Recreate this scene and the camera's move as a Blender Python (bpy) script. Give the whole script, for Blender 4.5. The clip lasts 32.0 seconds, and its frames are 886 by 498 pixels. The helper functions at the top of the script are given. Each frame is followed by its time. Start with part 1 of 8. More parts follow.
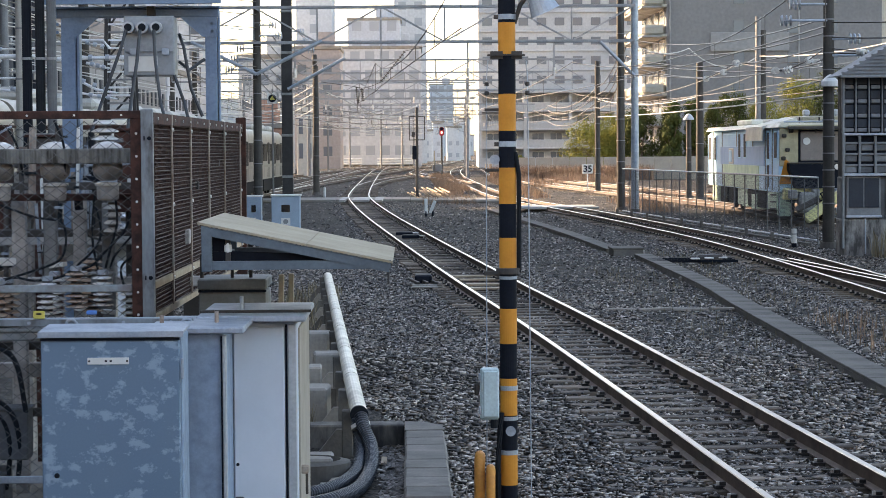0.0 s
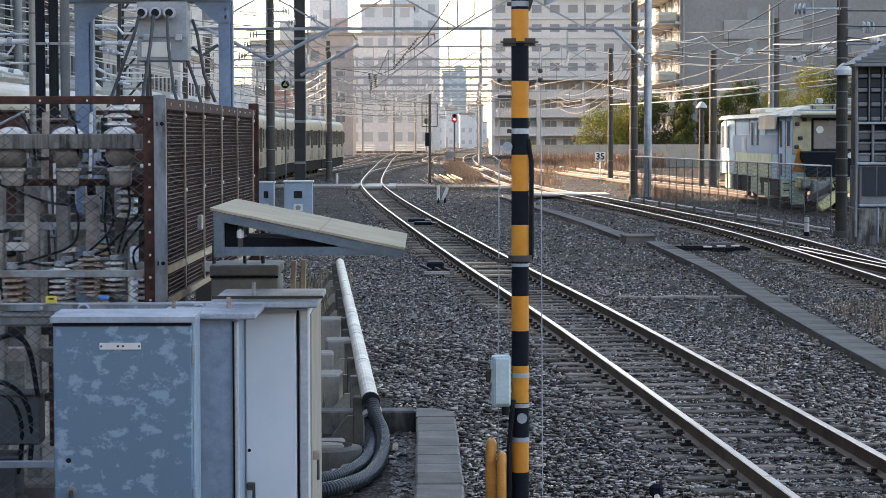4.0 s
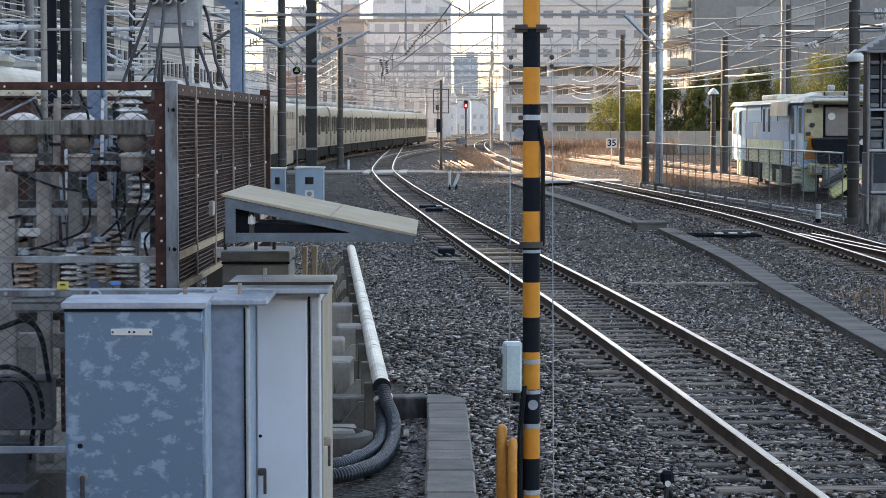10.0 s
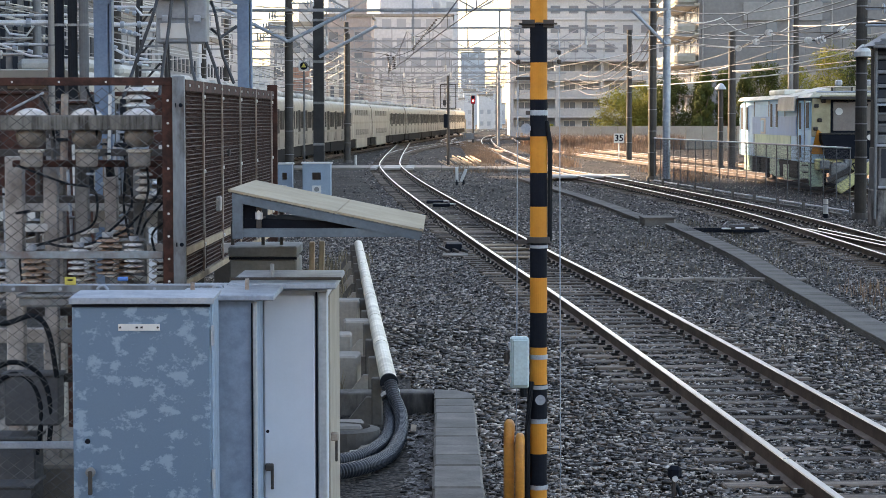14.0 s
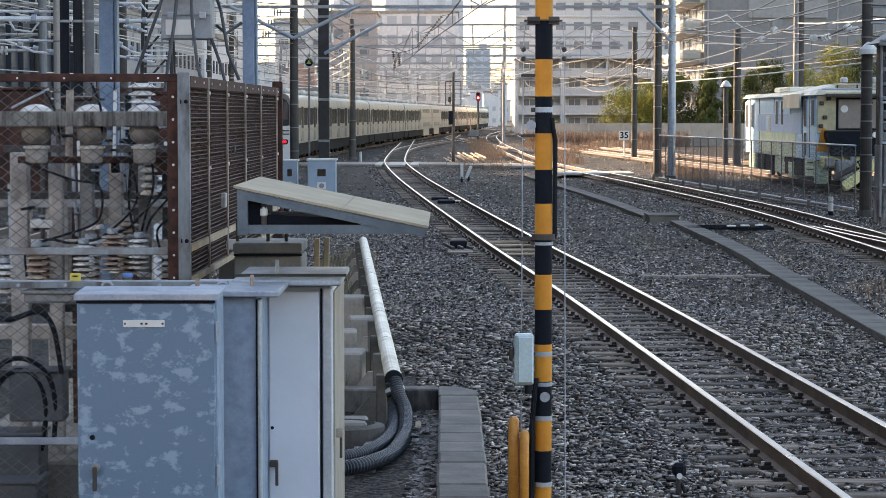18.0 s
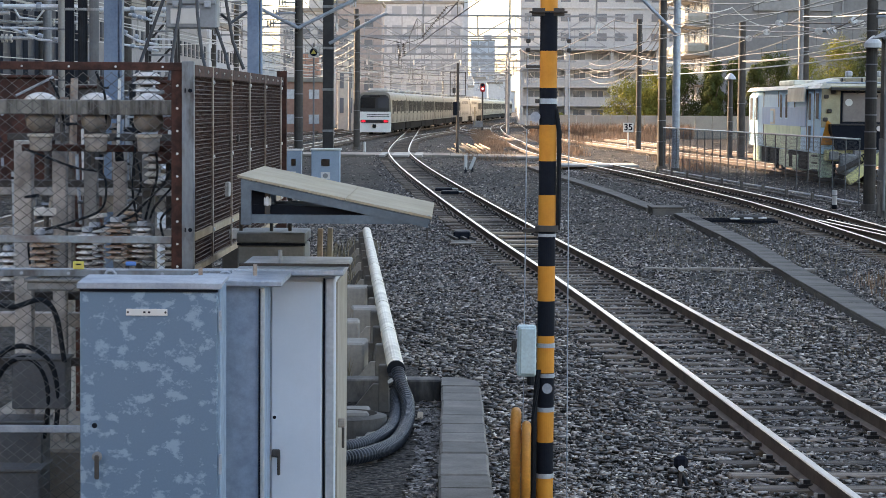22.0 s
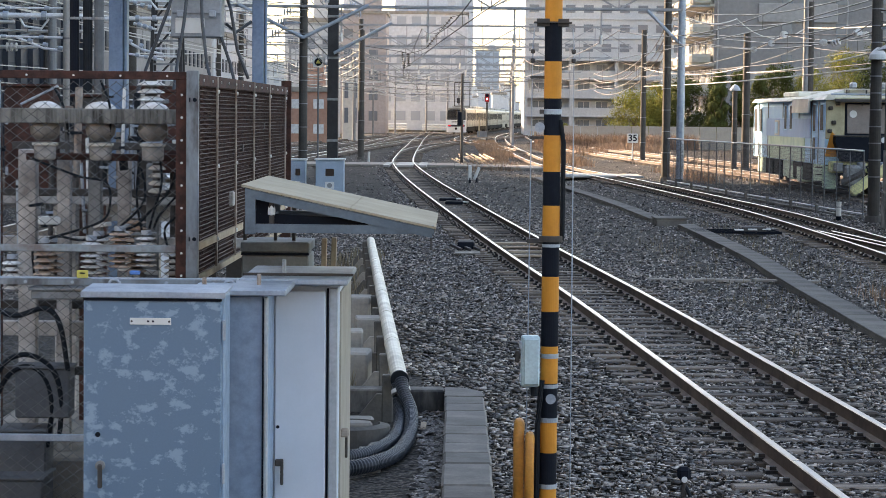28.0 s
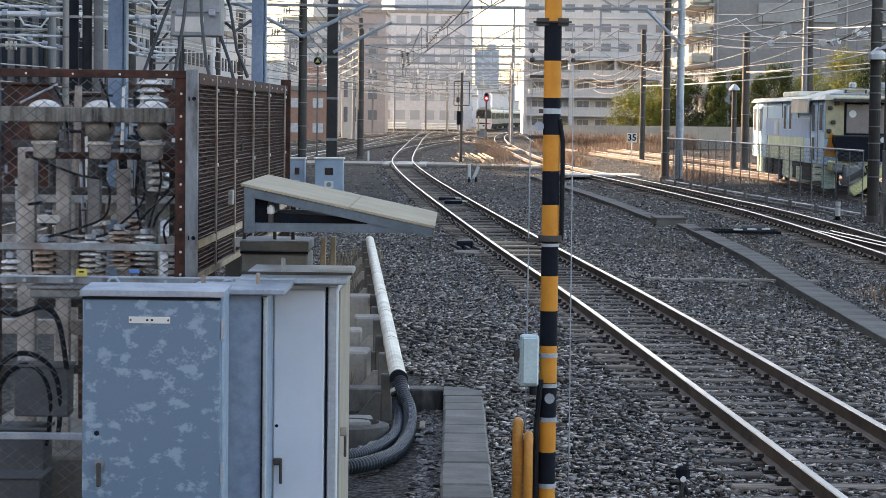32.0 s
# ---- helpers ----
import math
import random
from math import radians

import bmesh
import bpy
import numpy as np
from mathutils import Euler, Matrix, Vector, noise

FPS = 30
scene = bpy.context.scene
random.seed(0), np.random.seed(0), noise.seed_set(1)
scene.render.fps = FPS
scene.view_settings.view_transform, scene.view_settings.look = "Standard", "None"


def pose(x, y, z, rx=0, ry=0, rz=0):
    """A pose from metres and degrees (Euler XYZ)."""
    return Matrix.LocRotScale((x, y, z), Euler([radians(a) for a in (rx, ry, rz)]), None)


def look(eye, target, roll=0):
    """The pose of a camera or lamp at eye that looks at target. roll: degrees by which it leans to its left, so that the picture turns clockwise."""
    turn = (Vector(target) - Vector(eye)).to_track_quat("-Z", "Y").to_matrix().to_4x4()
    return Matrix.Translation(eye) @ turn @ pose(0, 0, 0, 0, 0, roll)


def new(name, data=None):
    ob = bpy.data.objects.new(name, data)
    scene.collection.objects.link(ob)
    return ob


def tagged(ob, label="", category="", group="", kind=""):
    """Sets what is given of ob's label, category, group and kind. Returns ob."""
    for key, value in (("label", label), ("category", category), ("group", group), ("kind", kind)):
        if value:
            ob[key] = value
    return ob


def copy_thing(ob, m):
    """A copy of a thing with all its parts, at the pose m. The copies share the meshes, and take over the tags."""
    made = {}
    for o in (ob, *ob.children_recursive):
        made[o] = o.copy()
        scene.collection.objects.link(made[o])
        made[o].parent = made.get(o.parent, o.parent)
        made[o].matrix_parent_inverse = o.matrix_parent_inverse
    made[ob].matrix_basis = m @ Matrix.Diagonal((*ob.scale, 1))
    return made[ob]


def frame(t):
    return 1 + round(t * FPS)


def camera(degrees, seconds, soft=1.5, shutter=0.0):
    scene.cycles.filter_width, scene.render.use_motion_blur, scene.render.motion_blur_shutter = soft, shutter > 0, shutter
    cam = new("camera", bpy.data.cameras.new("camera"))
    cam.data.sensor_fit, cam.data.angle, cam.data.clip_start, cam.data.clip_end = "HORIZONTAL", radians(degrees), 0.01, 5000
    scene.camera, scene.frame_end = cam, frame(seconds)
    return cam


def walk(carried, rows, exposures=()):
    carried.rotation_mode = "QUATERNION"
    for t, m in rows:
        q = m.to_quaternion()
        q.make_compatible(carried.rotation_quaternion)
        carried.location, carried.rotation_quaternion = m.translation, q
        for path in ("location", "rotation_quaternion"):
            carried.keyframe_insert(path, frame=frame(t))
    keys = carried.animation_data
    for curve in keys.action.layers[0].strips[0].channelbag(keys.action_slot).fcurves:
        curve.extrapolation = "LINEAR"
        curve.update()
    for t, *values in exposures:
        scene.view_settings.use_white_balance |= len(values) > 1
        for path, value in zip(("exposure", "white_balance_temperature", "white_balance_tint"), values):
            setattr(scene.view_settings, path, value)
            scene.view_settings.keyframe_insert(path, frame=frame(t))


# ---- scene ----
cam = camera(22.185, 32.0, soft=0.62)
PATH = [
    (0, pose(0, 0, 2.55, 87.475, 0.392, -0.833)),
    (0.5, pose(0, 0, 2.55, 87.479, 0.338, -0.854)),
    (1, pose(0, 0, 2.55, 87.466, 0.271, -0.845)),
    (1.5, pose(0, 0, 2.55, 87.500, 0.185, -0.845)),
    (2, pose(0, 0, 2.55, 87.423, 0.213, -0.759)),
    (2.5, pose(0, 0, 2.55, 87.299, 0.207, -0.691)),
    (3, pose(0, 0, 2.55, 87.226, 0.202, -0.635)),
    (3.5, pose(0, 0, 2.55, 87.180, 0.161, -0.565)),
    (5.5, pose(0, 0, 2.55, 87.066, 0.141, -0.445)),
    (6, pose(0, 0, 2.55, 87.046, 0.155, -0.437)),
    (6.5, pose(0, 0, 2.55, 87.025, 0.159, -0.403)),
    (7, pose(0, 0, 2.55, 86.983, 0.130, -0.350)),
    (7.5, pose(0, 0, 2.55, 86.848, 0.108, -0.324)),
    (8, pose(0, 0, 2.55, 86.826, 0.111, -0.343)),
    (8.5, pose(0, 0, 2.55, 86.848, 0.108, -0.345)),
    (9, pose(0, 0, 2.55, 86.816, 0.123, -0.281)),
    (9.5, pose(0, 0, 2.55, 86.815, 0.088, -0.237)),
    (10, pose(0, 0, 2.55, 86.797, 0.069, -0.224)),
    (10.5, pose(0, 0, 2.55, 86.796, 0.093, -0.219)),
    (11, pose(0, 0, 2.55, 86.794, 0.080, -0.189)),
    (11.5, pose(0, 0, 2.55, 86.756, 0.078, -0.129)),
    (12, pose(0, 0, 2.55, 86.680, 0.077, -0.086)),
    (12.5, pose(0, 0, 2.55, 86.599, 0.033, -0.092)),
    (13, pose(0, 0, 2.55, 86.579, 0.058, -0.109)),
    (13.5, pose(0, 0, 2.55, 86.642, 0.033, -0.085)),
    (14, pose(0, 0, 2.55, 86.678, 0.097, -0.042)),
    (14.5, pose(0, 0, 2.55, 86.652, 0.102, -0.009)),
    (16.5, pose(0, 0, 2.55, 86.580, 0.069, 0.059)),
    (17, pose(0, 0, 2.55, 86.613, 0.069, 0.063)),
    (17.5, pose(0, 0, 2.55, 86.581, 0.100, 0.073)),
    (18, pose(0, 0, 2.55, 86.597, 0.003, 0.087)),
    (18.5, pose(0, 0, 2.55, 86.575, 0.021, 0.004)),
    (19, pose(0, 0, 2.55, 86.509, 0.000, -0.000)),
    (19.5, pose(0, 0, 2.55, 86.422, -0.003, -0.001)),
    (20, pose(0, 0, 2.55, 86.308, -0.060, -0.000)),
    (20.5, pose(0, 0, 2.55, 86.229, -0.111, 0.032)),
    (21, pose(0, 0, 2.55, 86.298, -0.184, 0.077)),
    (21.5, pose(0, 0, 2.55, 86.375, -0.286, 0.126)),
    (22, pose(0, 0, 2.55, 86.363, -0.400, 0.196)),
    (22.5, pose(0, 0, 2.55, 86.287, -0.423, 0.274)),
    (23, pose(0, 0, 2.55, 86.260, -0.445, 0.319)),
    (23.5, pose(0, 0, 2.55, 86.251, -0.433, 0.333)),
    (24, pose(0, 0, 2.55, 86.224, -0.456, 0.312)),
    (24.5, pose(0, 0, 2.55, 86.304, -0.436, 0.299)),
    (25, pose(0, 0, 2.55, 86.442, -0.406, 0.291)),
    (25.5, pose(0, 0, 2.55, 86.418, -0.475, 0.298)),
    (27.5, pose(0, 0, 2.55, 86.538, -0.586, 0.278)),
    (28, pose(0, 0, 2.55, 86.619, -0.600, 0.308)),
    (28.5, pose(0, 0, 2.55, 86.657, -0.625, 0.356)),
    (29, pose(0, 0, 2.55, 86.611, -0.618, 0.371)),
    (29.5, pose(0, 0, 2.55, 86.628, -0.604, 0.374)),
    (30, pose(0, 0, 2.55, 86.666, -0.656, 0.403)),
    (30.5, pose(0, 0, 2.55, 86.707, -0.668, 0.395)),
    (31, pose(0, 0, 2.55, 86.714, -0.682, 0.344)),
    (31.5, pose(0, 0, 2.55, 86.662, -0.707, 0.318)),
    (32, pose(0, 0, 2.55, 86.599, -0.694, 0.292)),
]
walk(cam, PATH, [(0, 2.42, 7600, 16), (32, 2.42, 7600, 16)])

# ---- light ----
SUN_AZ = radians(-52)          # left of the line of view (+Y)
SUN_EL = radians(19)
world = bpy.data.worlds.new("sky")
scene.world = world
world.use_nodes = True
wt = world.node_tree
sky = wt.nodes.new("ShaderNodeTexSky")
sky.sky_type = "NISHITA"
sky.sun_disc = False
sky.sun_elevation = SUN_EL
sky.sun_rotation = SUN_AZ
sky.air_density, sky.dust_density, sky.ozone_density = 1.0, 1.6, 1.2
bg = wt.nodes["Background"]
wt.links.new(sky.outputs["Color"], bg.inputs["Color"])
bg.inputs["Strength"].default_value = 0.13
sun_data = bpy.data.lights.new("sun", "SUN")
sun_data.energy = 4.0
sun_data.angle = radians(0.53)
sun_data.color = (1.0, 0.80, 0.58)
sun = new("sun", sun_data)
sun_dir = Vector((math.sin(SUN_AZ) * math.cos(SUN_EL), math.cos(SUN_AZ) * math.cos(SUN_EL), math.sin(SUN_EL)))
sun.matrix_world = look(sun_dir * 100, (0, 0, 0))


# ---- materials ----
def mat(name, base, base2=None, rough=0.7, metal=0.0, scale=4.0, fine=40.0, bump=0.15, spots=0.5, spec=0.4, island=0.0, rand=0.0, stretch=(1, 1, 1), edge=0.14, grain=0.4, detail=6):
    """Two-scale procedural surface: broad stains between base and base2, fine grain, bump."""
    m = bpy.data.materials.new(name)
    m.use_nodes = True
    nt = m.node_tree
    n, l = nt.nodes, nt.links
    p = n["Principled BSDF"]
    co = n.new("ShaderNodeTexCoord")
    mp = n.new("ShaderNodeMapping")
    mp.inputs["Scale"].default_value = stretch
    l.new(co.outputs["Object"], mp.inputs["Vector"])
    a = n.new("ShaderNodeTexNoise")
    a.inputs["Scale"].default_value, a.inputs["Detail"].default_value, a.inputs["Roughness"].default_value = scale, detail, 0.65
    b = n.new("ShaderNodeTexNoise")
    b.inputs["Scale"].default_value, b.inputs["Detail"].default_value = fine, 4
    l.new(mp.outputs[0], a.inputs["Vector"])
    l.new(mp.outputs[0], b.inputs["Vector"])
    base2 = base2 or tuple(c * 0.75 for c in base)
    ramp = n.new("ShaderNodeValToRGB")
    ramp.color_ramp.elements[0].position = spots - edge
    ramp.color_ramp.elements[1].position = spots + edge
    ramp.color_ramp.elements[0].color = (*base, 1)
    ramp.color_ramp.elements[1].color = (*base2, 1)
    l.new(a.outputs["Fac"], ramp.inputs["Fac"])
    mul = n.new("ShaderNodeMixRGB")
    mul.blend_type = "MULTIPLY"
    mul.inputs["Fac"].default_value = grain
    l.new(ramp.outputs["Color"], mul.inputs[1])
    l.new(b.outputs["Fac"], mul.inputs[2])
    gain = n.new("ShaderNodeMixRGB")
    gain.blend_type = "MULTIPLY"
    gain.inputs["Fac"].default_value = 1.0
    gain.inputs[2].default_value = (1 / (1 - grain * 0.5),) * 3 + (1,)
    l.new(mul.outputs[0], gain.inputs[1])
    out = gain.outputs[0]
    if island or rand:
        src = n.new("ShaderNodeNewGeometry").outputs["Random Per Island"] if island else n.new("ShaderNodeObjectInfo").outputs["Random"]
        k = island or rand
        mr = n.new("ShaderNodeMapRange")
        mr.inputs["To Min"].default_value, mr.inputs["To Max"].default_value = 1 - k, 1 + k
        l.new(src, mr.inputs["Value"])
        hv = n.new("ShaderNodeHueSaturation")
        l.new(mr.outputs[0], hv.inputs["Value"])
        l.new(out, hv.inputs["Color"])
        out = hv.outputs[0]
    l.new(out, p.inputs["Base Color"])
    rr = n.new("ShaderNodeMapRange")
    rr.inputs["To Min"].default_value, rr.inputs["To Max"].default_value = max(0.05, rough - 0.12), min(1.0, rough + 0.12)
    l.new(a.outputs["Fac"], rr.inputs["Value"])
    l.new(rr.outputs[0], p.inputs["Roughness"])
    p.inputs["Metallic"].default_value = metal
    p.inputs["Specular IOR Level"].default_value = spec
    if bump:
        bp = n.new("ShaderNodeBump")
        bp.inputs["Strength"].default_value = bump
        bp.inputs["Distance"].default_value = 0.01
        l.new(b.outputs["Fac"], bp.inputs["Height"])
        l.new(bp.outputs[0], p.inputs["Normal"])
    return m


def gravel(name, dark, pale, stain):
    """Ballast seen as a field of broken stones: a tone for each stone, dark joints, broad stains of dirt."""
    m = bpy.data.materials.new(name)
    m.use_nodes = True
    n, l = m.node_tree.nodes, m.node_tree.links
    p = n["Principled BSDF"]
    co = n.new("ShaderNodeTexCoord")
    cell = n.new("ShaderNodeTexVoronoi")
    cell.inputs["Scale"].default_value = 21.0
    small = n.new("ShaderNodeTexVoronoi")
    small.inputs["Scale"].default_value = 47.0
    broad = n.new("ShaderNodeTexNoise")
    broad.inputs["Scale"].default_value, broad.inputs["Detail"].default_value = 0.45, 9
    for q in (cell, small, broad):
        l.new(co.outputs["Object"], q.inputs["Vector"])
    sep, sep2 = n.new("ShaderNodeSeparateColor"), n.new("ShaderNodeSeparateColor")
    l.new(cell.outputs["Color"], sep.inputs[0])
    l.new(small.outputs["Color"], sep2.inputs[0])
    tone = n.new("ShaderNodeMath")
    tone.operation = "MULTIPLY"
    l.new(sep.outputs[0], tone.inputs[0])
    l.new(sep2.outputs[1], tone.inputs[1])
    ramp = n.new("ShaderNodeValToRGB")
    ramp.color_ramp.elements[0].position, ramp.color_ramp.elements[1].position = 0.03, 0.75
    ramp.color_ramp.elements[0].color, ramp.color_ramp.elements[1].color = (*dark, 1), (*pale, 1)
    l.new(tone.outputs[0], ramp.inputs["Fac"])
    dirt = n.new("ShaderNodeMapRange")
    dirt.inputs["From Min"].default_value, dirt.inputs["From Max"].default_value = 0.35, 0.65
    dirt.inputs["To Min"].default_value, dirt.inputs["To Max"].default_value = stain, 1.3
    l.new(broad.outputs["Fac"], dirt.inputs["Value"])
    hv = n.new("ShaderNodeHueSaturation")
    l.new(ramp.outputs["Color"], hv.inputs["Color"])
    l.new(dirt.outputs[0], hv.inputs["Value"])
    l.new(hv.outputs[0], p.inputs["Base Color"])
    p.inputs["Roughness"].default_value = 0.85
    p.inputs["Specular IOR Level"].default_value = 0.2
    bp = n.new("ShaderNodeBump")
    bp.invert = True
    bp.inputs["Strength"].default_value, bp.inputs["Distance"].default_value = 1.0, 0.03
    l.new(cell.outputs["Distance"], bp.inputs["Height"])
    l.new(bp.outputs[0], p.inputs["Normal"])
    return m


def broken_stone(name, gain=1.0):
    """Broken ballast: most stones dark, some mid-grey, a few pale, each with its own tone."""
    m = bpy.data.materials.new(name)
    m.use_nodes = True
    n, l = m.node_tree.nodes, m.node_tree.links
    p = n["Principled BSDF"]
    geo = n.new("ShaderNodeNewGeometry")
    ramp = n.new("ShaderNodeValToRGB")
    e = ramp.color_ramp.elements
    e[0].position, e[0].color = 0.0, (0.012, 0.010, 0.009, 1)
    e[1].position = 1.0
    e[1].color = tuple(v * gain for v in (0.62, 0.54, 0.46)) + (1,)
    for at, c in ((0.35, (0.050, 0.042, 0.036, 1)), (0.62, (0.165, 0.136, 0.112, 1)), (0.85, (0.35, 0.29, 0.24, 1))):
        ramp.color_ramp.elements.new(at).color = tuple(v * gain for v in c[:3]) + (1,)
    l.new(geo.outputs["Random Per Island"], ramp.inputs["Fac"])
    co = n.new("ShaderNodeTexCoord")
    fine, broad = n.new("ShaderNodeTexNoise"), n.new("ShaderNodeTexNoise")
    fine.inputs["Scale"].default_value, fine.inputs["Detail"].default_value = 60.0, 4
    broad.inputs["Scale"].default_value, broad.inputs["Detail"].default_value = 0.5, 5
    for q in (fine, broad):
        l.new(co.outputs["Object"], q.inputs["Vector"])
    dirt = n.new("ShaderNodeMapRange")
    dirt.inputs["From Min"].default_value, dirt.inputs["From Max"].default_value = 0.3, 0.7
    dirt.inputs["To Min"].default_value, dirt.inputs["To Max"].default_value = 0.72, 1.3
    l.new(broad.outputs["Fac"], dirt.inputs["Value"])
    hv = n.new("ShaderNodeHueSaturation")
    l.new(ramp.outputs["Color"], hv.inputs["Color"])
    l.new(dirt.outputs[0], hv.inputs["Value"])
    l.new(hv.outputs[0], p.inputs["Base Color"])
    p.inputs["Roughness"].default_value = 0.42
    p.inputs["Specular IOR Level"].default_value = 0.55
    bp = n.new("ShaderNodeBump")
    bp.inputs["Strength"].default_value, bp.inputs["Distance"].default_value = 0.4, 0.008
    l.new(fine.outputs["Fac"], bp.inputs["Height"])
    l.new(bp.outputs[0], p.inputs["Normal"])
    return m


def glow(name, color, strength):
    m = bpy.data.materials.new(name)
    m.use_nodes = True
    p = m.node_tree.nodes["Principled BSDF"]
    p.inputs["Base Color"].default_value = (*color, 1)
    p.inputs["Emission Color"].default_value = (*color, 1)
    p.inputs["Emission Strength"].default_value = strength
    return m


def glassy(name, color, rough=0.08):
    m = bpy.data.materials.new(name)
    m.use_nodes = True
    p = m.node_tree.nodes["Principled BSDF"]
    p.inputs["Base Color"].default_value = (*color, 1)
    p.inputs["Roughness"].default_value = rough
    p.inputs["Specular IOR Level"].default_value = 0.6
    return m


M = {}
M["ballast"] = gravel("ballast", (0.013, 0.0115, 0.010), (0.125, 0.107, 0.088), 0.55)
M["stone"] = broken_stone("stone")
M["stone_far"] = broken_stone("stone_far", 0.75)
M["rail_top"] = mat("rail_top", (0.68, 0.63, 0.57), (0.52, 0.47, 0.42), 0.31, 1.0, scale=1.0, fine=60, bump=0.03)
M["rail_side"] = mat("rail_side", (0.13, 0.088, 0.066), (0.075, 0.052, 0.042), 0.7, 0.2, scale=3, fine=40, bump=0.2)
M["sleeper"] = mat("sleeper", (0.225, 0.175, 0.13), (0.06, 0.047, 0.039), 0.85, scale=2.4, fine=26, bump=0.7, rand=0.55, stretch=(0.25, 5, 2), edge=0.1, grain=0.7)
M["clip"] = mat("clip", (0.012, 0.0105, 0.010), (0.03, 0.025, 0.022), 0.6, 0.2, scale=20, island=0.5)
M["concrete"] = mat("concrete", (0.30, 0.27, 0.23), (0.225, 0.20, 0.17), 0.9, scale=1.5, fine=30, bump=0.3)
M["concrete_dark"] = mat("concrete_dark", (0.15, 0.137, 0.12), (0.10, 0.092, 0.083), 0.9, scale=1.2, fine=30, bump=0.3)
M["galv"] = mat("galv", (0.42, 0.46, 0.50), (0.30, 0.34, 0.39), 0.55, 0.35, scale=5, fine=60, bump=0.08)
M["steel_blue"] = mat("steel_blue", (0.185, 0.265, 0.375), (0.14, 0.21, 0.31), 0.5, 0.2, scale=3, fine=50, bump=0.06)
M["white_paint"] = mat("white_paint", (0.72, 0.72, 0.69), (0.62, 0.61, 0.57), 0.55, 0.0, scale=2, fine=40, bump=0.05, grain=0.1)
M["cream"] = mat("cream", (0.40, 0.335, 0.235), (0.33, 0.275, 0.19), 0.75, 0.0, scale=3, fine=60, bump=0.1, grain=0.25, spec=0.2)
M["grey_paint"] = mat("grey_paint", (0.48, 0.50, 0.51), (0.40, 0.42, 0.43), 0.5, 0.1, scale=3, fine=40, bump=0.05)
M["rust"] = mat("rust", (0.036, 0.016, 0.0125), (0.085, 0.036, 0.026), 0.85, 0.1, scale=9, fine=50, bump=0.3, spots=0.5, edge=0.08)
M["rust_light"] = mat("rust_light", (0.36, 0.31, 0.26), (0.20, 0.11, 0.075), 0.8, 0.1, scale=7, fine=50, bump=0.3, spots=0.55)
M["black"] = mat("black", (0.009, 0.011, 0.017), (0.013, 0.016, 0.022), 0.6, 0.0, scale=6, fine=60, bump=0.05, spec=0.06)
M["orange"] = mat("orange", (0.66, 0.27, 0.035), (0.58, 0.225, 0.03), 0.55, 0.0, scale=6, fine=60, bump=0.03, spec=0.25, grain=0.15)
M["yellow_guard"] = mat("yellow_guard", (0.72, 0.32, 0.06), (0.56, 0.23, 0.05), 0.5, 0.0, scale=6, fine=60)
M["rubber"] = mat("rubber", (0.010, 0.012, 0.015), (0.017, 0.02, 0.024), 0.6, scale=8, fine=60, spec=0.1)
M["porcelain"] = mat("porcelain", (0.80, 0.79, 0.76), (0.50, 0.44, 0.37), 0.25, scale=7, fine=50, bump=0.05)
M["dark_steel"] = mat("dark_steel", (0.05, 0.045, 0.042), (0.08, 0.07, 0.062), 0.7, 0.2, scale=3, fine=40)
M["pole_conc"] = mat("pole_conc", (0.075, 0.066, 0.058), (0.05, 0.045, 0.04), 0.85, scale=2, fine=30, bump=0.2)
M["wire"] = mat("wire", (0.12, 0.11, 0.10), None, 0.45, 0.7, bump=0)
M["train_body"] = mat("train_body", (0.30, 0.28, 0.242), (0.255, 0.24, 0.21), 0.42, 0.45, scale=1, fine=30, bump=0.03, grain=0.15)
M["train_white"] = mat("train_white", (0.78, 0.78, 0.76), (0.70, 0.70, 0.68), 0.4, scale=1, fine=30, bump=0.0)
M["train_roof"] = mat("train_roof", (0.52, 0.50, 0.45), (0.38, 0.365, 0.33), 0.6, 0.2, scale=1, fine=30)
M["train_black"] = mat("train_black", (0.02, 0.02, 0.024), (0.035, 0.035, 0.035), 0.35)
M["underframe"] = mat("underframe", (0.012, 0.0115, 0.0115), (0.022, 0.02, 0.018), 0.85, spec=0.1)
M["glass_dark"] = glassy("glass_dark", (0.008, 0.010, 0.013), 0.2)
M["glass_pale"] = glassy("glass_pale", (0.16, 0.19, 0.22))
M["red_glow"] = glow("red_glow", (1.0, 0.01, 0.03), 0.6)
M["red_paint"] = mat("red_paint", (0.30, 0.02, 0.03), None, 0.5)
M["machine_blue"] = mat("machine_blue", (0.52, 0.79, 0.98), (0.44, 0.70, 0.92), 0.5, scale=1.5, fine=30, bump=0.05, grain=0.12)
M["machine_green"] = mat("machine_green", (0.66, 0.80, 0.62), (0.46, 0.62, 0.50), 0.55, scale=1.5, fine=30, bump=0.05, grain=0.15)
M["machine_yellow"] = mat("machine_yellow", (0.72, 0.68, 0.32), (0.58, 0.54, 0.26), 0.55, scale=2, fine=30)
M["leaf"] = mat("leaf", (0.15, 0.155, 0.036), (0.23, 0.21, 0.055), 0.8, scale=0.6, fine=6, island=0.35, bump=0, spec=0.05)
M["leaf_dark"] = mat("leaf_dark", (0.045, 0.058, 0.02), (0.075, 0.084, 0.027), 0.8, scale=0.6, fine=6, island=0.35, bump=0, spec=0.05)
M["bark"] = mat("bark", (0.12, 0.09, 0.065), (0.08, 0.06, 0.045), 0.9, scale=6, fine=30, bump=0.5)
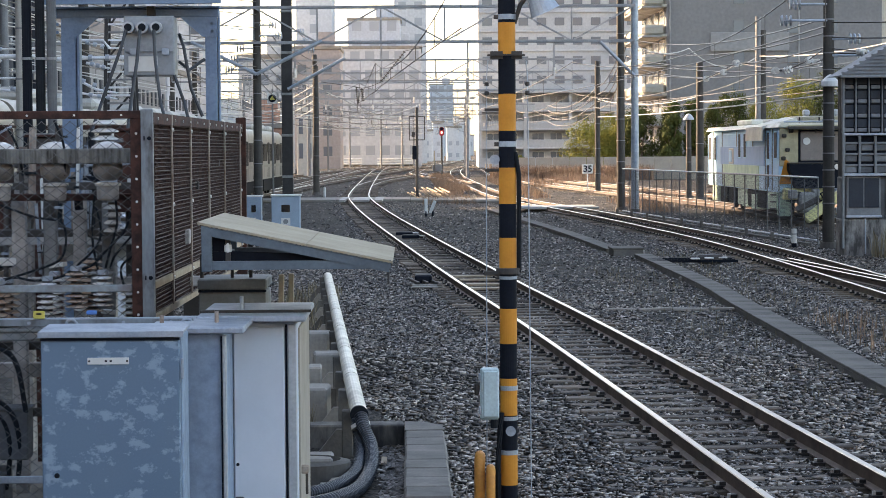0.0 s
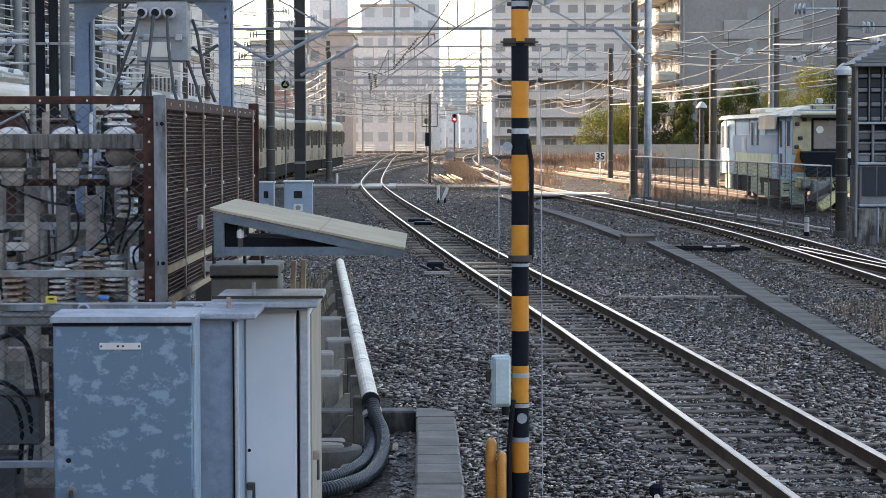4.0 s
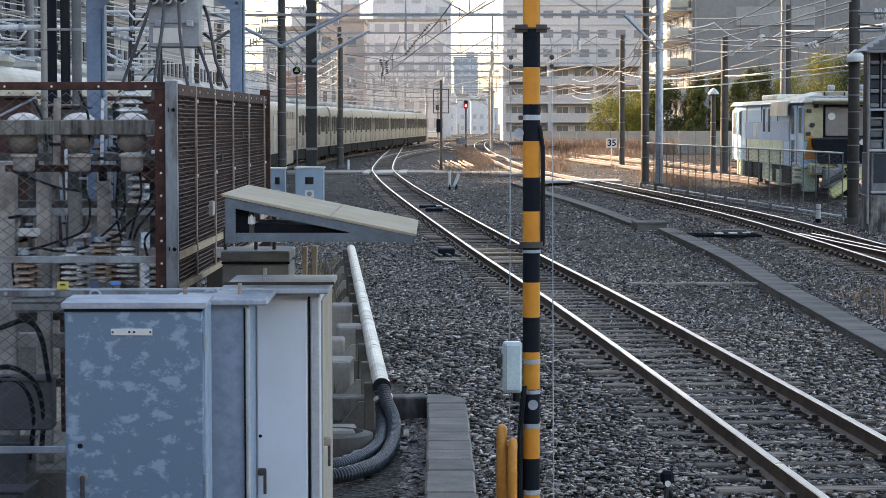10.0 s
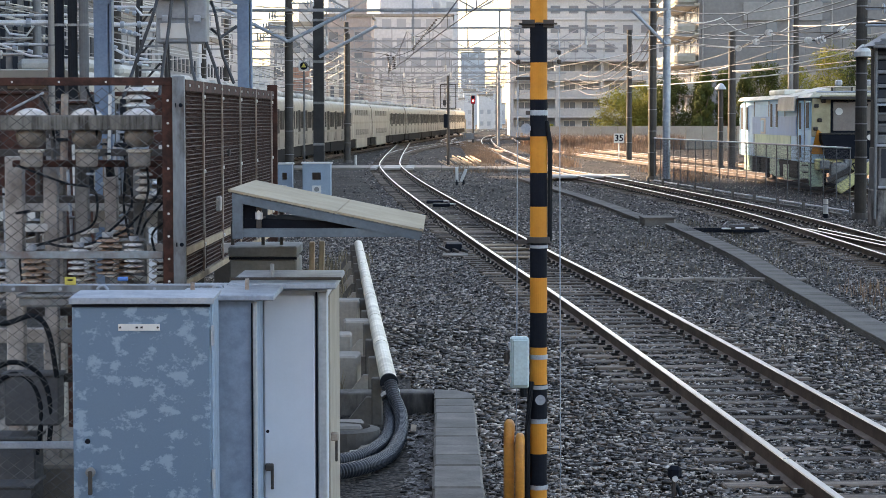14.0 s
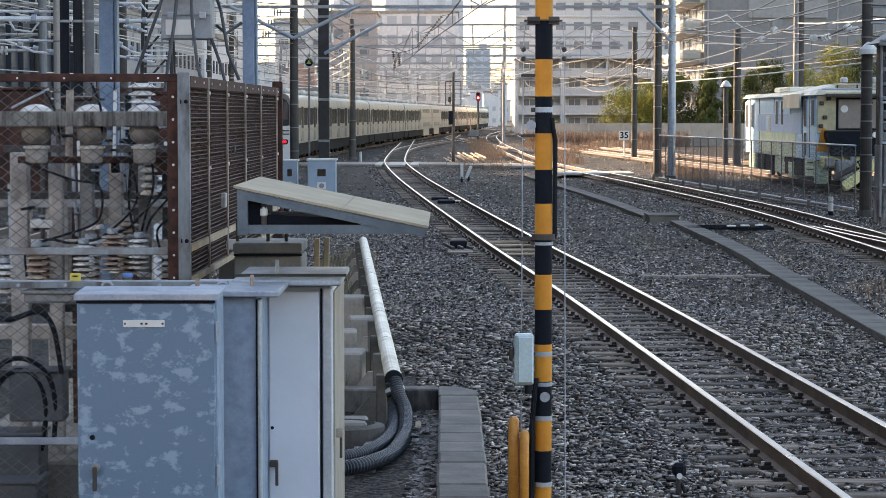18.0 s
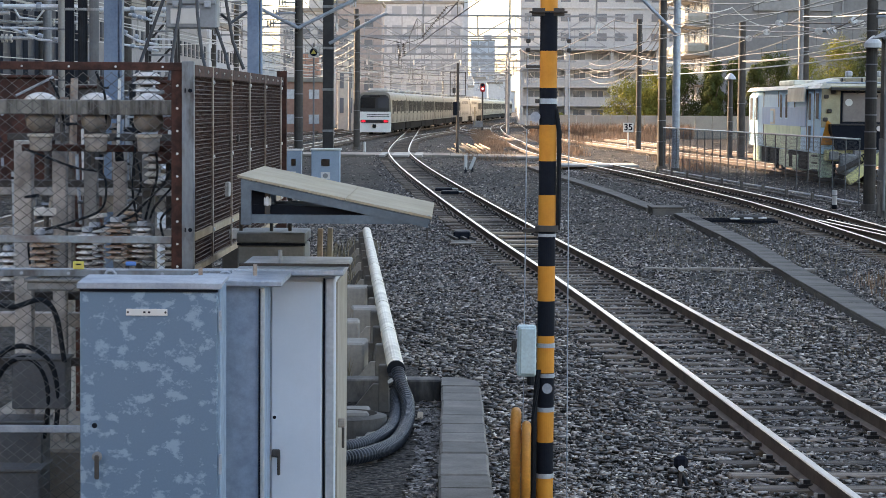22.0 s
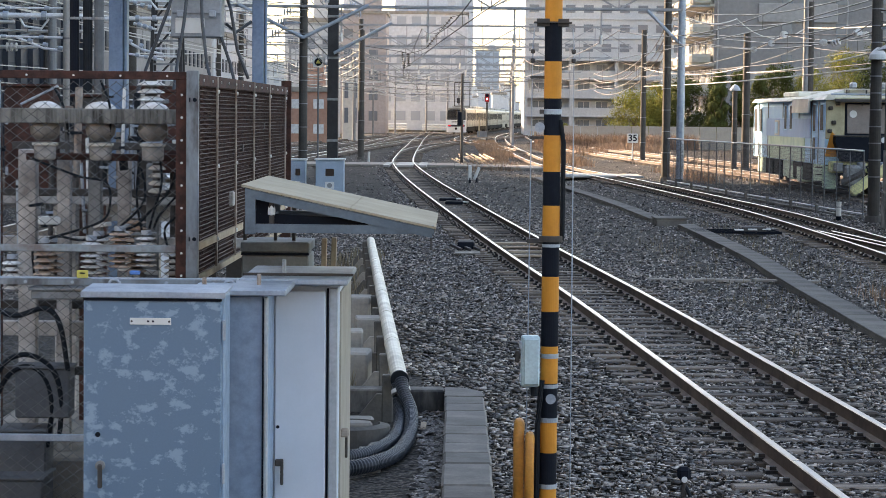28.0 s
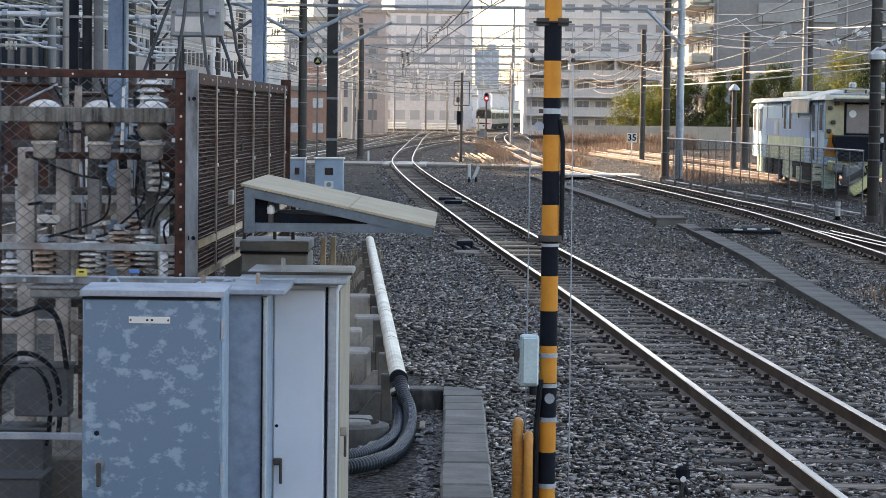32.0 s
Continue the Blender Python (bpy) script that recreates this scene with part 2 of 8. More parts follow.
M["dry_grass"] = mat("dry_grass", (0.30, 0.195, 0.125), (0.21, 0.13, 0.085), 0.9, scale=1, fine=8, island=0.45, bump=0)
M["wall_pale"] = mat("wall_pale", (0.47, 0.47, 0.465), (0.41, 0.41, 0.41), 0.85, scale=0.15, fine=3, bump=0.05)
M["wall_grey"] = mat("wall_grey", (0.235, 0.22, 0.213), (0.205, 0.192, 0.187), 0.85, scale=0.15, fine=3, bump=0.05)
M["wall_cream"] = mat("wall_cream", (0.57, 0.53, 0.46), (0.51, 0.47, 0.41), 0.85, scale=0.2, fine=3, bump=0.05)
# brick tone paled: distance haze is put into the colour
M["wall_brick"] = mat("wall_brick", (0.38, 0.335, 0.315), (0.34, 0.30, 0.285), 0.85, scale=0.2, fine=3, bump=0.05)
M["wall_orange"] = mat("wall_orange", (0.42, 0.235, 0.165), (0.36, 0.20, 0.145), 0.85, scale=0.2, fine=3, bump=0.05)
# blue-grey of far walls, dulled for the haze before them
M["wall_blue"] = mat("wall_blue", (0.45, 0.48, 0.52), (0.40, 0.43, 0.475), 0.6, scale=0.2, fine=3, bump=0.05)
M["window_far"] = glassy("window_far", (0.14, 0.155, 0.175), 0.2)
# far panes: low contrast stands in for haze
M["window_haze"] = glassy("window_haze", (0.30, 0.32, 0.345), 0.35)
M["window_dull"] = mat("window_dull", (0.05, 0.057, 0.068), (0.035, 0.04, 0.05), 0.6, scale=0.5, spec=0.12, bump=0)
M["fence_mesh"] = mat("fence_mesh", (0.16, 0.165, 0.17), None, 0.6, 0.5, bump=0)
M["pipe_white"] = mat("pipe_white", (0.74, 0.75, 0.76), (0.60, 0.61, 0.62), 0.45, 0.1, scale=3, fine=30, bump=0.05)
# paler copy of wire with the sun's brightness put into the colour
M["wire_lit"] = mat("wire_lit", (0.55, 0.54, 0.52), None, 0.4, 0.3, bump=0)
M["bushing_dark"] = mat("bushing_dark", (0.34, 0.31, 0.28), (0.15, 0.13, 0.11), 0.5, scale=9, fine=40, bump=0.1)
M["glass_cab"] = glassy("glass_cab", (0.06, 0.065, 0.075), 0.15)
M["train_glass"] = mat("train_glass", (0.012, 0.013, 0.014), (0.02, 0.02, 0.02), 0.5, spec=0.08, bump=0)
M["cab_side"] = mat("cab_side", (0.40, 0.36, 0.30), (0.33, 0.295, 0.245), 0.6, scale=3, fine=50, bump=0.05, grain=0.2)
M["board_pale"] = mat("board_pale", (0.46, 0.44, 0.40), (0.38, 0.36, 0.32), 0.85, scale=1.5, fine=30, bump=0.2)
M["trough_lid"] = mat("trough_lid", (0.150, 0.135, 0.115), (0.085, 0.076, 0.066), 0.9, scale=1.6, fine=30, bump=0.4, rand=0.12)
M["bolt_pale"] = mat("bolt_pale", (0.62, 0.58, 0.53), (0.2, 0.15, 0.11), 0.5, 0.3, scale=20, bump=0)
M["post_worn"] = mat("post_worn", (0.21, 0.235, 0.25), (0.08, 0.068, 0.064), 0.6, 0.2, scale=6, fine=50, bump=0.1, spots=0.56, edge=0.1, stretch=(1, 1, 0.4))
M["mesh_dark"] = mat("mesh_dark", (0.032, 0.015, 0.011), (0.075, 0.034, 0.023), 0.85, 0.1, scale=9, fine=50, bump=0)
# dark wire with pale spots painted on as glints
M["mesh_painted_glint"] = mat("mesh_painted_glint", (0.05, 0.025, 0.019), (0.34, 0.26, 0.20), 0.6, 0.2, scale=12, fine=50, bump=0, spots=0.66, edge=0.05)
M["hose_grey"] = mat("hose_grey", (0.034, 0.041, 0.05), (0.02, 0.025, 0.032), 0.42, scale=8, fine=60, spec=0.5)
M["kerb_conc"] = mat("kerb_conc", (0.20, 0.18, 0.157), (0.135, 0.122, 0.106), 0.9, scale=3, fine=40, bump=0.35, rand=0.15)
M["rubble"] = mat("rubble", (0.05, 0.045, 0.042), (0.16, 0.145, 0.13), 0.6, scale=5, island=0.9, spec=0.5)
# kerb concrete with shade put in as dark patches
M["kerb_shaded"] = mat("kerb_shaded", (0.15, 0.137, 0.12), (0.03, 0.028, 0.027), 0.85, scale=2.5, fine=30, bump=0.3, stretch=(1.5, 1, 0.6), spots=0.45, edge=0.12)
M["lamp_red"] = glow("lamp_red", (1.0, 0.22, 0.2), 1.3)
M["balcony_cream"] = mat("balcony_cream", (0.37, 0.34, 0.285), (0.32, 0.295, 0.25), 0.85, scale=0.3, fine=3, bump=0.03)
M["weed_dry"] = mat("weed_dry", (0.15, 0.13, 0.085), (0.22, 0.17, 0.105), 0.9, scale=1, fine=8, island=0.4, bump=0)
M["box_grey"] = mat("box_grey", (0.31, 0.335, 0.355), (0.26, 0.285, 0.305), 0.5, 0.1, scale=3, fine=40, bump=0.05)
M["asphalt"] = mat("asphalt", (0.035, 0.033, 0.031), (0.055, 0.05, 0.045), 0.95, scale=2.5, fine=40, bump=0.6)
M["machine_panel"] = mat("machine_panel", (0.34, 0.56, 0.82), (0.29, 0.49, 0.75), 0.5, scale=1.5, fine=30, bump=0.05, grain=0.12)
M["machine_cream"] = mat("machine_cream", (0.50, 0.45, 0.29), (0.34, 0.30, 0.19), 0.6, scale=2, fine=30, bump=0.05)
M["roof_white"] = mat("roof_white", (0.78, 0.75, 0.64), (0.62, 0.58, 0.48), 0.6, scale=1.5, fine=30)
M["window_dusty"] = mat("window_dusty", (0.27, 0.23, 0.205), (0.21, 0.175, 0.155), 0.5, scale=2, fine=30, bump=0)
M["hut_grey"] = mat("hut_grey", (0.13, 0.135, 0.14), (0.09, 0.094, 0.098), 0.8, scale=2, fine=30)
M["hut_base"] = mat("hut_base", (0.27, 0.26, 0.245), (0.055, 0.052, 0.05), 0.9, scale=2.2, fine=30, bump=0.3, stretch=(2.4, 1, 0.7), spots=0.5, edge=0.1)
M["hut_panel"] = mat("hut_panel", (0.22, 0.23, 0.235), (0.15, 0.155, 0.16), 0.75, scale=2, fine=30)
M["roof_slate"] = mat("roof_slate", (0.20, 0.215, 0.235), (0.15, 0.16, 0.175), 0.6, scale=2, fine=30)
M["fence_beige"] = mat("fence_beige", (0.44, 0.38, 0.31), (0.36, 0.31, 0.26), 0.8, scale=1, fine=20)
M["white_frame"] = mat("white_frame", (0.66, 0.66, 0.64), None, 0.6, bump=0)
# far walls with the whitening of haze put into their colour
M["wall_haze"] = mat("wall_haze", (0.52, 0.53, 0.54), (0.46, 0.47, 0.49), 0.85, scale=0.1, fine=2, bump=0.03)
M["wall_pale_grey"] = mat("wall_pale_grey", (0.31, 0.295, 0.285), (0.28, 0.265, 0.255), 0.85, scale=0.3, fine=3, bump=0.03)
M["wall_dark"] = mat("wall_dark", (0.028, 0.034, 0.047), (0.02, 0.025, 0.036), 0.5, scale=0.2, fine=3, bump=0.03)
M["box_cyan"] = mat("box_cyan", (0.50, 0.63, 0.64), (0.44, 0.57, 0.59), 0.45, scale=8, fine=60, bump=0.05)
M["peeling"] = mat("peeling", (0.145, 0.222, 0.305), (0.262, 0.362, 0.460), 0.5, 0.2, scale=11, fine=90, bump=0.03, spots=0.575, edge=0.035, grain=0.1, detail=4.2, stretch=(0.95, 1, 1.2))
M["galv_blue"] = mat("galv_blue", (0.315, 0.415, 0.53), (0.235, 0.315, 0.41), 0.5, 0.3, scale=11, fine=60, bump=0.05, grain=0.2)
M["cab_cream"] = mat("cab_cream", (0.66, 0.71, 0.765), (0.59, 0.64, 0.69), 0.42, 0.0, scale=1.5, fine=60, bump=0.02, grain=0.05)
M["galv_rust"] = mat("galv_rust", (0.29, 0.33, 0.34), (0.16, 0.085, 0.06), 0.7, 0.2, scale=4, fine=40, bump=0.2, spots=0.56)
M["mesh_wire"] = mat("mesh_wire", (0.22, 0.225, 0.225), (0.07, 0.066, 0.062), 0.6, 0.4, scale=4, fine=40, bump=0)
M["wood_old"] = mat("wood_old", (0.46, 0.36, 0.25), (0.33, 0.25, 0.17), 0.85, scale=4, fine=40, bump=0.3)
M["brown_porcelain"] = mat("brown_porcelain", (0.38, 0.23, 0.15), (0.55, 0.43, 0.33), 0.2, scale=9, fine=40, bump=0.02)
M["old_conc"] = mat("old_conc", (0.58, 0.545, 0.505), (0.24, 0.215, 0.195), 0.9, scale=4, fine=30, bump=0.3)
M["old_conc_stain"] = mat("old_conc_stain", (0.26, 0.255, 0.23), (0.05, 0.046, 0.04), 0.85, scale=5, fine=40, bump=0.2, stretch=(4, 1, 0.4), spots=0.52, edge=0.1)
M["grey_old"] = mat("grey_old", (0.30, 0.305, 0.30), (0.17, 0.168, 0.16), 0.75, scale=4, fine=40, bump=0.15)
M["tag_yellow"] = mat("tag_yellow", (0.65, 0.55, 0.12), None, 0.5, bump=0)
M["tag_blue"] = mat("tag_blue", (0.08, 0.22, 0.55), None, 0.5, bump=0)
M["hood_grey"] = mat("hood_grey", (0.135, 0.17, 0.195), (0.095, 0.12, 0.14), 0.6, 0.2, scale=4, fine=50, bump=0.08)
M["lid_dark"] = mat("lid_dark", (0.23, 0.235, 0.22), (0.15, 0.153, 0.142), 0.7, 0.1, scale=4, fine=50, bump=0.1)
M["cream_old"] = mat("cream_old", (0.27, 0.275, 0.255), (0.20, 0.205, 0.19), 0.7, scale=4, fine=50, bump=0.08)
M["duct_cream"] = mat("duct_cream", (0.82, 0.76, 0.63), (0.52, 0.47, 0.38), 0.5, scale=3, fine=30, bump=0.1, grain=0.25)
M["pole_steel"] = mat("pole_steel", (0.05, 0.048, 0.048), (0.035, 0.033, 0.033), 0.7, 0.2, scale=2, fine=30)
M["pole_grey"] = mat("pole_grey", (0.24, 0.24, 0.24), (0.18, 0.18, 0.18), 0.7, 0.1, scale=2, fine=30)
# gantry grey lightened to take in the haze over the tracks
M["gantry_grey"] = mat("gantry_grey", (0.36, 0.36, 0.365), (0.25, 0.25, 0.255), 0.65, 0.2, scale=2, fine=30, bump=0.05)
M["case_blue"] = mat("case_blue", (0.32, 0.41, 0.50), (0.27, 0.35, 0.43), 0.5, 0.1, scale=2, fine=30)
M["train_door"] = mat("train_door", (0.15, 0.142, 0.125), (0.125, 0.118, 0.105), 0.45, 0.4, scale=1, fine=30, bump=0.02)
M["train_band"] = mat("train_band", (0.27, 0.25, 0.20), (0.23, 0.215, 0.18), 0.45, 0.2, scale=1, fine=30, bump=0.02)


# ---- mesh helpers ----
def link(name, me, parent=None, material=None, label=""):
    ob = new(name, me)
    if material:
        me.materials.append(material)
    if parent:
        ob.parent = parent
    if label:
        ob["label"] = label
    return ob


def part(name, bm, material, parent, label="", smooth=False):
    me = bpy.data.meshes.new(name)
    bmesh.ops.recalc_face_normals(bm, faces=bm.faces[:])
    bm.to_mesh(me)
    bm.free()
    if smooth:
        for p in me.polygons:
            p.use_smooth = True
    return link(name, me, parent, M[material] if isinstance(material, str) else material, label)


def thing(name, at, label, category, group="", kind="", rz=0.0):
    ob = new(name)
    ob.matrix_world = pose(*at, 0, 0, rz)
    ob.empty_display_size = 0.2
    return tagged(ob, label, category, group, kind)


def box(bm, c, s, bevel=0.0, rot=None):
    """A box of centre c and size s, edges rounded by bevel."""
    m = Matrix.Translation(c)
    if rot:
        m = m @ Euler([radians(a) for a in rot]).to_matrix().to_4x4()
    v = bmesh.ops.create_cube(bm, size=1.0, matrix=m @ Matrix.Diagonal((*s, 1)))["verts"]
    if bevel:
        e = list({e for x in v for e in x.link_edges})
        bmesh.ops.bevel(bm, geom=e, offset=bevel, segments=1, affect="EDGES")
    return bm


def B(c, s, bevel=0.0, rot=None):
    return box(bmesh.new(), c, s, bevel, rot)


def cyl(bm, p0, p1, r0, r1=None, seg=12):
    p0, p1 = Vector(p0), Vector(p1)
    d = p1 - p0
    m = Matrix.Translation((p0 + p1) / 2) @ d.to_track_quat("Z", "Y").to_matrix().to_4x4()
    bmesh.ops.create_cone(bm, cap_ends=True, segments=seg, radius1=r0, radius2=r0 if r1 is None else r1, depth=d.length, matrix=m)
    return bm


def C(p0, p1, r0, r1=None, seg=12):
    return cyl(bmesh.new(), p0, p1, r0, r1, seg)


def tube(bm, pts, r, seg=8, ribs=0.0):
    """A round bar swept along points; ribs: alternate radius for corrugated hose."""
    pts = [Vector(p) for p in pts]
    rings = []
    for i, p in enumerate(pts):
        d = (pts[min(i + 1, len(pts) - 1)] - pts[max(i - 1, 0)]).normalized()
        q = d.to_track_quat("Z", "Y")
        rr = r * (1 + ribs * (i % 3 > 0))
        rings.append([bm.verts.new(p + q @ Vector((math.cos(a) * rr, math.sin(a) * rr, 0))) for a in [2 * math.pi * k / seg for k in range(seg)]])
    for a, b in zip(rings, rings[1:]):
        for k in range(seg):
            bm.faces.new((a[k], a[(k + 1) % seg], b[(k + 1) % seg], b[k]))
    bm.faces.new(rings[0])
    bm.faces.new(rings[-1])
    return bm


def prism(bm, profile, y0, y1, axis="y"):
    """A profile of (x, z) points pushed from y0 to y1 (axis x: (y, z) points from x0 to x1; axis z: (x, y))."""
    def at(a, b, c):
        return {"y": (a, c, b), "x": (c, a, b), "z": (a, b, c)}[axis]
    f = [bm.verts.new(at(a, b, y0)) for a, b in profile]
    g = [bm.verts.new(at(a, b, y1)) for a, b in profile]
    n = len(f)
    bm.faces.new(f)
    bm.faces.new(g)
    for k in range(n):
        bm.faces.new((f[k], f[(k + 1) % n], g[(k + 1) % n], g[k]))
    return bm


def curve(points, step=1.0):
    """A smooth line through (x, y) control points, sampled about every step metres."""
    P = [Vector((*p, 0)) for p in points]
    P = [2 * P[0] - P[1]] + P + [2 * P[-1] - P[-2]]
    out = []
    for i in range(1, len(P) - 2):
        a, b, c, d = P[i - 1:i + 3]
        n = max(1, int((c - b).length / step))
        for k in range(n):
            u = k / n
            out.append(0.5 * (2 * b + (c - a) * u + (2 * a - 5 * b + 4 * c - d) * u * u + (3 * b - a - 3 * c + d) * u ** 3))
    return out + [P[-2]]


def sweep(bm, line, profile, closed=True):
    """A profile of (sideways, z) swept along a level line."""
    rings = []
    for i, p in enumerate(line):
        d = (line[min(i + 1, len(line) - 1)] - line[max(i - 1, 0)]).normalized()
        s = Vector((d.y, -d.x, 0))
        rings.append([bm.verts.new(p + s * a + Vector((0, 0, b))) for a, b in profile])
    n = len(profile)
    for a, b in zip(rings, rings[1:]):
        for k in range(n if closed else n - 1):
            bm.faces.new((a[k], a[(k + 1) % n], b[(k + 1) % n], b[k]))
    bm.faces.new(rings[0])
    bm.faces.new(rings[-1])
    return bm


def offset(line, k):
    out = []
    for i, p in enumerate(line):
        d = (line[min(i + 1, len(line) - 1)] - line[max(i - 1, 0)]).normalized()
        out.append(p + Vector((d.y, -d.x, 0)) * k)
    return out


def along(line, s):
    """Place and direction s metres along a line, straight on past its ends."""
    if s <= 0:
        d = (line[1] - line[0]).normalized()
        return line[0] + d * s, d
    for a, b in zip(line, line[1:]):
        k = (b - a).length
        if s <= k:
            return a + (b - a) * (s / k), (b - a).normalized()
        s -= k
    d = (line[-1] - line[-2]).normalized()
    return line[-1] + d * s, d


def bar(bm, a, b, w):
    """A square bar between two places."""
    a, b = Vector(a), Vector(b)
    d = b - a
    m = Matrix.Translation((a + b) / 2) @ d.to_track_quat("Z", "Y").to_matrix().to_4x4()
    bmesh.ops.create_cube(bm, size=1.0, matrix=m @ Matrix.Diagonal((w, w, d.length, 1)))
    return bm

# ---- ground and tracks ----
GZ = -0.22                       # top of the ballast; z = 0 is the top of the rails


BED_Y, BED_X = (-10, 16, 34, 46, 67.5, 90, 110, 125, 165, 220), (4.55, 3.19, 2.14, 1.33, 0.0, -1.3, -2.28, -2.85, -3.35, -3.75)


def ground():
    """One sheet of ballast and dirt, fine near the tracks, out to the horizon."""
    def axis(parts):
        out = []
        for a, b, st in parts:
            out += list(np.arange(a, b, st))
        return np.array(out + [parts[-1][1]])
    xs = axis([(-3000, -400, 650), (-400, -60, 60), (-60, -14, 6), (-14, 16, 0.5), (16, 60, 4), (60, 400, 60), (400, 3000, 650)])
    ys = axis([(-3000, -400, 650), (-400, -20, 60), (-20, 10, 5), (10, 60, 0.4), (60, 160, 1.5), (160, 400, 10), (400, 4000, 400)])
    nx, ny = len(xs), len(ys)
    X, Y = np.meshgrid(xs, ys)
    Z = np.full_like(X, GZ)
    for i in range(ny):
        for j in range(nx):
            x, y = X[i, j], Y[i, j]
            if -16 < x < 18 and 8 < y < 160:
                w = math.exp(-((x - np.interp(y, BED_Y, BED_X)) / 1.45) ** 4)
                Z[i, j] += (0.05 * noise.noise((x * 0.35, y * 0.25, 0)) + 0.02 * noise.noise((x * 1.7, y * 1.7, 5)) - 0.02) * (1 - w) + 0.005 * w
    co = np.stack([X, Y, Z], -1).reshape(-1, 3)
    i, j = np.meshgrid(np.arange(ny - 1), np.arange(nx - 1), indexing="ij")
    a = (i * nx + j).ravel()
    me = bpy.data.meshes.new("ground")
    me.from_pydata(co.tolist(), [], np.stack([a, a + 1, a + nx + 1, a + nx], 1).tolist())
    for p in me.polygons:
        p.use_smooth = True
    tagged(link("ground", me, None, M["ballast"]), "dark brown-grey railway ballast and trodden dirt", "ground", kind="structure")


ground()

LINE_1 = curve([(4.55, -10), (4.03, 0), (3.19, 16), (2.63, 26), (2.14, 34), (1.33, 46), (0.0, 67.5), (-1.3, 90), (-2.28, 110), (-2.85, 125), (-3.1, 140), (-3.35, 165), (-3.52, 190), (-3.75, 220), (-3.95, 255), (-4.0, 300), (-3.4, 360)])
LINE_2 = curve([(8.8, -10), (8.8, 30), (8.8, 58), (8.1, 75), (6.9, 95), (5.6, 112), (4.9, 130), (4.6, 160), (4.6, 220), (6.0, 290), (9.5, 360)])
LINE_3 = curve([(-9.4, -320), (-9.4, 60), (-9.4, 100), (-9.15, 135), (-8.25, 153), (-7.5, 172), (-6.55, 192), (-5.5, 213), (-4.2, 234), (-3.1, 255), (-0.35, 308), (2.45, 346), (4.75, 385), (7.0, 425), (12.6, 500), (44.0, 860)])
LINE_4 = curve([(-13.6, -10), (-13.6, 100), (-13.35, 135), (-12.45, 153), (-11.7, 172), (-10.75, 192), (-9.7, 213), (-8.4, 234), (-7.3, 255), (-4.6, 311), (-2.5, 346)])
LINE_5 = curve([(14.63, 40), (14.63, 90), (13.9, 108), (12.5, 126), (10.9, 150), (9.3, 180), (8.5, 220), (9.6, 290)])
LINE_6 = curve([(18.4, 60), (18.4, 95), (17.4, 115), (15.7, 135), (13.8, 160), (12.2, 190), (11.4, 220)])

RAIL = [(-0.064, -0.153), (0.064, -0.153), (0.064, -0.140), (0.012, -0.122), (0.009, -0.045), (0.032, -0.034), (0.033, -0.008), (0.026, 0.0), (-0.026, 0.0), (-0.033, -0.008), (-0.032, -0.034), (-0.009, -0.045), (-0.012, -0.122), (-0.064, -0.140)]


def rail_mesh(line, k, name, parent, label):
    bm = sweep(bmesh.new(), offset(line, k), RAIL)
    ob = part(name, bm, "rail_side", parent, label)
    ob.data.materials.append(M["rail_top"])
    for p in ob.data.polygons:
        if p.normal.z > 0.5 and p.center.z > -0.02:
            p.material_index = 1
    return ob


SLEEPER = None


def track(line, label, start, end, single, step=0.6, clips=True, sink=0.0):
    """Two rails on sleepers from start to end metres along the line; the first ones are parts of their own."""
    global SLEEPER
    t = thing("railway_track", (0, 0, 0), label, "railway track", "tracks of the yard")
    rail_mesh(line, -0.5665, "rail", t, "rail with polished running surface")
    rail_mesh(line, 0.5665, "rail", t, "rail with polished running surface")
    if SLEEPER is None:
        bm = B((0, 0, 0), (2.1, 0.20, 0.14), 0.012)
        SLEEPER = bpy.data.meshes.new("sleeper")
        bm.to_mesh(SLEEPER)
        bm.free()
        SLEEPER.materials.append(M["sleeper"])
    rnd = random.Random(len(line))
    cb, bb, rest = bmesh.new(), bmesh.new(), bmesh.new()
    s, count = start, 0
    while s < end:
        p, d = along(line, s)
        a = math.atan2(-d.x, d.y) + rnd.uniform(-0.012, 0.012)
        m = Matrix.Translation((p.x + rnd.uniform(-0.03, 0.03), p.y, -0.153 - 0.072 - sink + rnd.uniform(-0.012, 0.004))) @ Matrix.Rotation(a, 4, "Z")
        if count < single:
            ob = new("sleeper", SLEEPER)
            ob.parent = t
            ob.matrix_world = m
        else:
            bmesh.ops.create_cube(rest, size=1.0, matrix=m @ Matrix.Diagonal((2.1, 0.2, 0.14, 1)))
        if clips and count < single:
            for k in (-0.5665, 0.5665):
                for g in (-0.10, 0.10):
                    q = m @ Vector((k + g, 0, 0.09 + sink))
                    box(cb, q + Vector((0, 0, -0.008)), (0.10, 0.11, 0.032), 0, (0, 0, math.degrees(a)))
                    box(cb, q + Vector((0.012 if g < 0 else -0.012, 0, 0.018)), (0.05, 0.06, 0.035), 0, (0, 0, math.degrees(a)))
                    box(bb, q + Vector((0.022 if g > 0 else -0.022, 0, 0.022)), (0.026, 0.03, 0.03))
        count += 1
        s += step * rnd.uniform(0.95, 1.05)
    if len(rest.verts):
        tagged(part("sleepers_beyond", rest, "sleeper", t), kind="stuff")
    else:
        rest.free()
    if len(cb.verts):
        tagged(part("rail_fastening", cb, "clip", t), kind="stuff")
        tagged(part("fastening_bolt", bb, "bolt_pale", t), kind="stuff")
    else:
        cb.free(), bb.free()
    return t


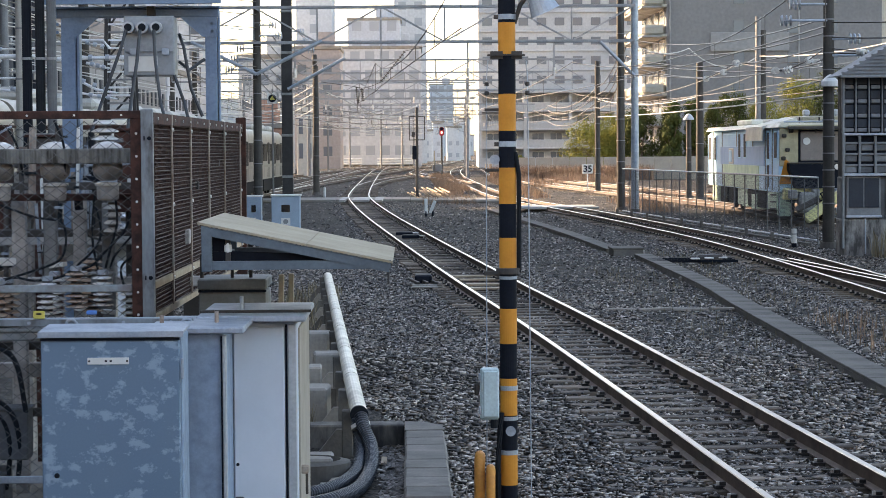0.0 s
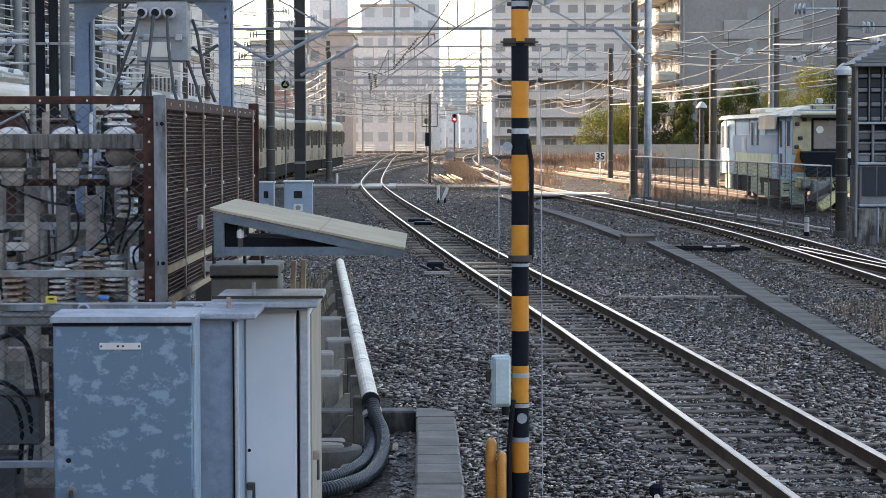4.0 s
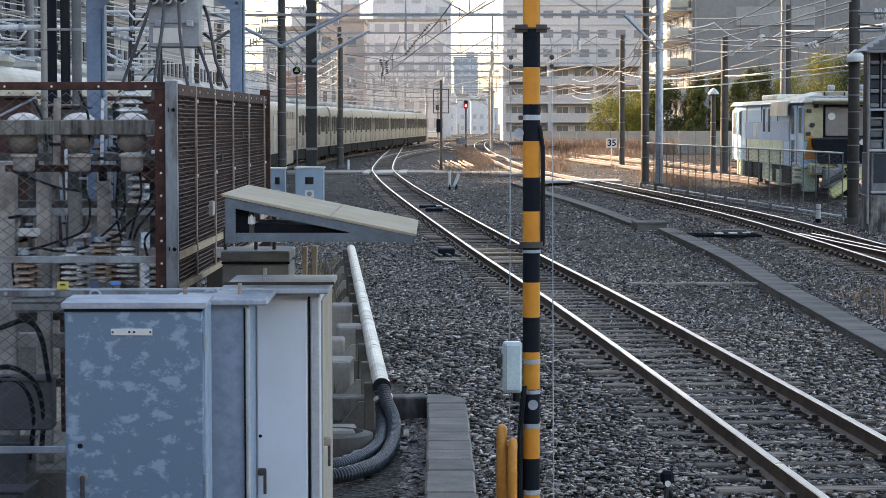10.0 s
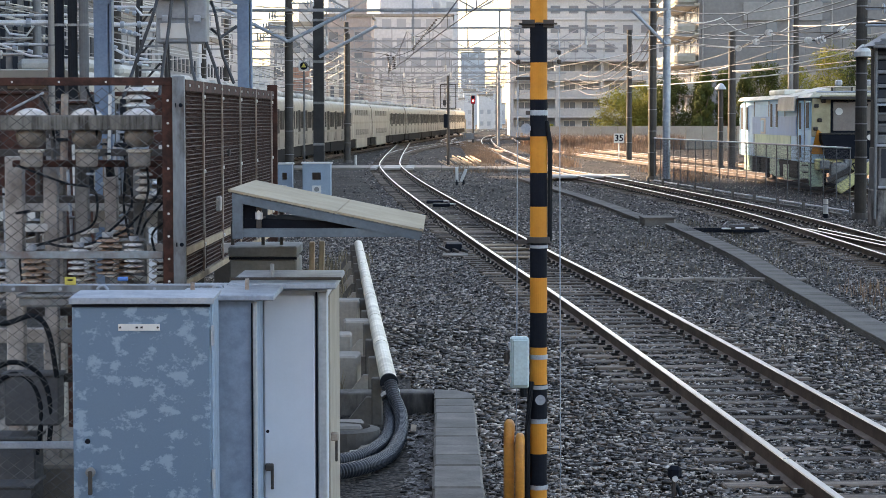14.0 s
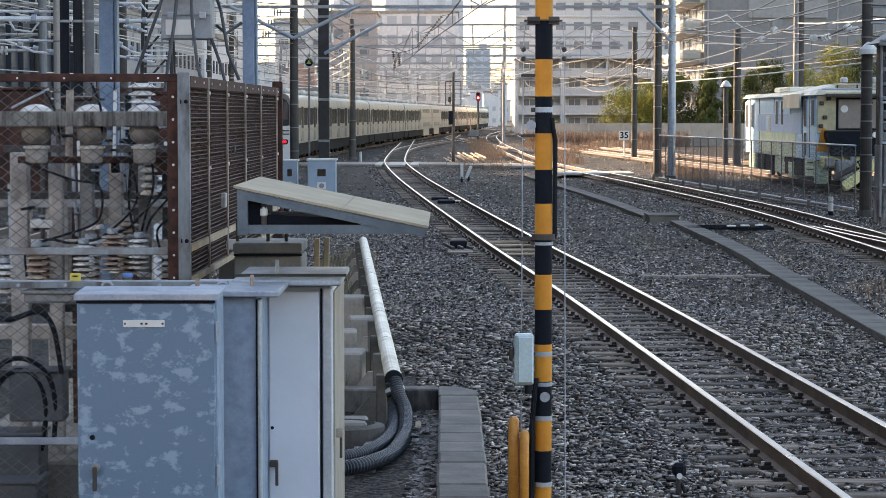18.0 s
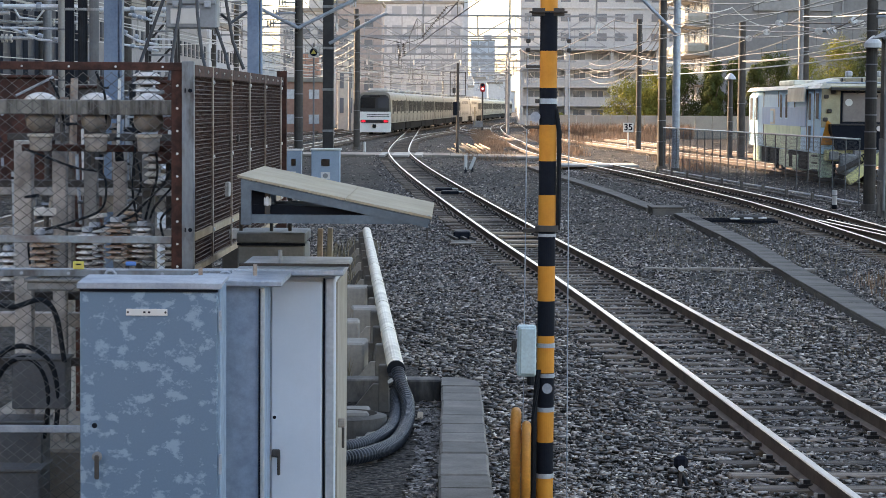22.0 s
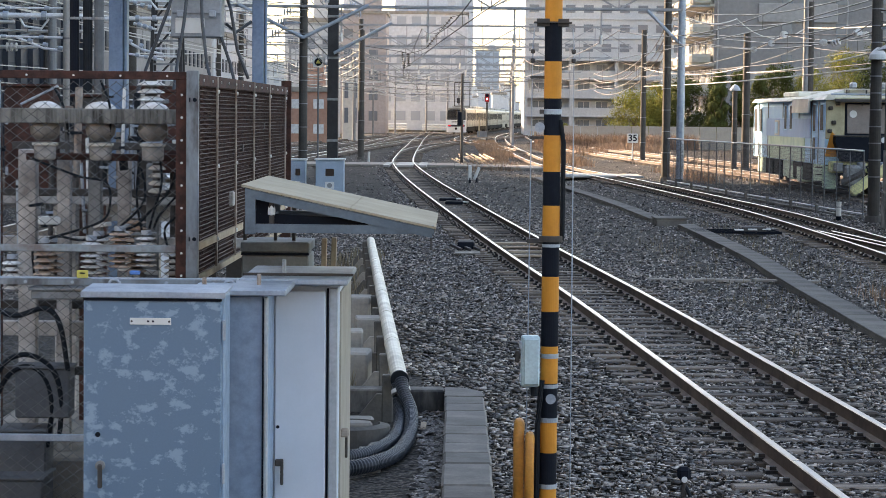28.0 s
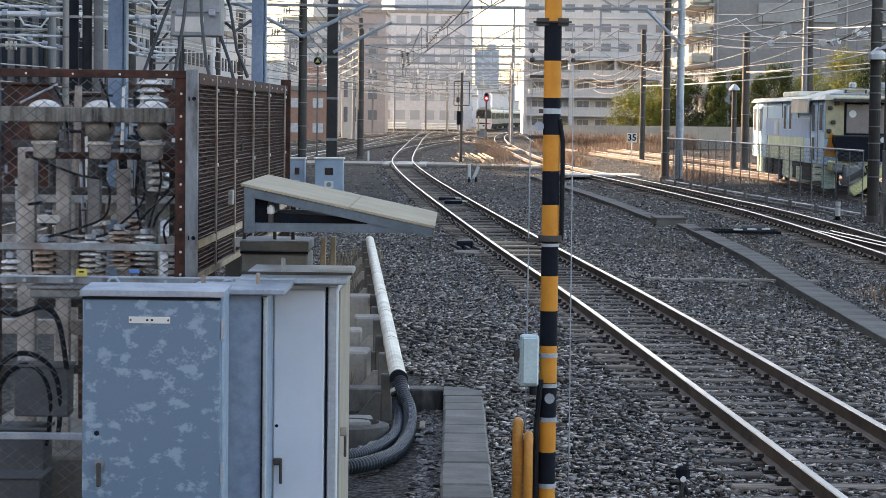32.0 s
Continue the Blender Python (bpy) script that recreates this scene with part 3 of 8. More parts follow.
track(LINE_1, "single track with polished rails on weathered sleepers", 20, 240, 170)
track(LINE_2, "siding with paired rails beside a mesh fence", 30, 250, 120, sink=0.045)
track(LINE_3, "main line track on which the train leaves", 370, 700, 60, clips=False)
track(LINE_4, "outer main line track", 60, 300, 30, clips=False)
track(LINE_5, "sunlit yard track with a parked maintenance machine", 0, 200, 60, clips=False)
LINE_7 = curve([(-17.8, 60), (-17.8, 100), (-17.5, 135), (-16.6, 153), (-15.8, 172), (-14.8, 192), (-13.7, 213), (-12.3, 234), (-11.1, 255), (-8.2, 311), (-6.0, 346)])
LINE_8 = curve([(-9.4, 96), (-10.0, 112), (-11.4, 135), (-12.2, 150)])
LINE_9 = curve([(4.6, 165), (3.4, 195), (1.6, 225), (0.5, 250), (1.3, 290)])
track(LINE_7, "outermost running track with polished rails", 0, 280, 0, clips=False)
track(LINE_8, "crossover track to the outer line", 0, 55, 0, clips=False)
track(LINE_9, "connecting track towards the main line", 0, 125, 0, clips=False)
track(LINE_6, "sunlit far yard track", 0, 150, 30, clips=False)

LINE_11 = curve([(-3.32, 160), (-2.85, 180), (-1.75, 200), (0.1, 223), (2.7, 247), (6.6, 280), (10.6, 315)])
LINE_12 = curve([(-9.0, 138), (-8.3, 158), (-7.9, 185), (-7.7, 215), (-7.3, 255), (-6.9, 300)])
track(LINE_11, "diverging track of a turnout beyond the footpath", 8, 165, 0, clips=False)
track(LINE_12, "crossover track between the main lines", 0, 160, 0, clips=False)

LINE_10 = curve([(8.55, 52), (8.95, 46), (9.6, 38), (10.6, 28)])
s = thing("switch_rails", (0, 0, 0), "converging switch rails of a turnout", "railway track", "tracks of the yard")
for k in (-0.16, 0.16):
    rail_mesh(LINE_10, k, "rail", s, "rail with polished running surface")


TROUGH_Y, TROUGH_X = (20, 26, 32.5, 38.5, 45, 57), (5.42, 5.48, 5.58, 5.70, 5.87, 5.85)


def chips(name, zones, base, tri, flat, label, seed, m):
    """Loose broken stone of the ballast; each zone: from, to, count, size."""
    rs = np.random.RandomState(seed)
    px, py, ps = [], [], []
    for y0, y1, n, s in zones:
        y = rs.uniform(y0, y1, n)
        px.append(rs.uniform(-1, 1, n) * (0.21 * y + 0.5)), py.append(y), ps.append(np.full(n, s))
    x, y, s = np.concatenate(px), np.concatenate(py), np.concatenate(ps)
    lx = np.interp(y, [p.y for p in LINE_1], [p.x for p in LINE_1])
    l3 = np.interp(y, [p.y for p in LINE_3], [p.x for p in LINE_3])
    l2 = np.interp(y, [p.y for p in LINE_2], [p.x for p in LINE_2])
    onrail = (np.abs(np.abs(x - lx) - 0.5665) < 0.11) | (np.abs(np.abs(x - l3) - 0.5665) < 0.14) & (y > 100) | (np.abs(np.abs(x - l2) - 0.5665) < 0.11)
    pit = (x < 0.30) & (x > -0.07) & (y < 21.2) | (x < -0.30) & (y < 24)
    worn = (x > lx + 1.9) & (x < l2 - 1.7) & (y > 32) & (rs.uniform(size=len(x)) < 0.6)
    trough = (np.abs(x - np.interp(y, TROUGH_Y, TROUGH_X)) < 0.24) & (y < 57)
    yard = (x > l2 + 1.4) & (y > 90) & (rs.uniform(size=len(x)) < 0.85)
    bed = (x > lx + 1.6) & (x < l2 - 1.4) & (y > 110) & (rs.uniform(size=len(x)) < 0.35)
    trod = (x < lx - 1.5) & (y > 75) & (rs.uniform(size=len(x)) < 0.88)
    keep = ~trod & ~yard & ~bed & ~onrail & ~pit & ~worn & ~trough & ((x > -0.027 * y - 0.75) | (y > 32))
    x, y, s, lx = x[keep], y[keep], s[keep], lx[keep]
    n, nv = len(x), len(base)
    ang, tilt = rs.uniform(0, 2 * np.pi, n), rs.uniform(-1.5, 1.5, n)
    sc = s[:, None] * rs.uniform(0.4, 1.7, (n, 3)) * np.array([1.75, 0.72, flat])
    loc = base[None] * sc[:, None, :]
    c, d = np.cos(tilt)[:, None], np.sin(tilt)[:, None]
    loc = np.stack([loc[..., 0], loc[..., 1] * c - loc[..., 2] * d, loc[..., 1] * d + loc[..., 2] * c], -1)
    c, d = np.cos(ang)[:, None], np.sin(ang)[:, None]
    w = np.exp(-((x - lx) / 1.45) ** 4)
    z = GZ - 0.005 + rs.uniform(-0.02, 0.03, n) + 0.05 * np.array([noise.noise((p * 0.35, q * 0.25, 0)) for p, q in zip(x, y)]) * (1 - w) + 0.030 * w
    co = np.stack([loc[..., 0] * c - loc[..., 1] * d + x[:, None], loc[..., 0] * d + loc[..., 1] * c + y[:, None], loc[..., 2] + z[:, None]], -1).reshape(-1, 3)
    fa = (tri[None] + (np.arange(n) * nv)[:, None, None]).reshape(-1, 3)
    me = bpy.data.meshes.new(name)
    me.vertices.add(len(co))
    me.vertices.foreach_set("co", co.ravel())
    me.loops.add(fa.size)
    me.loops.foreach_set("vertex_index", fa.ravel().astype(np.int32))
    me.polygons.add(len(fa))
    me.polygons.foreach_set("loop_start", np.arange(0, fa.size, 3, dtype=np.int32))
    me.update(calc_edges=True)
    tagged(link(name, me, None, M[m]), label, "gravel", kind="stuff")


CHIP = np.array([[-1, -.7, -.5], [.8, -1, -.6], [1, .7, -.5], [-.7, 1, -.6], [-.6, -.8, .6], [.9, -.5, .5], [.5, .9, .7], [-1, .4, .5]])
CHIP_TRI = np.array([[0, 3, 2], [0, 2, 1], [4, 5, 6], [4, 6, 7], [0, 1, 5], [0, 5, 4], [1, 2, 6], [1, 6, 5], [2, 3, 7], [2, 7, 6], [3, 0, 4], [3, 4, 7]])
PEAK = np.array([[-1, -.8, -.7], [.9, -1, -.7], [1, .8, -.7], [-.8, 1, -.7], [.2, -.1, .9]])
PEAK_TRI = np.array([[0, 1, 4], [1, 2, 4], [2, 3, 4], [3, 0, 4]])
chips("ballast_stones", ((13.5, 20, 52000, 0.019), (20, 30, 50000, 0.020)), CHIP, CHIP_TRI, 0.42, "loose broken grey-brown ballast stones", 3, "stone")
chips("far_ballast_stones", ((30, 45, 74000, 0.016), (45, 70, 70000, 0.017), (70, 125, 50000, 0.020), (125, 260, 24000, 0.032)), PEAK, PEAK_TRI, 0.9, "fine broken ballast stones farther along the tracks", 4, "stone_far")


def trough():
    """Concrete cable trough with lids beside the siding."""
    t = thing("cable_trough", (0, 0, GZ), "weathered concrete cable trough with flat lids", "cable trough")
    for pts in (list(zip(TROUGH_X, TROUGH_Y)), [(5.4, 60), (5.0, 72), (4.3, 86), (3.6, 100)]):
        line = curve(pts, 1.0)
        part("channel", sweep(bmesh.new(), line, [(-0.20, -0.05), (0.20, -0.05), (0.20, 0.06), (-0.20, 0.06)]), "concrete_dark", t)
        s, k = 0.0, 0
        total = sum((b - a).length for a, b in zip(line, line[1:]))
        while s < total - 0.9:
            p, d = along(line, s + 0.45)
            bm = B((0, 0, 0), (0.42, 0.996, 0.04), 0.006)
            ob = part("lid", bm, "trough_lid", t)
            ob.matrix_world = Matrix.Translation((p.x, p.y, GZ + 0.082 + 0.0012 * (k * 7 % 5))) @ Matrix.Rotation(math.atan2(-d.x, d.y), 4, "Z")
            s += 1.0
            k += 1
    b = thing("cable_pit", (5.55, 58.2, GZ), "low concrete cable pit block", "cable pit")
    part("block", B((0, 0, 0.08), (0.78, 1.3, 0.2), 0.02), "concrete_dark", b)
    part("cover", B((0, 0, 0.2), (0.82, 1.34, 0.05), 0.01), "trough_lid", b)
    c = thing("cable_duct", (4.3, 38.3, GZ), "flat broken concrete duct crossing the ballast", "cable duct")
    for k, (w, dy, tilt) in enumerate(((0.5, 0.05, 2), (0.56, -0.02, -3), (0.6, 0.03, 1), (0.52, 0.0, 3), (0.5, -0.05, -2))):
        part("lid", B((-0.75 + 0.6 * k, dy, 0.02 + 0.008 * (k % 2)), (w, 0.13, 0.05), 0.012, (2, tilt, tilt)), "concrete", c)


trough()


def crossing():
    """Footpath of concrete slabs across the track, with crossing boards."""
    t = thing("foot_crossing", (0, 0, 0), "pale concrete staff footpath crossing the track", "path", kind="structure")
    x = -12.0
    while x < 6.0:
        y = 124 - 0.9 * max(0, x + 1)
        part("slab", B((x + 0.5, y, -0.16), (0.98, 6.0, 0.12), 0.01), "concrete", t)
        x += 1.0
    for k, (x0, x1) in enumerate(((-3.66, -3.36), (-3.02, -2.14), (-1.86, -1.45))):
        part("board", B(((x0 + x1) / 2, 119, -0.055), (x1 - x0, 7.0, 0.12), 0.01), "board_pale", t)
    w = thing("yard_walkway", (-11.3, 79.5, -0.12), "pale concrete walkway between the main line tracks", "path", kind="structure")
    for k in range(6):
        part("slab", B((-3.0 + 1.05 * k, 0, 0), (1.02, 5.0, 0.16), 0.01), "board_pale", w)
    s = thing("crossing_slab", (6.5, 101, -0.06), "sunlit pale concrete slab at the siding", "path", kind="structure")
    part("slab", B((0, 0, 0), (3.6, 3.6, 0.1), 0.02), "board_pale", s)


crossing()


def station():
    """Unseen platform end; canopy and wall added behind the eye to block sky light."""
    p = thing("platform", (-2.0, -28, GZ), "plain concrete station platform", "platform", kind="structure")
    part("slab", B((0, 0, 0.58), (8.0, 66, 1.16), 0.02), "concrete", p)
    # added canopy and wall keep sky light off the cabinet fronts
    r = thing("canopy", (-2.0, -34, 4.6), "unseen dark canopy added to cut sky light", "canopy", kind="structure")
    part("roof", B((0, 0, 0), (9.0, 62, 0.25), 0.02), "dark_steel", r)
    for y in (-24, -12, 0, 12, 24):
        part("post", B((0, y, -1.85), (0.25, 0.25, 3.7), 0.02), "dark_steel", r)
    w = thing("wall_south", (0, -70, GZ), "unseen plain grey wall added to block low sky", "wall", kind="structure")
    part("wall", B((0, 0, 14), (220, 1.0, 28), 0.02), "wall_grey", w)


station()
# ---- foreground: striped post, cabinets, cage ----
def arc(c, r, a0, a1, n, plane="xz"):
    out = []
    for k in range(n + 1):
        a = radians(a0 + (a1 - a0) * k / n)
        u, v = r * math.cos(a), r * math.sin(a)
        out.append((c[0] + u, c[1], c[2] + v) if plane == "xz" else ((c[0] + u, c[1] + v, c[2]) if plane == "xy" else (c[0], c[1] + u, c[2] + v)))
    return out


def lathe(bm, profile, at=(0, 0, 0), seg=16):
    """A profile of (radius, z) turned round the z axis."""
    rings = []
    for r, z in profile:
        rings.append([bm.verts.new((at[0] + r * math.cos(2 * math.pi * k / seg), at[1] + r * math.sin(2 * math.pi * k / seg), at[2] + z)) for k in range(seg)])
    for a, b in zip(rings, rings[1:]):
        for k in range(seg):
            bm.faces.new((a[k], a[(k + 1) % seg], b[(k + 1) % seg], b[k]))
    bm.faces.new(rings[0])
    bm.faces.new(rings[-1])
    return bm


def striped_post():
    t = thing("striped_post", (0.645, 15.0, GZ), "orange and black striped steel post with clamp bands", "post")
    edges = [-0.02, 0.31, 0.531, 0.764, 0.996, 1.244, 1.476, 1.709, 1.955, 2.181, 2.406, 2.646, 2.89, 3.134, 3.396, 3.606, 3.9]
    r = 0.0575
    for i, (a, b) in enumerate(zip(edges, edges[1:])):
        part("stripe", C((0, 0, a), (0, 0, b), r, seg=28), "black" if i % 2 else "orange", t, "glossy black band" if i % 2 else "orange band", smooth=False)
    for z, w in ((0.29, 0.03), (0.735, 0.03), (0.965, 0.025), (1.165, 0.03), (1.905, 0.02), (2.785, 0.035), (3.625, 0.035)):
        b = part("clamp_band", C((0, 0, z), (0, 0, z + w), r + 0.004, seg=28), "galv", t, "galvanised clamp band")
        part("bolt", B((-r - 0.014, -0.01, z + w / 2), (0.03, 0.03, w * 0.8), 0.004), "dark_steel", b)
    # collar from which two guy rods hang, with rungs
    part("collar", C((0, 0, 1.94), (0, 0, 1.98), r + 0.022, seg=28), "dark_steel", t)
    bm = prism(bmesh.new(), [(-0.13, 3.365), (0.12, 3.365), (0.12, 3.415), (-0.13, 3.415)], -0.07, 0.07)
    bmesh.ops.bevel(bm, geom=bm.edges[:], offset=0.02, segments=2, affect="EDGES")
    part("guard_ring", bm, "dark_steel", t)
    for sx in (-1, 1):
        part("guide_rod", tube(bmesh.new(), [(0.125 * sx, 0, 3.36), (0.135 * sx, 0, 3.25), (0.14 * sx, 0, 2.6), (0.145 * sx, 0, 1.2), (0.15 * sx, 0, -0.05)], 0.0045, 6), "galv", t)
        for z in (3.20, 3.14):
            part("insulator", lathe(bmesh.new(), [(0.006, -0.015), (0.015, -0.01), (0.015, 0.01), (0.006, 0.015)], (0.135 * sx, 0, z), 10), "dark_steel", t)
    for z in (3.03, 2.63):
        part("rung", B((-0.1, 0, z), (0.1, 0.02, 0.02), 0.003), "dark_steel", t)
    part("rung", B((-0.1, 0, 1.945), (0.12, 0.03, 0.03), 0.003), "dark_steel", t)
    part("reflector", C((-0.085, -0.03, 2.70), (-0.085, -0.045, 2.70), 0.033, seg=18), "galv", t, "pale round reflector")
    part("plate", C((0.01, -0.058, 0.895), (0.01, -0.063, 0.895), 0.034, seg=18), "galv", t)
    part("cable", tube(bmesh.new(), [(0.05, -0.03, 2.75), (0.075, -0.02, 2.6), (0.075, -0.01, 2.0), (0.072, -0.01, 1.95)], 0.016, 8), "rubber", t)
    part("cable", tube(bmesh.new(), [(-0.05, -0.05, 1.02), (-0.06, -0.06, 0.9), (-0.075, -0.05, 0.7), (-0.075, -0.04, 0.3), (-0.08, -0.04, 0.0)], 0.019, 8), "rubber", t)
    # horn loudspeaker near the top
    horn = part("loudspeaker", lathe(bmesh.new(), [(0.055, 0.0), (0.06, 0.02), (0.075, 0.10), (0.10, 0.2), (0.105, 0.205), (0.095, 0.2), (0.06, 0.05)], (0, 0, 0), 20), "galv", t, "grey horn loudspeaker")
    horn.matrix_local = pose(0.17, -0.02, 3.86, 0, 155, 10)
    part("bracket", tube(bmesh.new(), [(0.05, 0, 3.6), (0.09, 0, 3.72), (0.15, -0.02, 3.80)], 0.015, 8), "dark_steel", t)
    # junction box on the post
    j = thing("junction_box", (0.515, 14.93, 0.76), "pale blue-green plastic junction box on a striped post", "junction box")
    part("body", B((0, 0, 0.17), (0.125, 0.09, 0.34), 0.012), "box_cyan", j)
    part("cover", B((0.008, -0.05, 0.17), (0.105, 0.02, 0.31), 0.008), "box_cyan", j)
    for z in (0.06, 0.28):
        part("latch", B((-0.066, -0.02, z), (0.014, 0.05, 0.05), 0.004), "galv", j)
    part("knob", B((-0.085, 0.0, 0.2), (0.03, 0.04, 0.08), 0.008), "dark_steel", j)
    part("gland", C((0.03, 0, -0.06), (0.03, 0, 0.01), 0.025, seg=12), "rubber", j)


striped_post()


def guards():
    g = thing("bollard_guard", (0.45, 15.0, GZ), "yellow rounded steel guard bars beside a post", "guard")
    for x, y, z, w in ((0.0, 0.0, 0.72, 0.035), (0.068, -0.1, 0.645, 0.031)):
        pts = [(x, y, -0.02), (x, y, z - 0.06), (x + 0.003, y + 0.02, z - 0.015), (x + 0.003, y + 0.06, z), (x + 0.003, y + 0.1, z - 0.015), (x, y + 0.12, z - 0.06), (x, y + 0.12, -0.02)]
        part("hoop", tube(bmesh.new(), pts, w, 12), "yellow_guard", g, smooth=True)
    part("base", B((0.0, 0.03, 0.02), (0.2, 0.3, 0.06), 0.01), "dark_steel", g)
    s = thing("ground_lamp", (1.68, 16.2, GZ), "small black trackside marker lamp on a short cable", "marker lamp")
    part("stem", C((0, 0, -0.02), (0.0, 0, 0.16), 0.022, 0.018), "dark_steel", s)
    part("head", B((0.0, 0, 0.21), (0.10, 0.08, 0.10), 0.025), "black", s)
    part("lens", C((0, -0.042, 0.17), (0, -0.05, 0.17), 0.022), "white_paint", s)
    part("cable", tube(bmesh.new(), [(0, 0.02, 0.14), (0.03, -0.02, 0.08), (0.06, -0.08, 0.0), (0.12, -0.2, -0.01), (0.13, -0.5, 0.0)], 0.014, 8), "rubber", s)


guards()



def cabinets():
    a = thing("equipment_cabinet", (-1.595, 12.0, GZ), "galvanised steel cabinet with peeling blue-grey paint", "cabinet", "trackside cabinets")
    h = 1.595 - GZ
    part("body", B((0, 0.17, h / 2), (0.75, 0.30, h - 0.04), 0.006), "galv_blue", a)
    part("door", B((-0.005, -0.0, h / 2 + 0.0), (0.735, 0.04, h - 0.09), 0.006), "peeling", a, "door with peeling blue-grey paint")
    lid = prism(bmesh.new(), [(-0.04, h - 0.028), (-0.03, h - 0.028), (-0.03, h - 0.012), (0.36, h + 0.0), (0.36, h + 0.016), (-0.04, h + 0.002)], -0.385, 0.385, "x")
    part("lid", lid, "galv", a)
    # black strip painted in for the shadow under the lid
    part("lid_shadow_strip", B((-0.005, -0.012, h - 0.04), (0.735, 0.03, 0.012)), "black", a)
    lab = part("nameplate", B((-0.015, -0.024, h - 0.155), (0.22, 0.006, 0.036), 0.001), "white_paint", a, "white nameplate with dark marks")
    for x in (-0.012, 0.014):
        part("mark", B((-0.015 + x, -0.028, h - 0.155), (0.012, 0.003, 0.01)), "black", lab)
    for x in (-0.1, 0.1):
        part("screw", C((-0.015 + x, -0.026, h - 0.155), (-0.015 + x, -0.031, h - 0.155), 0.006, seg=8), "dark_steel", lab)
    for z in (h - 0.2, h - 0.97, 0.25):
        part("hinge", B((0.376, -0.01, z), (0.016, 0.03, 0.11), 0.004), "galv", a)
    part("keyhole", C((-0.295, -0.02, h - 0.765), (-0.295, -0.025, h - 0.765), 0.014, seg=14), "black", a)
    k = part("handle", C((-0.28, -0.02, h - 0.93), (-0.28, -0.045, h - 0.93), 0.026, seg=16), "grey_old", a, "worn swing handle")
    part("lever", B((-0.28, -0.05, h - 0.985), (0.024, 0.016, 0.13), 0.006), "dark_steel", k)

    b = thing("equipment_cabinet", (-1.165, 12.5, GZ), "blue galvanised steel cabinet with a flat overhanging lid", "cabinet", "trackside cabinets")
    h = 1.55 - GZ
    part("body", B((-0.09, 0.4, h / 2), (0.40, 0.78, h - 0.02), 0.006), "galv_blue", b)
    part("corner_post", B((0.126, 0.02, h / 2), (0.022, 0.05, h - 0.04), 0.004), "grey_paint", b)
    part("seal", B((0.1115, 0.0, h / 2), (0.008, 0.02, h - 0.05)), "black", b)
    lid = bmesh.new()
    box(lid, (-0.03, 0.4, h + 0.01), (0.54, 0.92, 0.035), 0.006)
    part("lid", lid, "galv", b)
    for x in (-0.22, 0.06):
        part("lifting_bolt", C((x, 0.25 + x, h + 0.02), (x, 0.25 + x, h + 0.09), 0.012), "rust_light", b)

    c = thing("equipment_cabinet", (-0.865, 13.3, GZ), "cream-grey steel cabinet with a lever handle", "cabinet", "trackside cabinets")
    h = 1.55 - GZ
    part("body", B((0.0, 0.66, h / 2), (0.385, 1.28, h - 0.03), 0.006), "cab_cream", c)
    part("door", B((-0.035, 0.0, h / 2), (0.30, 0.03, h - 0.08), 0.006), "cab_cream", c, "pale grey-cream door")
    part("seal", B((0.125, 0.005, h / 2), (0.01, 0.028, h - 0.05)), "black", c)
    part("corner_post", B((0.16, 0.005, h / 2), (0.05, 0.04, h - 0.05), 0.004), "grey_paint", c)
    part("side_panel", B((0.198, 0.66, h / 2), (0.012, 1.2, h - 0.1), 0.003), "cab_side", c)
    lid = bmesh.new()
    box(lid, (-0.07, 0.42, h + 0.02), (0.64, 1.16, 0.036), 0.008)
    part("lid", lid, "galv", c)
    part("lid_strap", B((-0.06, 0.12, h + 0.046), (0.66, 0.025, 0.016), 0.003), "dark_steel", c)
    part("lifting_bolt", C((-0.16, 0.35, h + 0.03), (-0.16, 0.35, h + 0.12), 0.012), "galv", c)
    k = part("handle", B((-0.155, -0.035, h - 1.06), (0.05, 0.04, 0.04), 0.006), "dark_steel", c, "dark lever handle")
    part("lever", B((-0.137, -0.05, h - 1.12), (0.018, 0.018, 0.14), 0.004), "dark_steel", k)
    part("keyhole", C((-0.165, -0.015, h - 0.85), (-0.165, -0.02, h - 0.85), 0.01, seg=12), "black", c)
    k = part("handle", B((0.225, 0.12, h - 0.9), (0.05, 0.05, 0.05), 0.008), "rust_light", c)
    part("lever", B((0.235, 0.12, h - 0.97), (0.016, 0.02, 0.16), 0.004), "dark_steel", k)


cabinets()


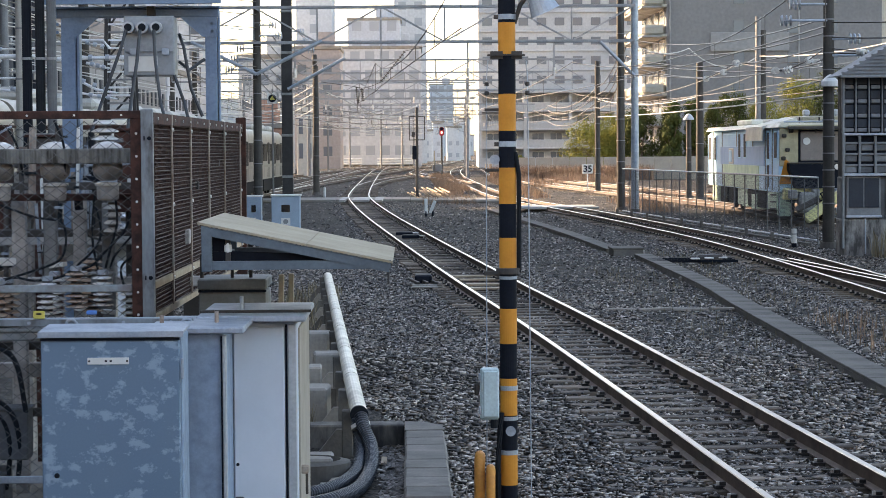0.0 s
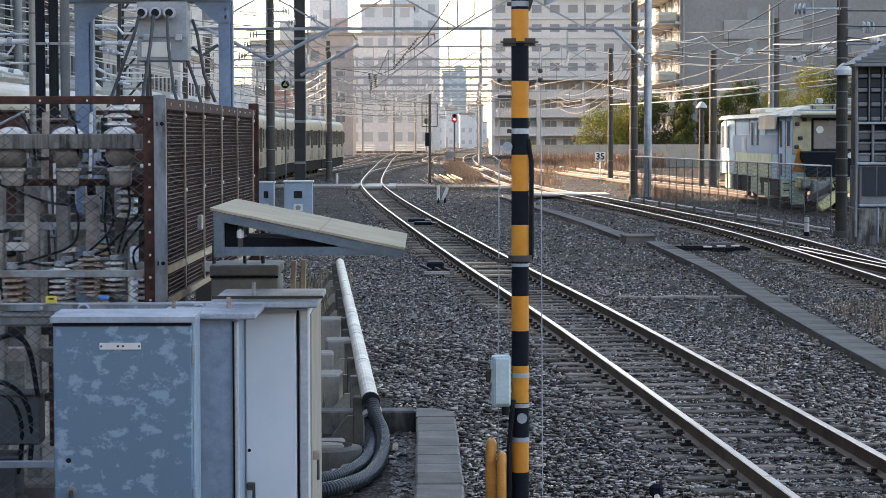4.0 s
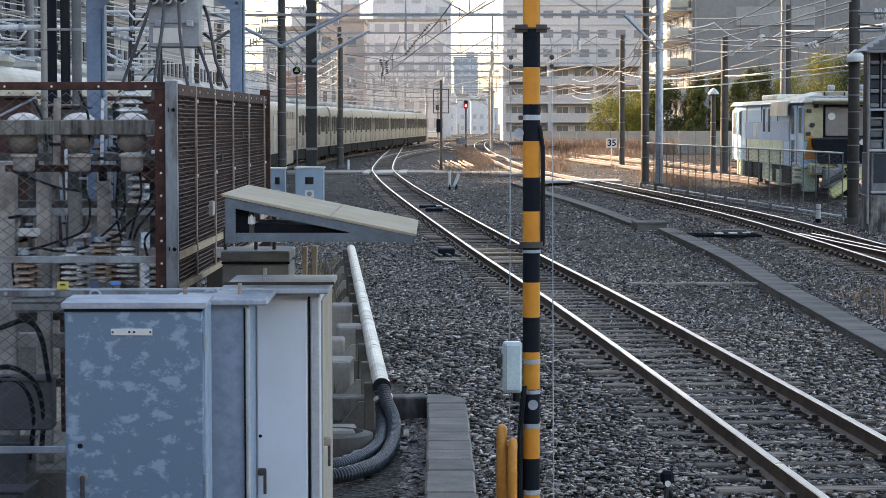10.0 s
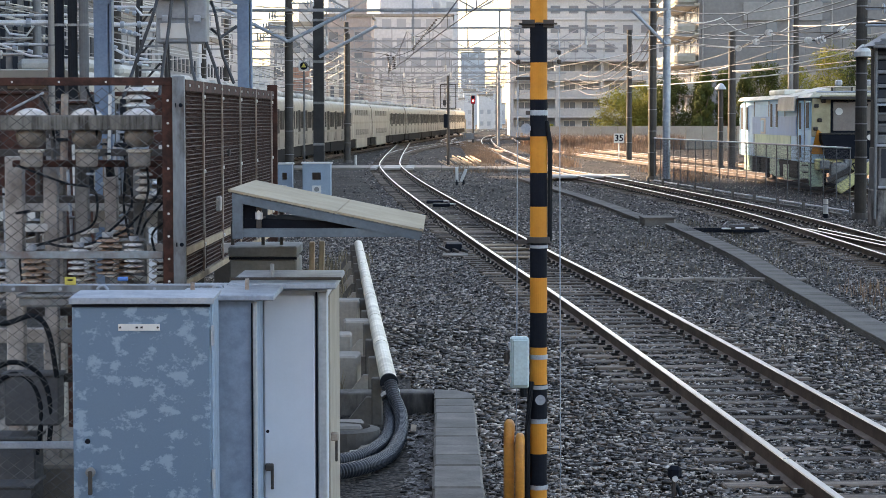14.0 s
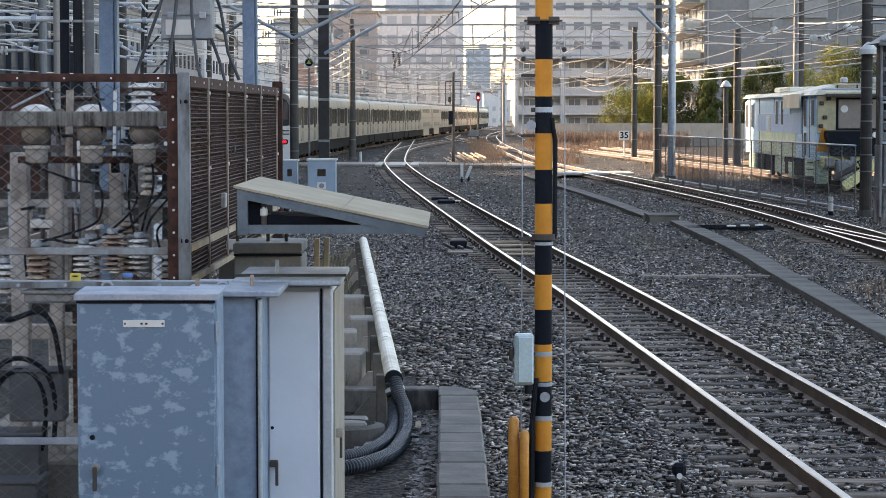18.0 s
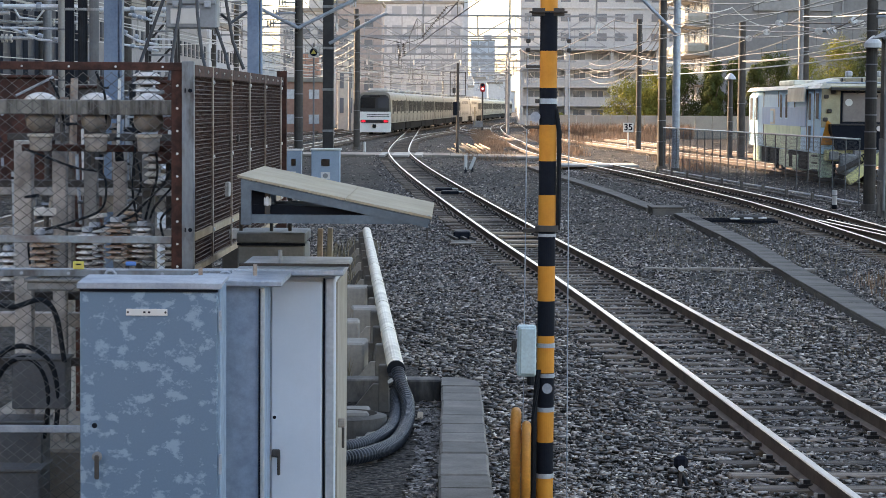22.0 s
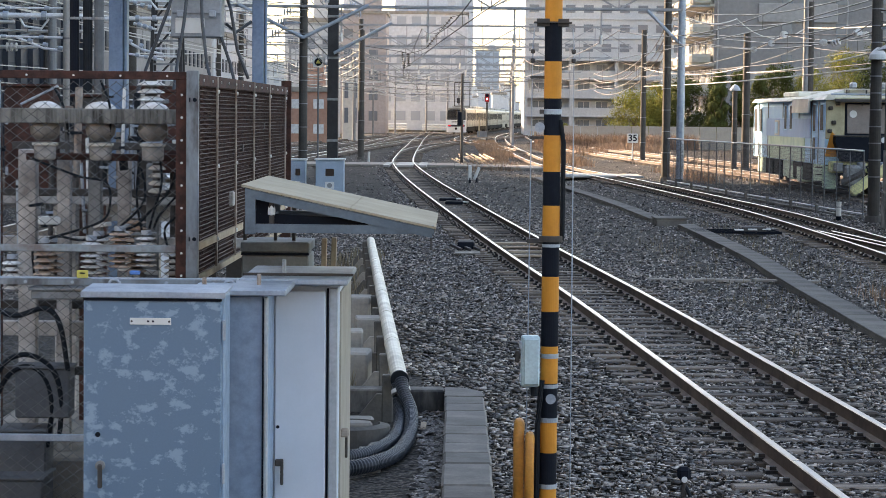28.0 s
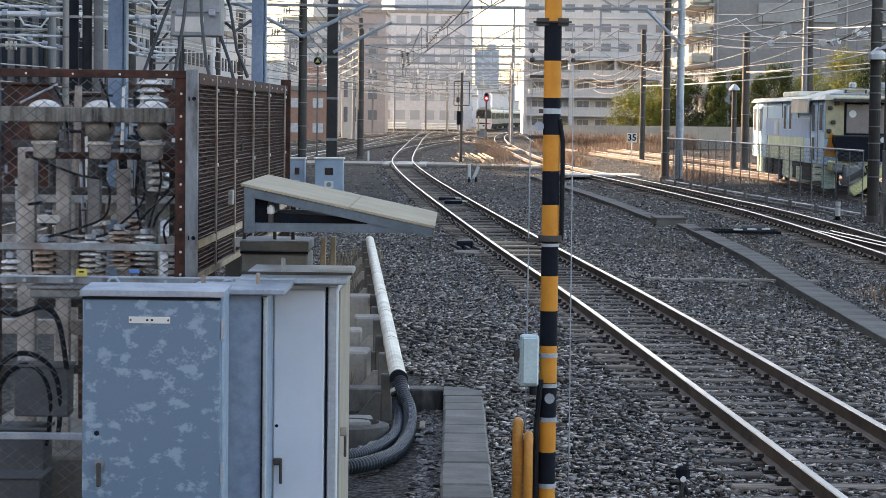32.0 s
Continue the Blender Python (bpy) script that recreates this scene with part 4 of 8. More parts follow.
def lattice(bm, u0, u1, v0, v1, pu, pv, w, put):
    """Diagonal wires of a mesh in the rectangle u0..u1, v0..v1; put turns (u, v, n) into a place."""
    k = pv / pu
    for s in (1, -1):
        n0 = int((v0 - k * s * (u1 if s > 0 else -u0) - v1) / pv) - 2
        c = v0 - k * (u1 - u0)
        while c < v1 + k * (u1 - u0):
            # v = c + s k (u - um)
            base = u0 if s > 0 else u1
            pts = []
            for u, v in ((u0, c + k * abs(u0 - base)), (u1, c + k * abs(u1 - base))):
                pts.append((u, v))
            (ua, va), (ub, vb) = pts
            lo, hi = 0.0, 1.0
            for bound, sign in ((v0, 1), (v1, -1)):
                da, db = sign * (va - bound), sign * (vb - bound)
                if da < 0 and db < 0:
                    lo, hi = 1.0, 0.0
                elif da < 0:
                    lo = max(lo, da / (da - db))
                elif db < 0:
                    hi = min(hi, da / (da - db))
            if hi - lo > 0.01:
                A = (ua + (ub - ua) * lo, va + (vb - va) * lo)
                Bq = (ua + (ub - ua) * hi, va + (vb - va) * hi)
                d = math.hypot(Bq[0] - A[0], Bq[1] - A[1])
                nx, ny = -(Bq[1] - A[1]) / d * w, (Bq[0] - A[0]) / d * w
                f = 0.0015 * s
                q = [bm.verts.new(put(*p)) for p in ((A[0] - nx, A[1] - ny, f), (Bq[0] - nx, Bq[1] - ny, f), (Bq[0] + nx, Bq[1] + ny, f), (A[0] + nx, A[1] + ny, f))]
                r = [bm.verts.new(put(*p)) for p in ((A[0], A[1], f - w * 1.4), (Bq[0], Bq[1], f - w * 1.4))]
                bm.faces.new(q)
                bm.faces.new((q[0], q[1], r[1], r[0]))
                bm.faces.new((q[3], q[2], r[1], r[0]))
            c += pv
    return bm


def insulator_stack(parent, at, n, r, mat_name, pitch=0.045, core="dark_steel"):
    """A ribbed porcelain insulator, one shed at a time."""
    x, y, z = at
    part("core", C((x, y, z), (x, y, z + n * pitch), r * 0.45), core, parent)
    for k in range(n):
        zz = z + k * pitch
        part("shed", lathe(bmesh.new(), [(r * 0.45, 0.0), (r, 0.008), (r * 0.95, 0.016), (r * 0.5, pitch * 0.7)], (x, y, zz), 14), mat_name, parent, smooth=False)


def cage():
    """Rusty wire-mesh enclosure round high-voltage equipment."""
    zb, zt = GZ, 2.79
    t = thing("wire_cage", (0, 14.0, 0), "rusty steel cage with chain-link mesh round switchgear", "cage")
    for x in (-1.69,):
        part("corner_angle", B((x, 0.0, (zb + zt) / 2), (0.075, 0.02, zt - zb), 0.003), "rust", t)
        part("corner_angle", B((x + 0.03, 0.035, (zb + zt) / 2), (0.012, 0.07, zt - zb), 0.003), "rust", t)
    post = part("corner_post", B((-1.62, -0.03, (zb + zt) / 2 + 0.01), (0.075, 0.05, zt - zb + 0.02), 0.004), "post_worn", t, "worn galvanised corner post with bolt holes")
    for z in (2.63, 1.77):
        part("bolt", C((-1.605, -0.054, z), (-1.605, -0.062, z), 0.013, seg=10), "black", post)
        part("bolt", B((-1.636, -0.057, z), (0.008, 0.006, 0.026)), "black", post)
    top = part("top_rail", B((-2.45, 0, zt - 0.012), (1.6, 0.03, 0.05), 0.003), "rust", t)
    part("top_rail_ledge", B((-2.45, 0.05, zt + 0.009), (1.6, 0.07, 0.008), 0.002), "rust", t)
    for k in range(6):
        part("bolt", C((-1.78 - 0.29 * k, -0.015, zt - 0.015), (-1.78 - 0.29 * k, -0.022, zt - 0.015), 0.007, seg=8), "white_paint", top)
    for k in range(9):
        part("bolt", C((-1.69, -0.012, zt - 0.13 - 0.14 * k), (-1.69, -0.02, zt - 0.13 - 0.14 * k), 0.008, seg=8), "white_paint", t)
    part("mid_rail", B((-2.45, -0.02, 1.705), (1.45, 0.03, 0.045), 0.004), "galv_rust", t)
    part("low_rail", B((-2.45, -0.02, 0.52), (1.6, 0.03, 0.045), 0.004), "galv", t)
    part("chain_link", lattice(bmesh.new(), -3.2, -1.70, zb, zt - 0.05, 0.088, 0.068, 0.0019, lambda u, v, n: (u, n, v)), "mesh_wire", t, "galvanised chain-link mesh")
    # the side along the track: close rusty mesh between flat bars
    x0, L = -1.60, 6.5
    def sx(y):
        return x0 + 0.07 * y / L
    part("side_top_rail", prism(bmesh.new(), [(sx(0) - 0.03, 0.0), (sx(0) + 0.02, 0.0), (sx(L) + 0.02, L), (sx(L) - 0.03, L)], zt - 0.07, zt, "z"), "rust", t)
    part("side_bottom_rail", prism(bmesh.new(), [(sx(0) - 0.02, 0.0), (sx(0) + 0.02, 0.0), (sx(L) + 0.02, L), (sx(L) - 0.02, L)], 1.70, 1.745, "z"), "wood_old", t, "weathered timber rail")
    part("side_sill", prism(bmesh.new(), [(sx(0) - 0.02, 0.0), (sx(0) + 0.02, 0.0), (sx(L) + 0.02, L), (sx(L) - 0.02, L)], 1.50, 1.54, "z"), "wood_old", t)
    for y in (0.95, 2.1, 3.4, 4.7, 6.2):
        b = part("flat_bar", B((sx(y) + 0.018, y, (1.54 + zt) / 2), (0.012, 0.035, zt - 1.54), 0.002), "rust_light", t)
        for z in (zt - 0.1, 2.2, 1.72):
            part("bolt", C((sx(y) + 0.02, y, z), (sx(y) + 0.034, y, z), 0.012, seg=8), "white_paint", b)
    for k in range(14):
        y = 0.2 + k * 0.47
        part("bolt", C((sx(y) + 0.016, y, zt - 0.035), (sx(y) + 0.026, y, zt - 0.035), 0.008, seg=8), "white_paint", t)
    part("side_mesh", lattice(bmesh.new(), 0.05, L, 1.52, zt - 0.05, 0.06, 0.042, 0.0045, lambda u, v, n: (sx(u) + n, u, v)), "mesh_dark", t, "close rusty mesh panel")
    part("side_mesh", lattice(bmesh.new(), 0.05, L, 1.52, zt - 0.05, 0.085, 0.05, 0.006, lambda u, v, n: (sx(u) - 0.05 + n, u, v)), "mesh_dark", t, "inner rusty mesh panel")
    rnd = random.Random(8)
    wires = bmesh.new()
    for k in range(46):
        z = 1.55 + 0.0265 * k
        for q in range(6):
            ya = 0.08 + 1.06 * q
            tube(wires, [(sx(ya + v) + 0.008 + rnd.uniform(-0.0015, 0.0015), ya + v, z + rnd.uniform(-0.0012, 0.0012)) for v in np.linspace(0, 1.05, 9)], rnd.uniform(0.002, 0.0042), 4)
    tagged(part("side_wire", wires, "mesh_painted_glint", t, "uneven horizontal wires with painted glints"), kind="stuff")
    part("far_post", B((sx(L), L, (zb + zt) / 2 + 0.03), (0.09, 0.06, zt - zb + 0.06), 0.004), "rust", t)
    part("far_rail", B((-2.45, L, zt - 0.02), (1.7, 0.05, 0.04), 0.004), "rust", t)
    part("far_post", B((-3.2, L, (zb + zt) / 2), (0.09, 0.06, zt - zb), 0.004), "rust", t)


cage()


def switchgear():
    """Columns, beams, insulators and cables inside the cage."""
    f = thing("switchgear_frame", (0, 15.0, GZ), "weathered concrete and steel frame of railway switchgear", "switchgear")
    H = -GZ
    for x, y, w, top, m in ((-2.83, 0.0, 0.115, 2.30, "old_conc"), (-2.60, 0.05, 0.09, 2.25, "old_conc"), (-2.40, 0.1, 0.085, 2.1, "grey_old"), (-2.22, 0.2, 0.085, 2.25, "old_conc"), (-2.07, 0.5, 0.08, 2.2, "grey_old"), (-3.03, 0.0, 0.05, 2.4, "rust"), (-2.95, -0.4, 0.03, 2.75, "galv"), (-1.93, 1.2, 0.1, 2.4, "old_conc")):
        part("column", B((x, y, (top + H) / 2), (w, w, top + H), 0.006), m, f)
    part("beam", B((-2.4, -0.55, H + 2.523), (1.5, 0.27, 0.095), 0.006), "old_conc_stain", f, "stained grey beam")
    part("beam", B((-2.25, -0.2, H + 2.255), (1.1, 0.1, 0.045), 0.006), "rust", f)
    part("beam", B((-2.4, 0.4, H + 2.0), (1.6, 0.08, 0.05), 0.006), "dark_steel", f)
    part("beam", B((-2.4, 0.9, H + 1.95), (1.7, 0.12, 0.10), 0.006), "old_conc", f)
    # white colour stands in for a sunlit walkway farther back
    part("beam", B((-2.5, 2.5, H + 1.925), (1.5, 0.12, 0.05), 0.006), "white_paint", f, "cross beam whitened for the sunlit walkway beyond")
    part("beam", B((-2.4, 1.2, H + 1.62), (1.9, 0.10, 0.07), 0.006), "old_conc", f)
    part("beam", B((-2.4, 0.6, H + 1.05), (1.8, 0.10, 0.10), 0.006), "old_conc", f)
    for x, y, w, top, m in ((-2.70, 1.6, 0.10, 2.5, "rust"), (-2.30, 1.9, 0.10, 2.6, "dark_steel"), (-2.0, 2.6, 0.12, 2.6, "old_conc"), (-1.85, 0.3, 0.05, 2.5, "dark_steel"), (-2.95, 2.2, 0.16, 2.4, "old_conc"), (-2.5, 3.4, 0.2, 2.3, "old_conc"), (-2.15, 4.2, 0.2, 2.5, "rust"), (-1.9, 4.6, 0.14, 2.5, "dark_steel")):
        part("column", B((x, y, (top + H) / 2), (w, w, top + H), 0.006), m, f)
    for y, z, m in ((1.6, 2.3, "dark_steel"), (2.6, 1.85, "grey_old"), (3.4, 2.45, "dark_steel"), (0.2, 1.25, "dark_steel"), (0.2, 0.8, "dark_steel")):
        part("beam", B((-2.4, y, H + z), (1.7, 0.06, 0.055), 0.006), m, f)
    # conduits, clamps, brackets and plates crowding the frame
    rnd = random.Random(41)
    for k in range(26):
        x, y = -3.1 + 1.4 * rnd.random(), rnd.uniform(0.0, 3.8)
        z0 = rnd.uniform(1.3, 2.2)
        z1 = min(2.72, z0 + rnd.uniform(0.3, 1.0))
        w = rnd.choice((0.012, 0.018, 0.026))
        c = part("conduit", C((x, y, H + z0), (x + rnd.uniform(-0.03, 0.03), y, H + z1), w, seg=8), rnd.choice(("galv", "rubber", "dark_steel", "rust_light", "white_paint")), f)
        for q in range(2):
            part("clamp", B((x, y - 0.01, H + z0 + (z1 - z0) * rnd.random()), (w * 3.2, w * 2.6, 0.018), 0.003), rnd.choice(("galv", "rubber")), c)
    for k in range(30):
        x, y, z = -3.1 + 1.4 * rnd.random(), rnd.uniform(-0.3, 2.6), rnd.uniform(1.35, 2.7)
        sx_, sz = rnd.uniform(0.03, 0.16), rnd.uniform(0.015, 0.07)
        part("bracket_plate", B((x, y, H + z), (sx_, rnd.uniform(0.02, 0.1), sz), 0.004, (0, rnd.uniform(-8, 8), rnd.uniform(-20, 20))), rnd.choice(("galv", "black", "white_paint", "grey_old", "rust_light", "black")), f)
    for x, w, z, hh in ((-3.0, 0.14, 1.93, 0.035), (-2.80, 0.10, 1.93, 0.035), (-2.60, 0.09, 1.93, 0.035), (-3.0, 0.13, 1.855, 0.07), (-2.79, 0.10, 1.84, 0.08), (-2.08, 0.13, 1.90, 0.24), (-2.42, 0.09, 1.86, 0.16)):
        q = part("insulating_plate", B((x, 1.0, H + z), (w, 0.04, hh), 0.006), "white_paint", f, "pale insulating plate")
        part("hanger", C((x, 1.0, H + z), (x, 1.0, H + 2.0), 0.008, seg=6), "dark_steel", q)
    for k in range(7):
        x, y, z = -3.0 + 1.3 * rnd.random(), rnd.uniform(0.2, 2.0), rnd.uniform(1.5, 2.6)
        part("tie_rod", C((x - rnd.uniform(0.1, 0.35), y, H + z), (x + rnd.uniform(0.1, 0.35), y, H + z + rnd.uniform(-0.25, 0.25)), 0.009, seg=6), rnd.choice(("galv", "dark_steel", "rubber")), f)
    # dark boxes added as backing so the cage interior reads darker
    for x, w, y, zb, zt_, mm in ((-3.16, 0.36, 1.9, 1.9, 2.73, "rust"), (-2.78, 0.20, 2.2, 2.05, 2.66, "dark_steel"), (-2.12, 0.16, 2.0, 2.1, 2.70, "rust"), (-1.88, 0.12, 2.6, 1.8, 2.72, "dark_steel")):
        c = part("switch_box", B((x, y, H + (zb + zt_) / 2), (w, 0.3, zt_ - zb), 0.01), mm, f, "dark rusty box added as backing")
        part("lid", B((x, y, H + zt_ + 0.012), (w + 0.04, 0.34, 0.02), 0.004), "rust", c)
        for q in (0.25, 0.7):
            part("hinge", B((x - w / 2 + 0.02, y - 0.155, H + zb + (zt_ - zb) * q), (0.02, 0.02, 0.06), 0.003), "galv", c)
        part("strut", B((x, y + 0.05, H + zb / 2 + 0.2), (0.05, 0.05, zb - 0.4), 0.004), "dark_steel", c)
    c = thing("equipment_cabinet", (-2.72, 21.6, GZ), "plain pale concrete-grey cabinet behind the cage", "cabinet", "trackside cabinets")
    part("body", B((0, 0.3, 1.05), (0.42, 0.6, 2.1), 0.01), "cab_cream", c)
    part("lid", B((0, 0.3, 2.13), (0.48, 0.66, 0.05), 0.01), "galv", c)
    part("base_slab", B((-2.45, 2.6, 0.25), (1.8, 5.8, 0.5), 0.02), "concrete", f)
    for x in (-2.62, -2.265, -1.93):
        b = thing("bushing_insulator", (x, 14.45, 2.355), "white porcelain dome bushing hung from a stained beam", "insulator", "bushings on the beam")
        part("dome", lathe(bmesh.new(), [(0.105, 0.0), (0.1, 0.022), (0.08, 0.042), (0.045, 0.057), (0.01, 0.062)], (0, 0, 0.2), 18), "porcelain", b, smooth=True)
        part("bell", lathe(bmesh.new(), [(0.045, -0.05), (0.07, -0.035), (0.092, -0.01), (0.098, 0.03), (0.09, 0.06)], (0, 0, 0.06), 18), "bushing_dark", b, smooth=True)
        part("collar", lathe(bmesh.new(), [(0.075, -0.09), (0.085, -0.085), (0.085, -0.07), (0.05, -0.065)], (0, 0, 0.065), 16), "porcelain", b)
        part("pot", lathe(bmesh.new(), [(0.055, -0.18), (0.07, -0.17), (0.072, -0.09)], (0, 0, 0.065), 16), "old_conc", b, smooth=True)
    stacks = [((-1.99, 14.8, 2.42), 7, 0.092, "porcelain", 0.05), ((-1.80, 15.2, 2.42), 6, 0.07, "porcelain", 0.05), ((-1.95, 14.8, 2.02), 4, 0.06, "porcelain", 0.05),
              ((-2.60, 14.55, 1.43), 7, 0.085, "brown_porcelain", 0.04), ((-2.30, 14.6, 1.43), 8, 0.075, "porcelain", 0.04), ((-2.08, 14.75, 1.50), 9, 0.07, "brown_porcelain", 0.04), ((-2.16, 14.9, 1.5), 7, 0.07, "porcelain", 0.04), ((-2.84, 14.5, 1.40), 5, 0.07, "porcelain", 0.04), ((-1.83, 14.7, 1.45), 5, 0.06, "porcelain", 0.04),
              ((-2.62, 14.7, 0.62), 5, 0.07, "porcelain", 0.04)]
    stacks += [((-2.30, 14.3, 1.52), 6, 0.07, "porcelain", 0.036), ((-2.12, 14.32, 1.56), 7, 0.072, "brown_porcelain", 0.034), ((-1.95, 14.3, 1.57), 6, 0.066, "porcelain", 0.034), ((-2.62, 14.4, 1.50), 5, 0.07, "brown_porcelain", 0.042)]
    for at, n, r, m, pitch in stacks:
        s = thing("post_insulator", at, "ribbed porcelain post insulator", "insulator", "insulators in the cage")
        insulator_stack(s, (0, 0, 0), n, r, m, pitch)
        part("cap", C((0, 0, n * pitch), (0, 0, n * pitch + 0.03), r * 0.5), "galv", s)
    for x, y, z, s in ((-1.99, 14.55, 1.70, (0.13, 0.12, 0.12)), (-2.75, 14.5, 0.35, (0.3, 0.3, 0.3)), (-2.62, 14.45, 0.75, (0.35, 0.2, 0.32)), (-2.25, 14.5, 1.38, (0.9, 0.25, 0.06)), (-2.8, 14.3, -0.02, (0.45, 0.4, 0.5))):
        b = thing("terminal_box", (x, y, z), "small weathered grey terminal box in the cage", "terminal box", "boxes in the cage")
        # low boxes get a darker grey: shade put into their colour
        m = "hut_grey" if z < 1.2 else "grey_old"
        part("body", B((0, 0, 0), s, 0.01), m, b)
        part("lid", B((0, 0, s[2] / 2 + 0.008), (s[0] + 0.03, s[1] + 0.03, 0.018), 0.004), m, b)
    runs = [
        [(-2.70, 14.4, 2.25), (-2.4, 14.4, 2.14), (-2.22, 14.4, 2.1), (-2.2, 14.42, 1.95), (-2.26, 14.45, 1.85), (-2.45, 14.45, 1.78), (-2.62, 14.45, 1.72), (-2.68, 14.5, 1.6)],
        [(-2.0, 14.4, 2.2), (-1.97, 14.4, 2.05), (-2.0, 14.4, 1.95), (-2.1, 14.42, 1.85), (-2.22, 14.42, 1.76), (-2.4, 14.44, 1.73), (-2.55, 14.45, 1.75), (-2.7, 14.5, 1.68), (-2.72, 14.6, 1.5)],
        [(-1.78, 14.5, 2.2), (-1.83, 14.5, 2.05), (-1.95, 14.5, 1.92), (-2.05, 14.5, 1.82), (-2.2, 14.5, 1.78)],
        [(-1.9, 14.55, 2.3), (-1.88, 14.5, 2.1), (-1.92, 14.5, 1.95), (-1.96, 14.5, 1.80)],
        [(-1.72, 14.6, 2.1), (-1.82, 14.55, 1.98), (-1.9, 14.5, 1.88), (-1.93, 14.5, 1.8)],
        [(-1.74, 14.5, 1.9), (-1.8, 14.5, 1.87), (-1.86, 14.5, 1.8), (-1.84, 14.5, 1.68)],
        [(-2.55, 14.4, 2.7), (-2.5, 14.4, 2.6), (-2.48, 14.42, 2.5), (-2.47, 14.45, 2.4)],
        [(-2.25, 14.35, 2.75), (-2.2, 14.36, 2.62), (-2.19, 14.38, 2.5), (-2.2, 14.4, 2.4)],
        [(-2.95, 14.3, 0.75), (-2.85, 14.3, 0.95), (-2.7, 14.32, 1.0), (-2.55, 14.34, 0.9), (-2.5, 14.36, 0.7), (-2.52, 14.4, 0.45)],
        [(-2.95, 14.34, 0.65), (-2.83, 14.34, 0.87), (-2.7, 14.36, 0.92), (-2.6, 14.36, 0.84), (-2.56, 14.36, 0.66), (-2.6, 14.4, 0.4)],
        [(-3.0, 14.36, 1.35), (-2.8, 14.3, 1.25), (-2.6, 14.3, 1.3), (-2.5, 14.3, 1.2), (-2.45, 14.32, 0.9)],
        [(-2.02, 14.5, 2.28), (-2.04, 14.5, 2.0), (-2.0, 14.5, 1.75)]]
    for k, r in enumerate(runs):
        c = thing("power_cable", r[0], "black drooping power cable in the cage", "cable", "cables in the cage")
        pts = [Vector(p) - Vector(r[0]) for p in r]
        line = []
        P = [2 * pts[0] - pts[1]] + pts + [2 * pts[-1] - pts[-2]]
        for i in range(1, len(P) - 2):
            a, b_, c_, d = P[i - 1:i + 3]
            for q in range(5):
                u = q / 5
                line.append(0.5 * (2 * b_ + (c_ - a) * u + (2 * a - 5 * b_ + 4 * c_ - d) * u * u + (3 * b_ - a - 3 * c_ + d) * u ** 3))
        line.append(P[-2])
        part("sheath", tube(bmesh.new(), line, 0.008 if k < 8 or k == 11 else 0.017, 8), "rubber", c)
    tag = thing("warning_tag", (-2.13, 12.93, 1.60), "small yellow tag with a black mark on the rail", "tag")
    part("plate", B((0, 0, 0.02), (0.065, 0.006, 0.045), 0.002), "tag_yellow", tag)
    part("mark", B((0, -0.005, 0.025), (0.03, 0.003, 0.008)), "black", tag)
    tag = thing("marker_clip", (-1.83, 12.94, 1.615), "small blue plastic clip on the rail", "clip")
    part("plate", B((0, 0, 0.015), (0.06, 0.02, 0.025), 0.005), "tag_blue", tag)


switchgear()


def front_rail():
    r = thing("angle_rail_fence", (-2.2, 12.95, GZ), "galvanised angle-iron fence rail with chain-link below", "fence")
    z = 1.572 - GZ
    # face takes a darker material than the flange for its shadow
    part("rail", B((0, 0, z), (1.9, 0.012, 0.036), 0.002), "post_worn", r)
    part("rail_flange", B((0, 0.025, z + 0.022), (1.9, 0.05, 0.008), 0.002), "galv", r)
    for x in (-0.88, 0.9):
        part("post", B((x, 0.03, z / 2), (0.05, 0.05, z), 0.004), "galv", r)
    for k in range(7):
        part("bolt", C((-0.8 + 0.27 * k, -0.006, z), (-0.8 + 0.27 * k, -0.014, z), 0.01, seg=8), "galv", r)
    for x in (0.255, 0.975 - 0.06):
        part("eye_ring", tube(bmesh.new(), arc((x, -0.03, z - 0.01), 0.03, 0, 360, 14), 0.008, 8), "galv", r)


front_rail()


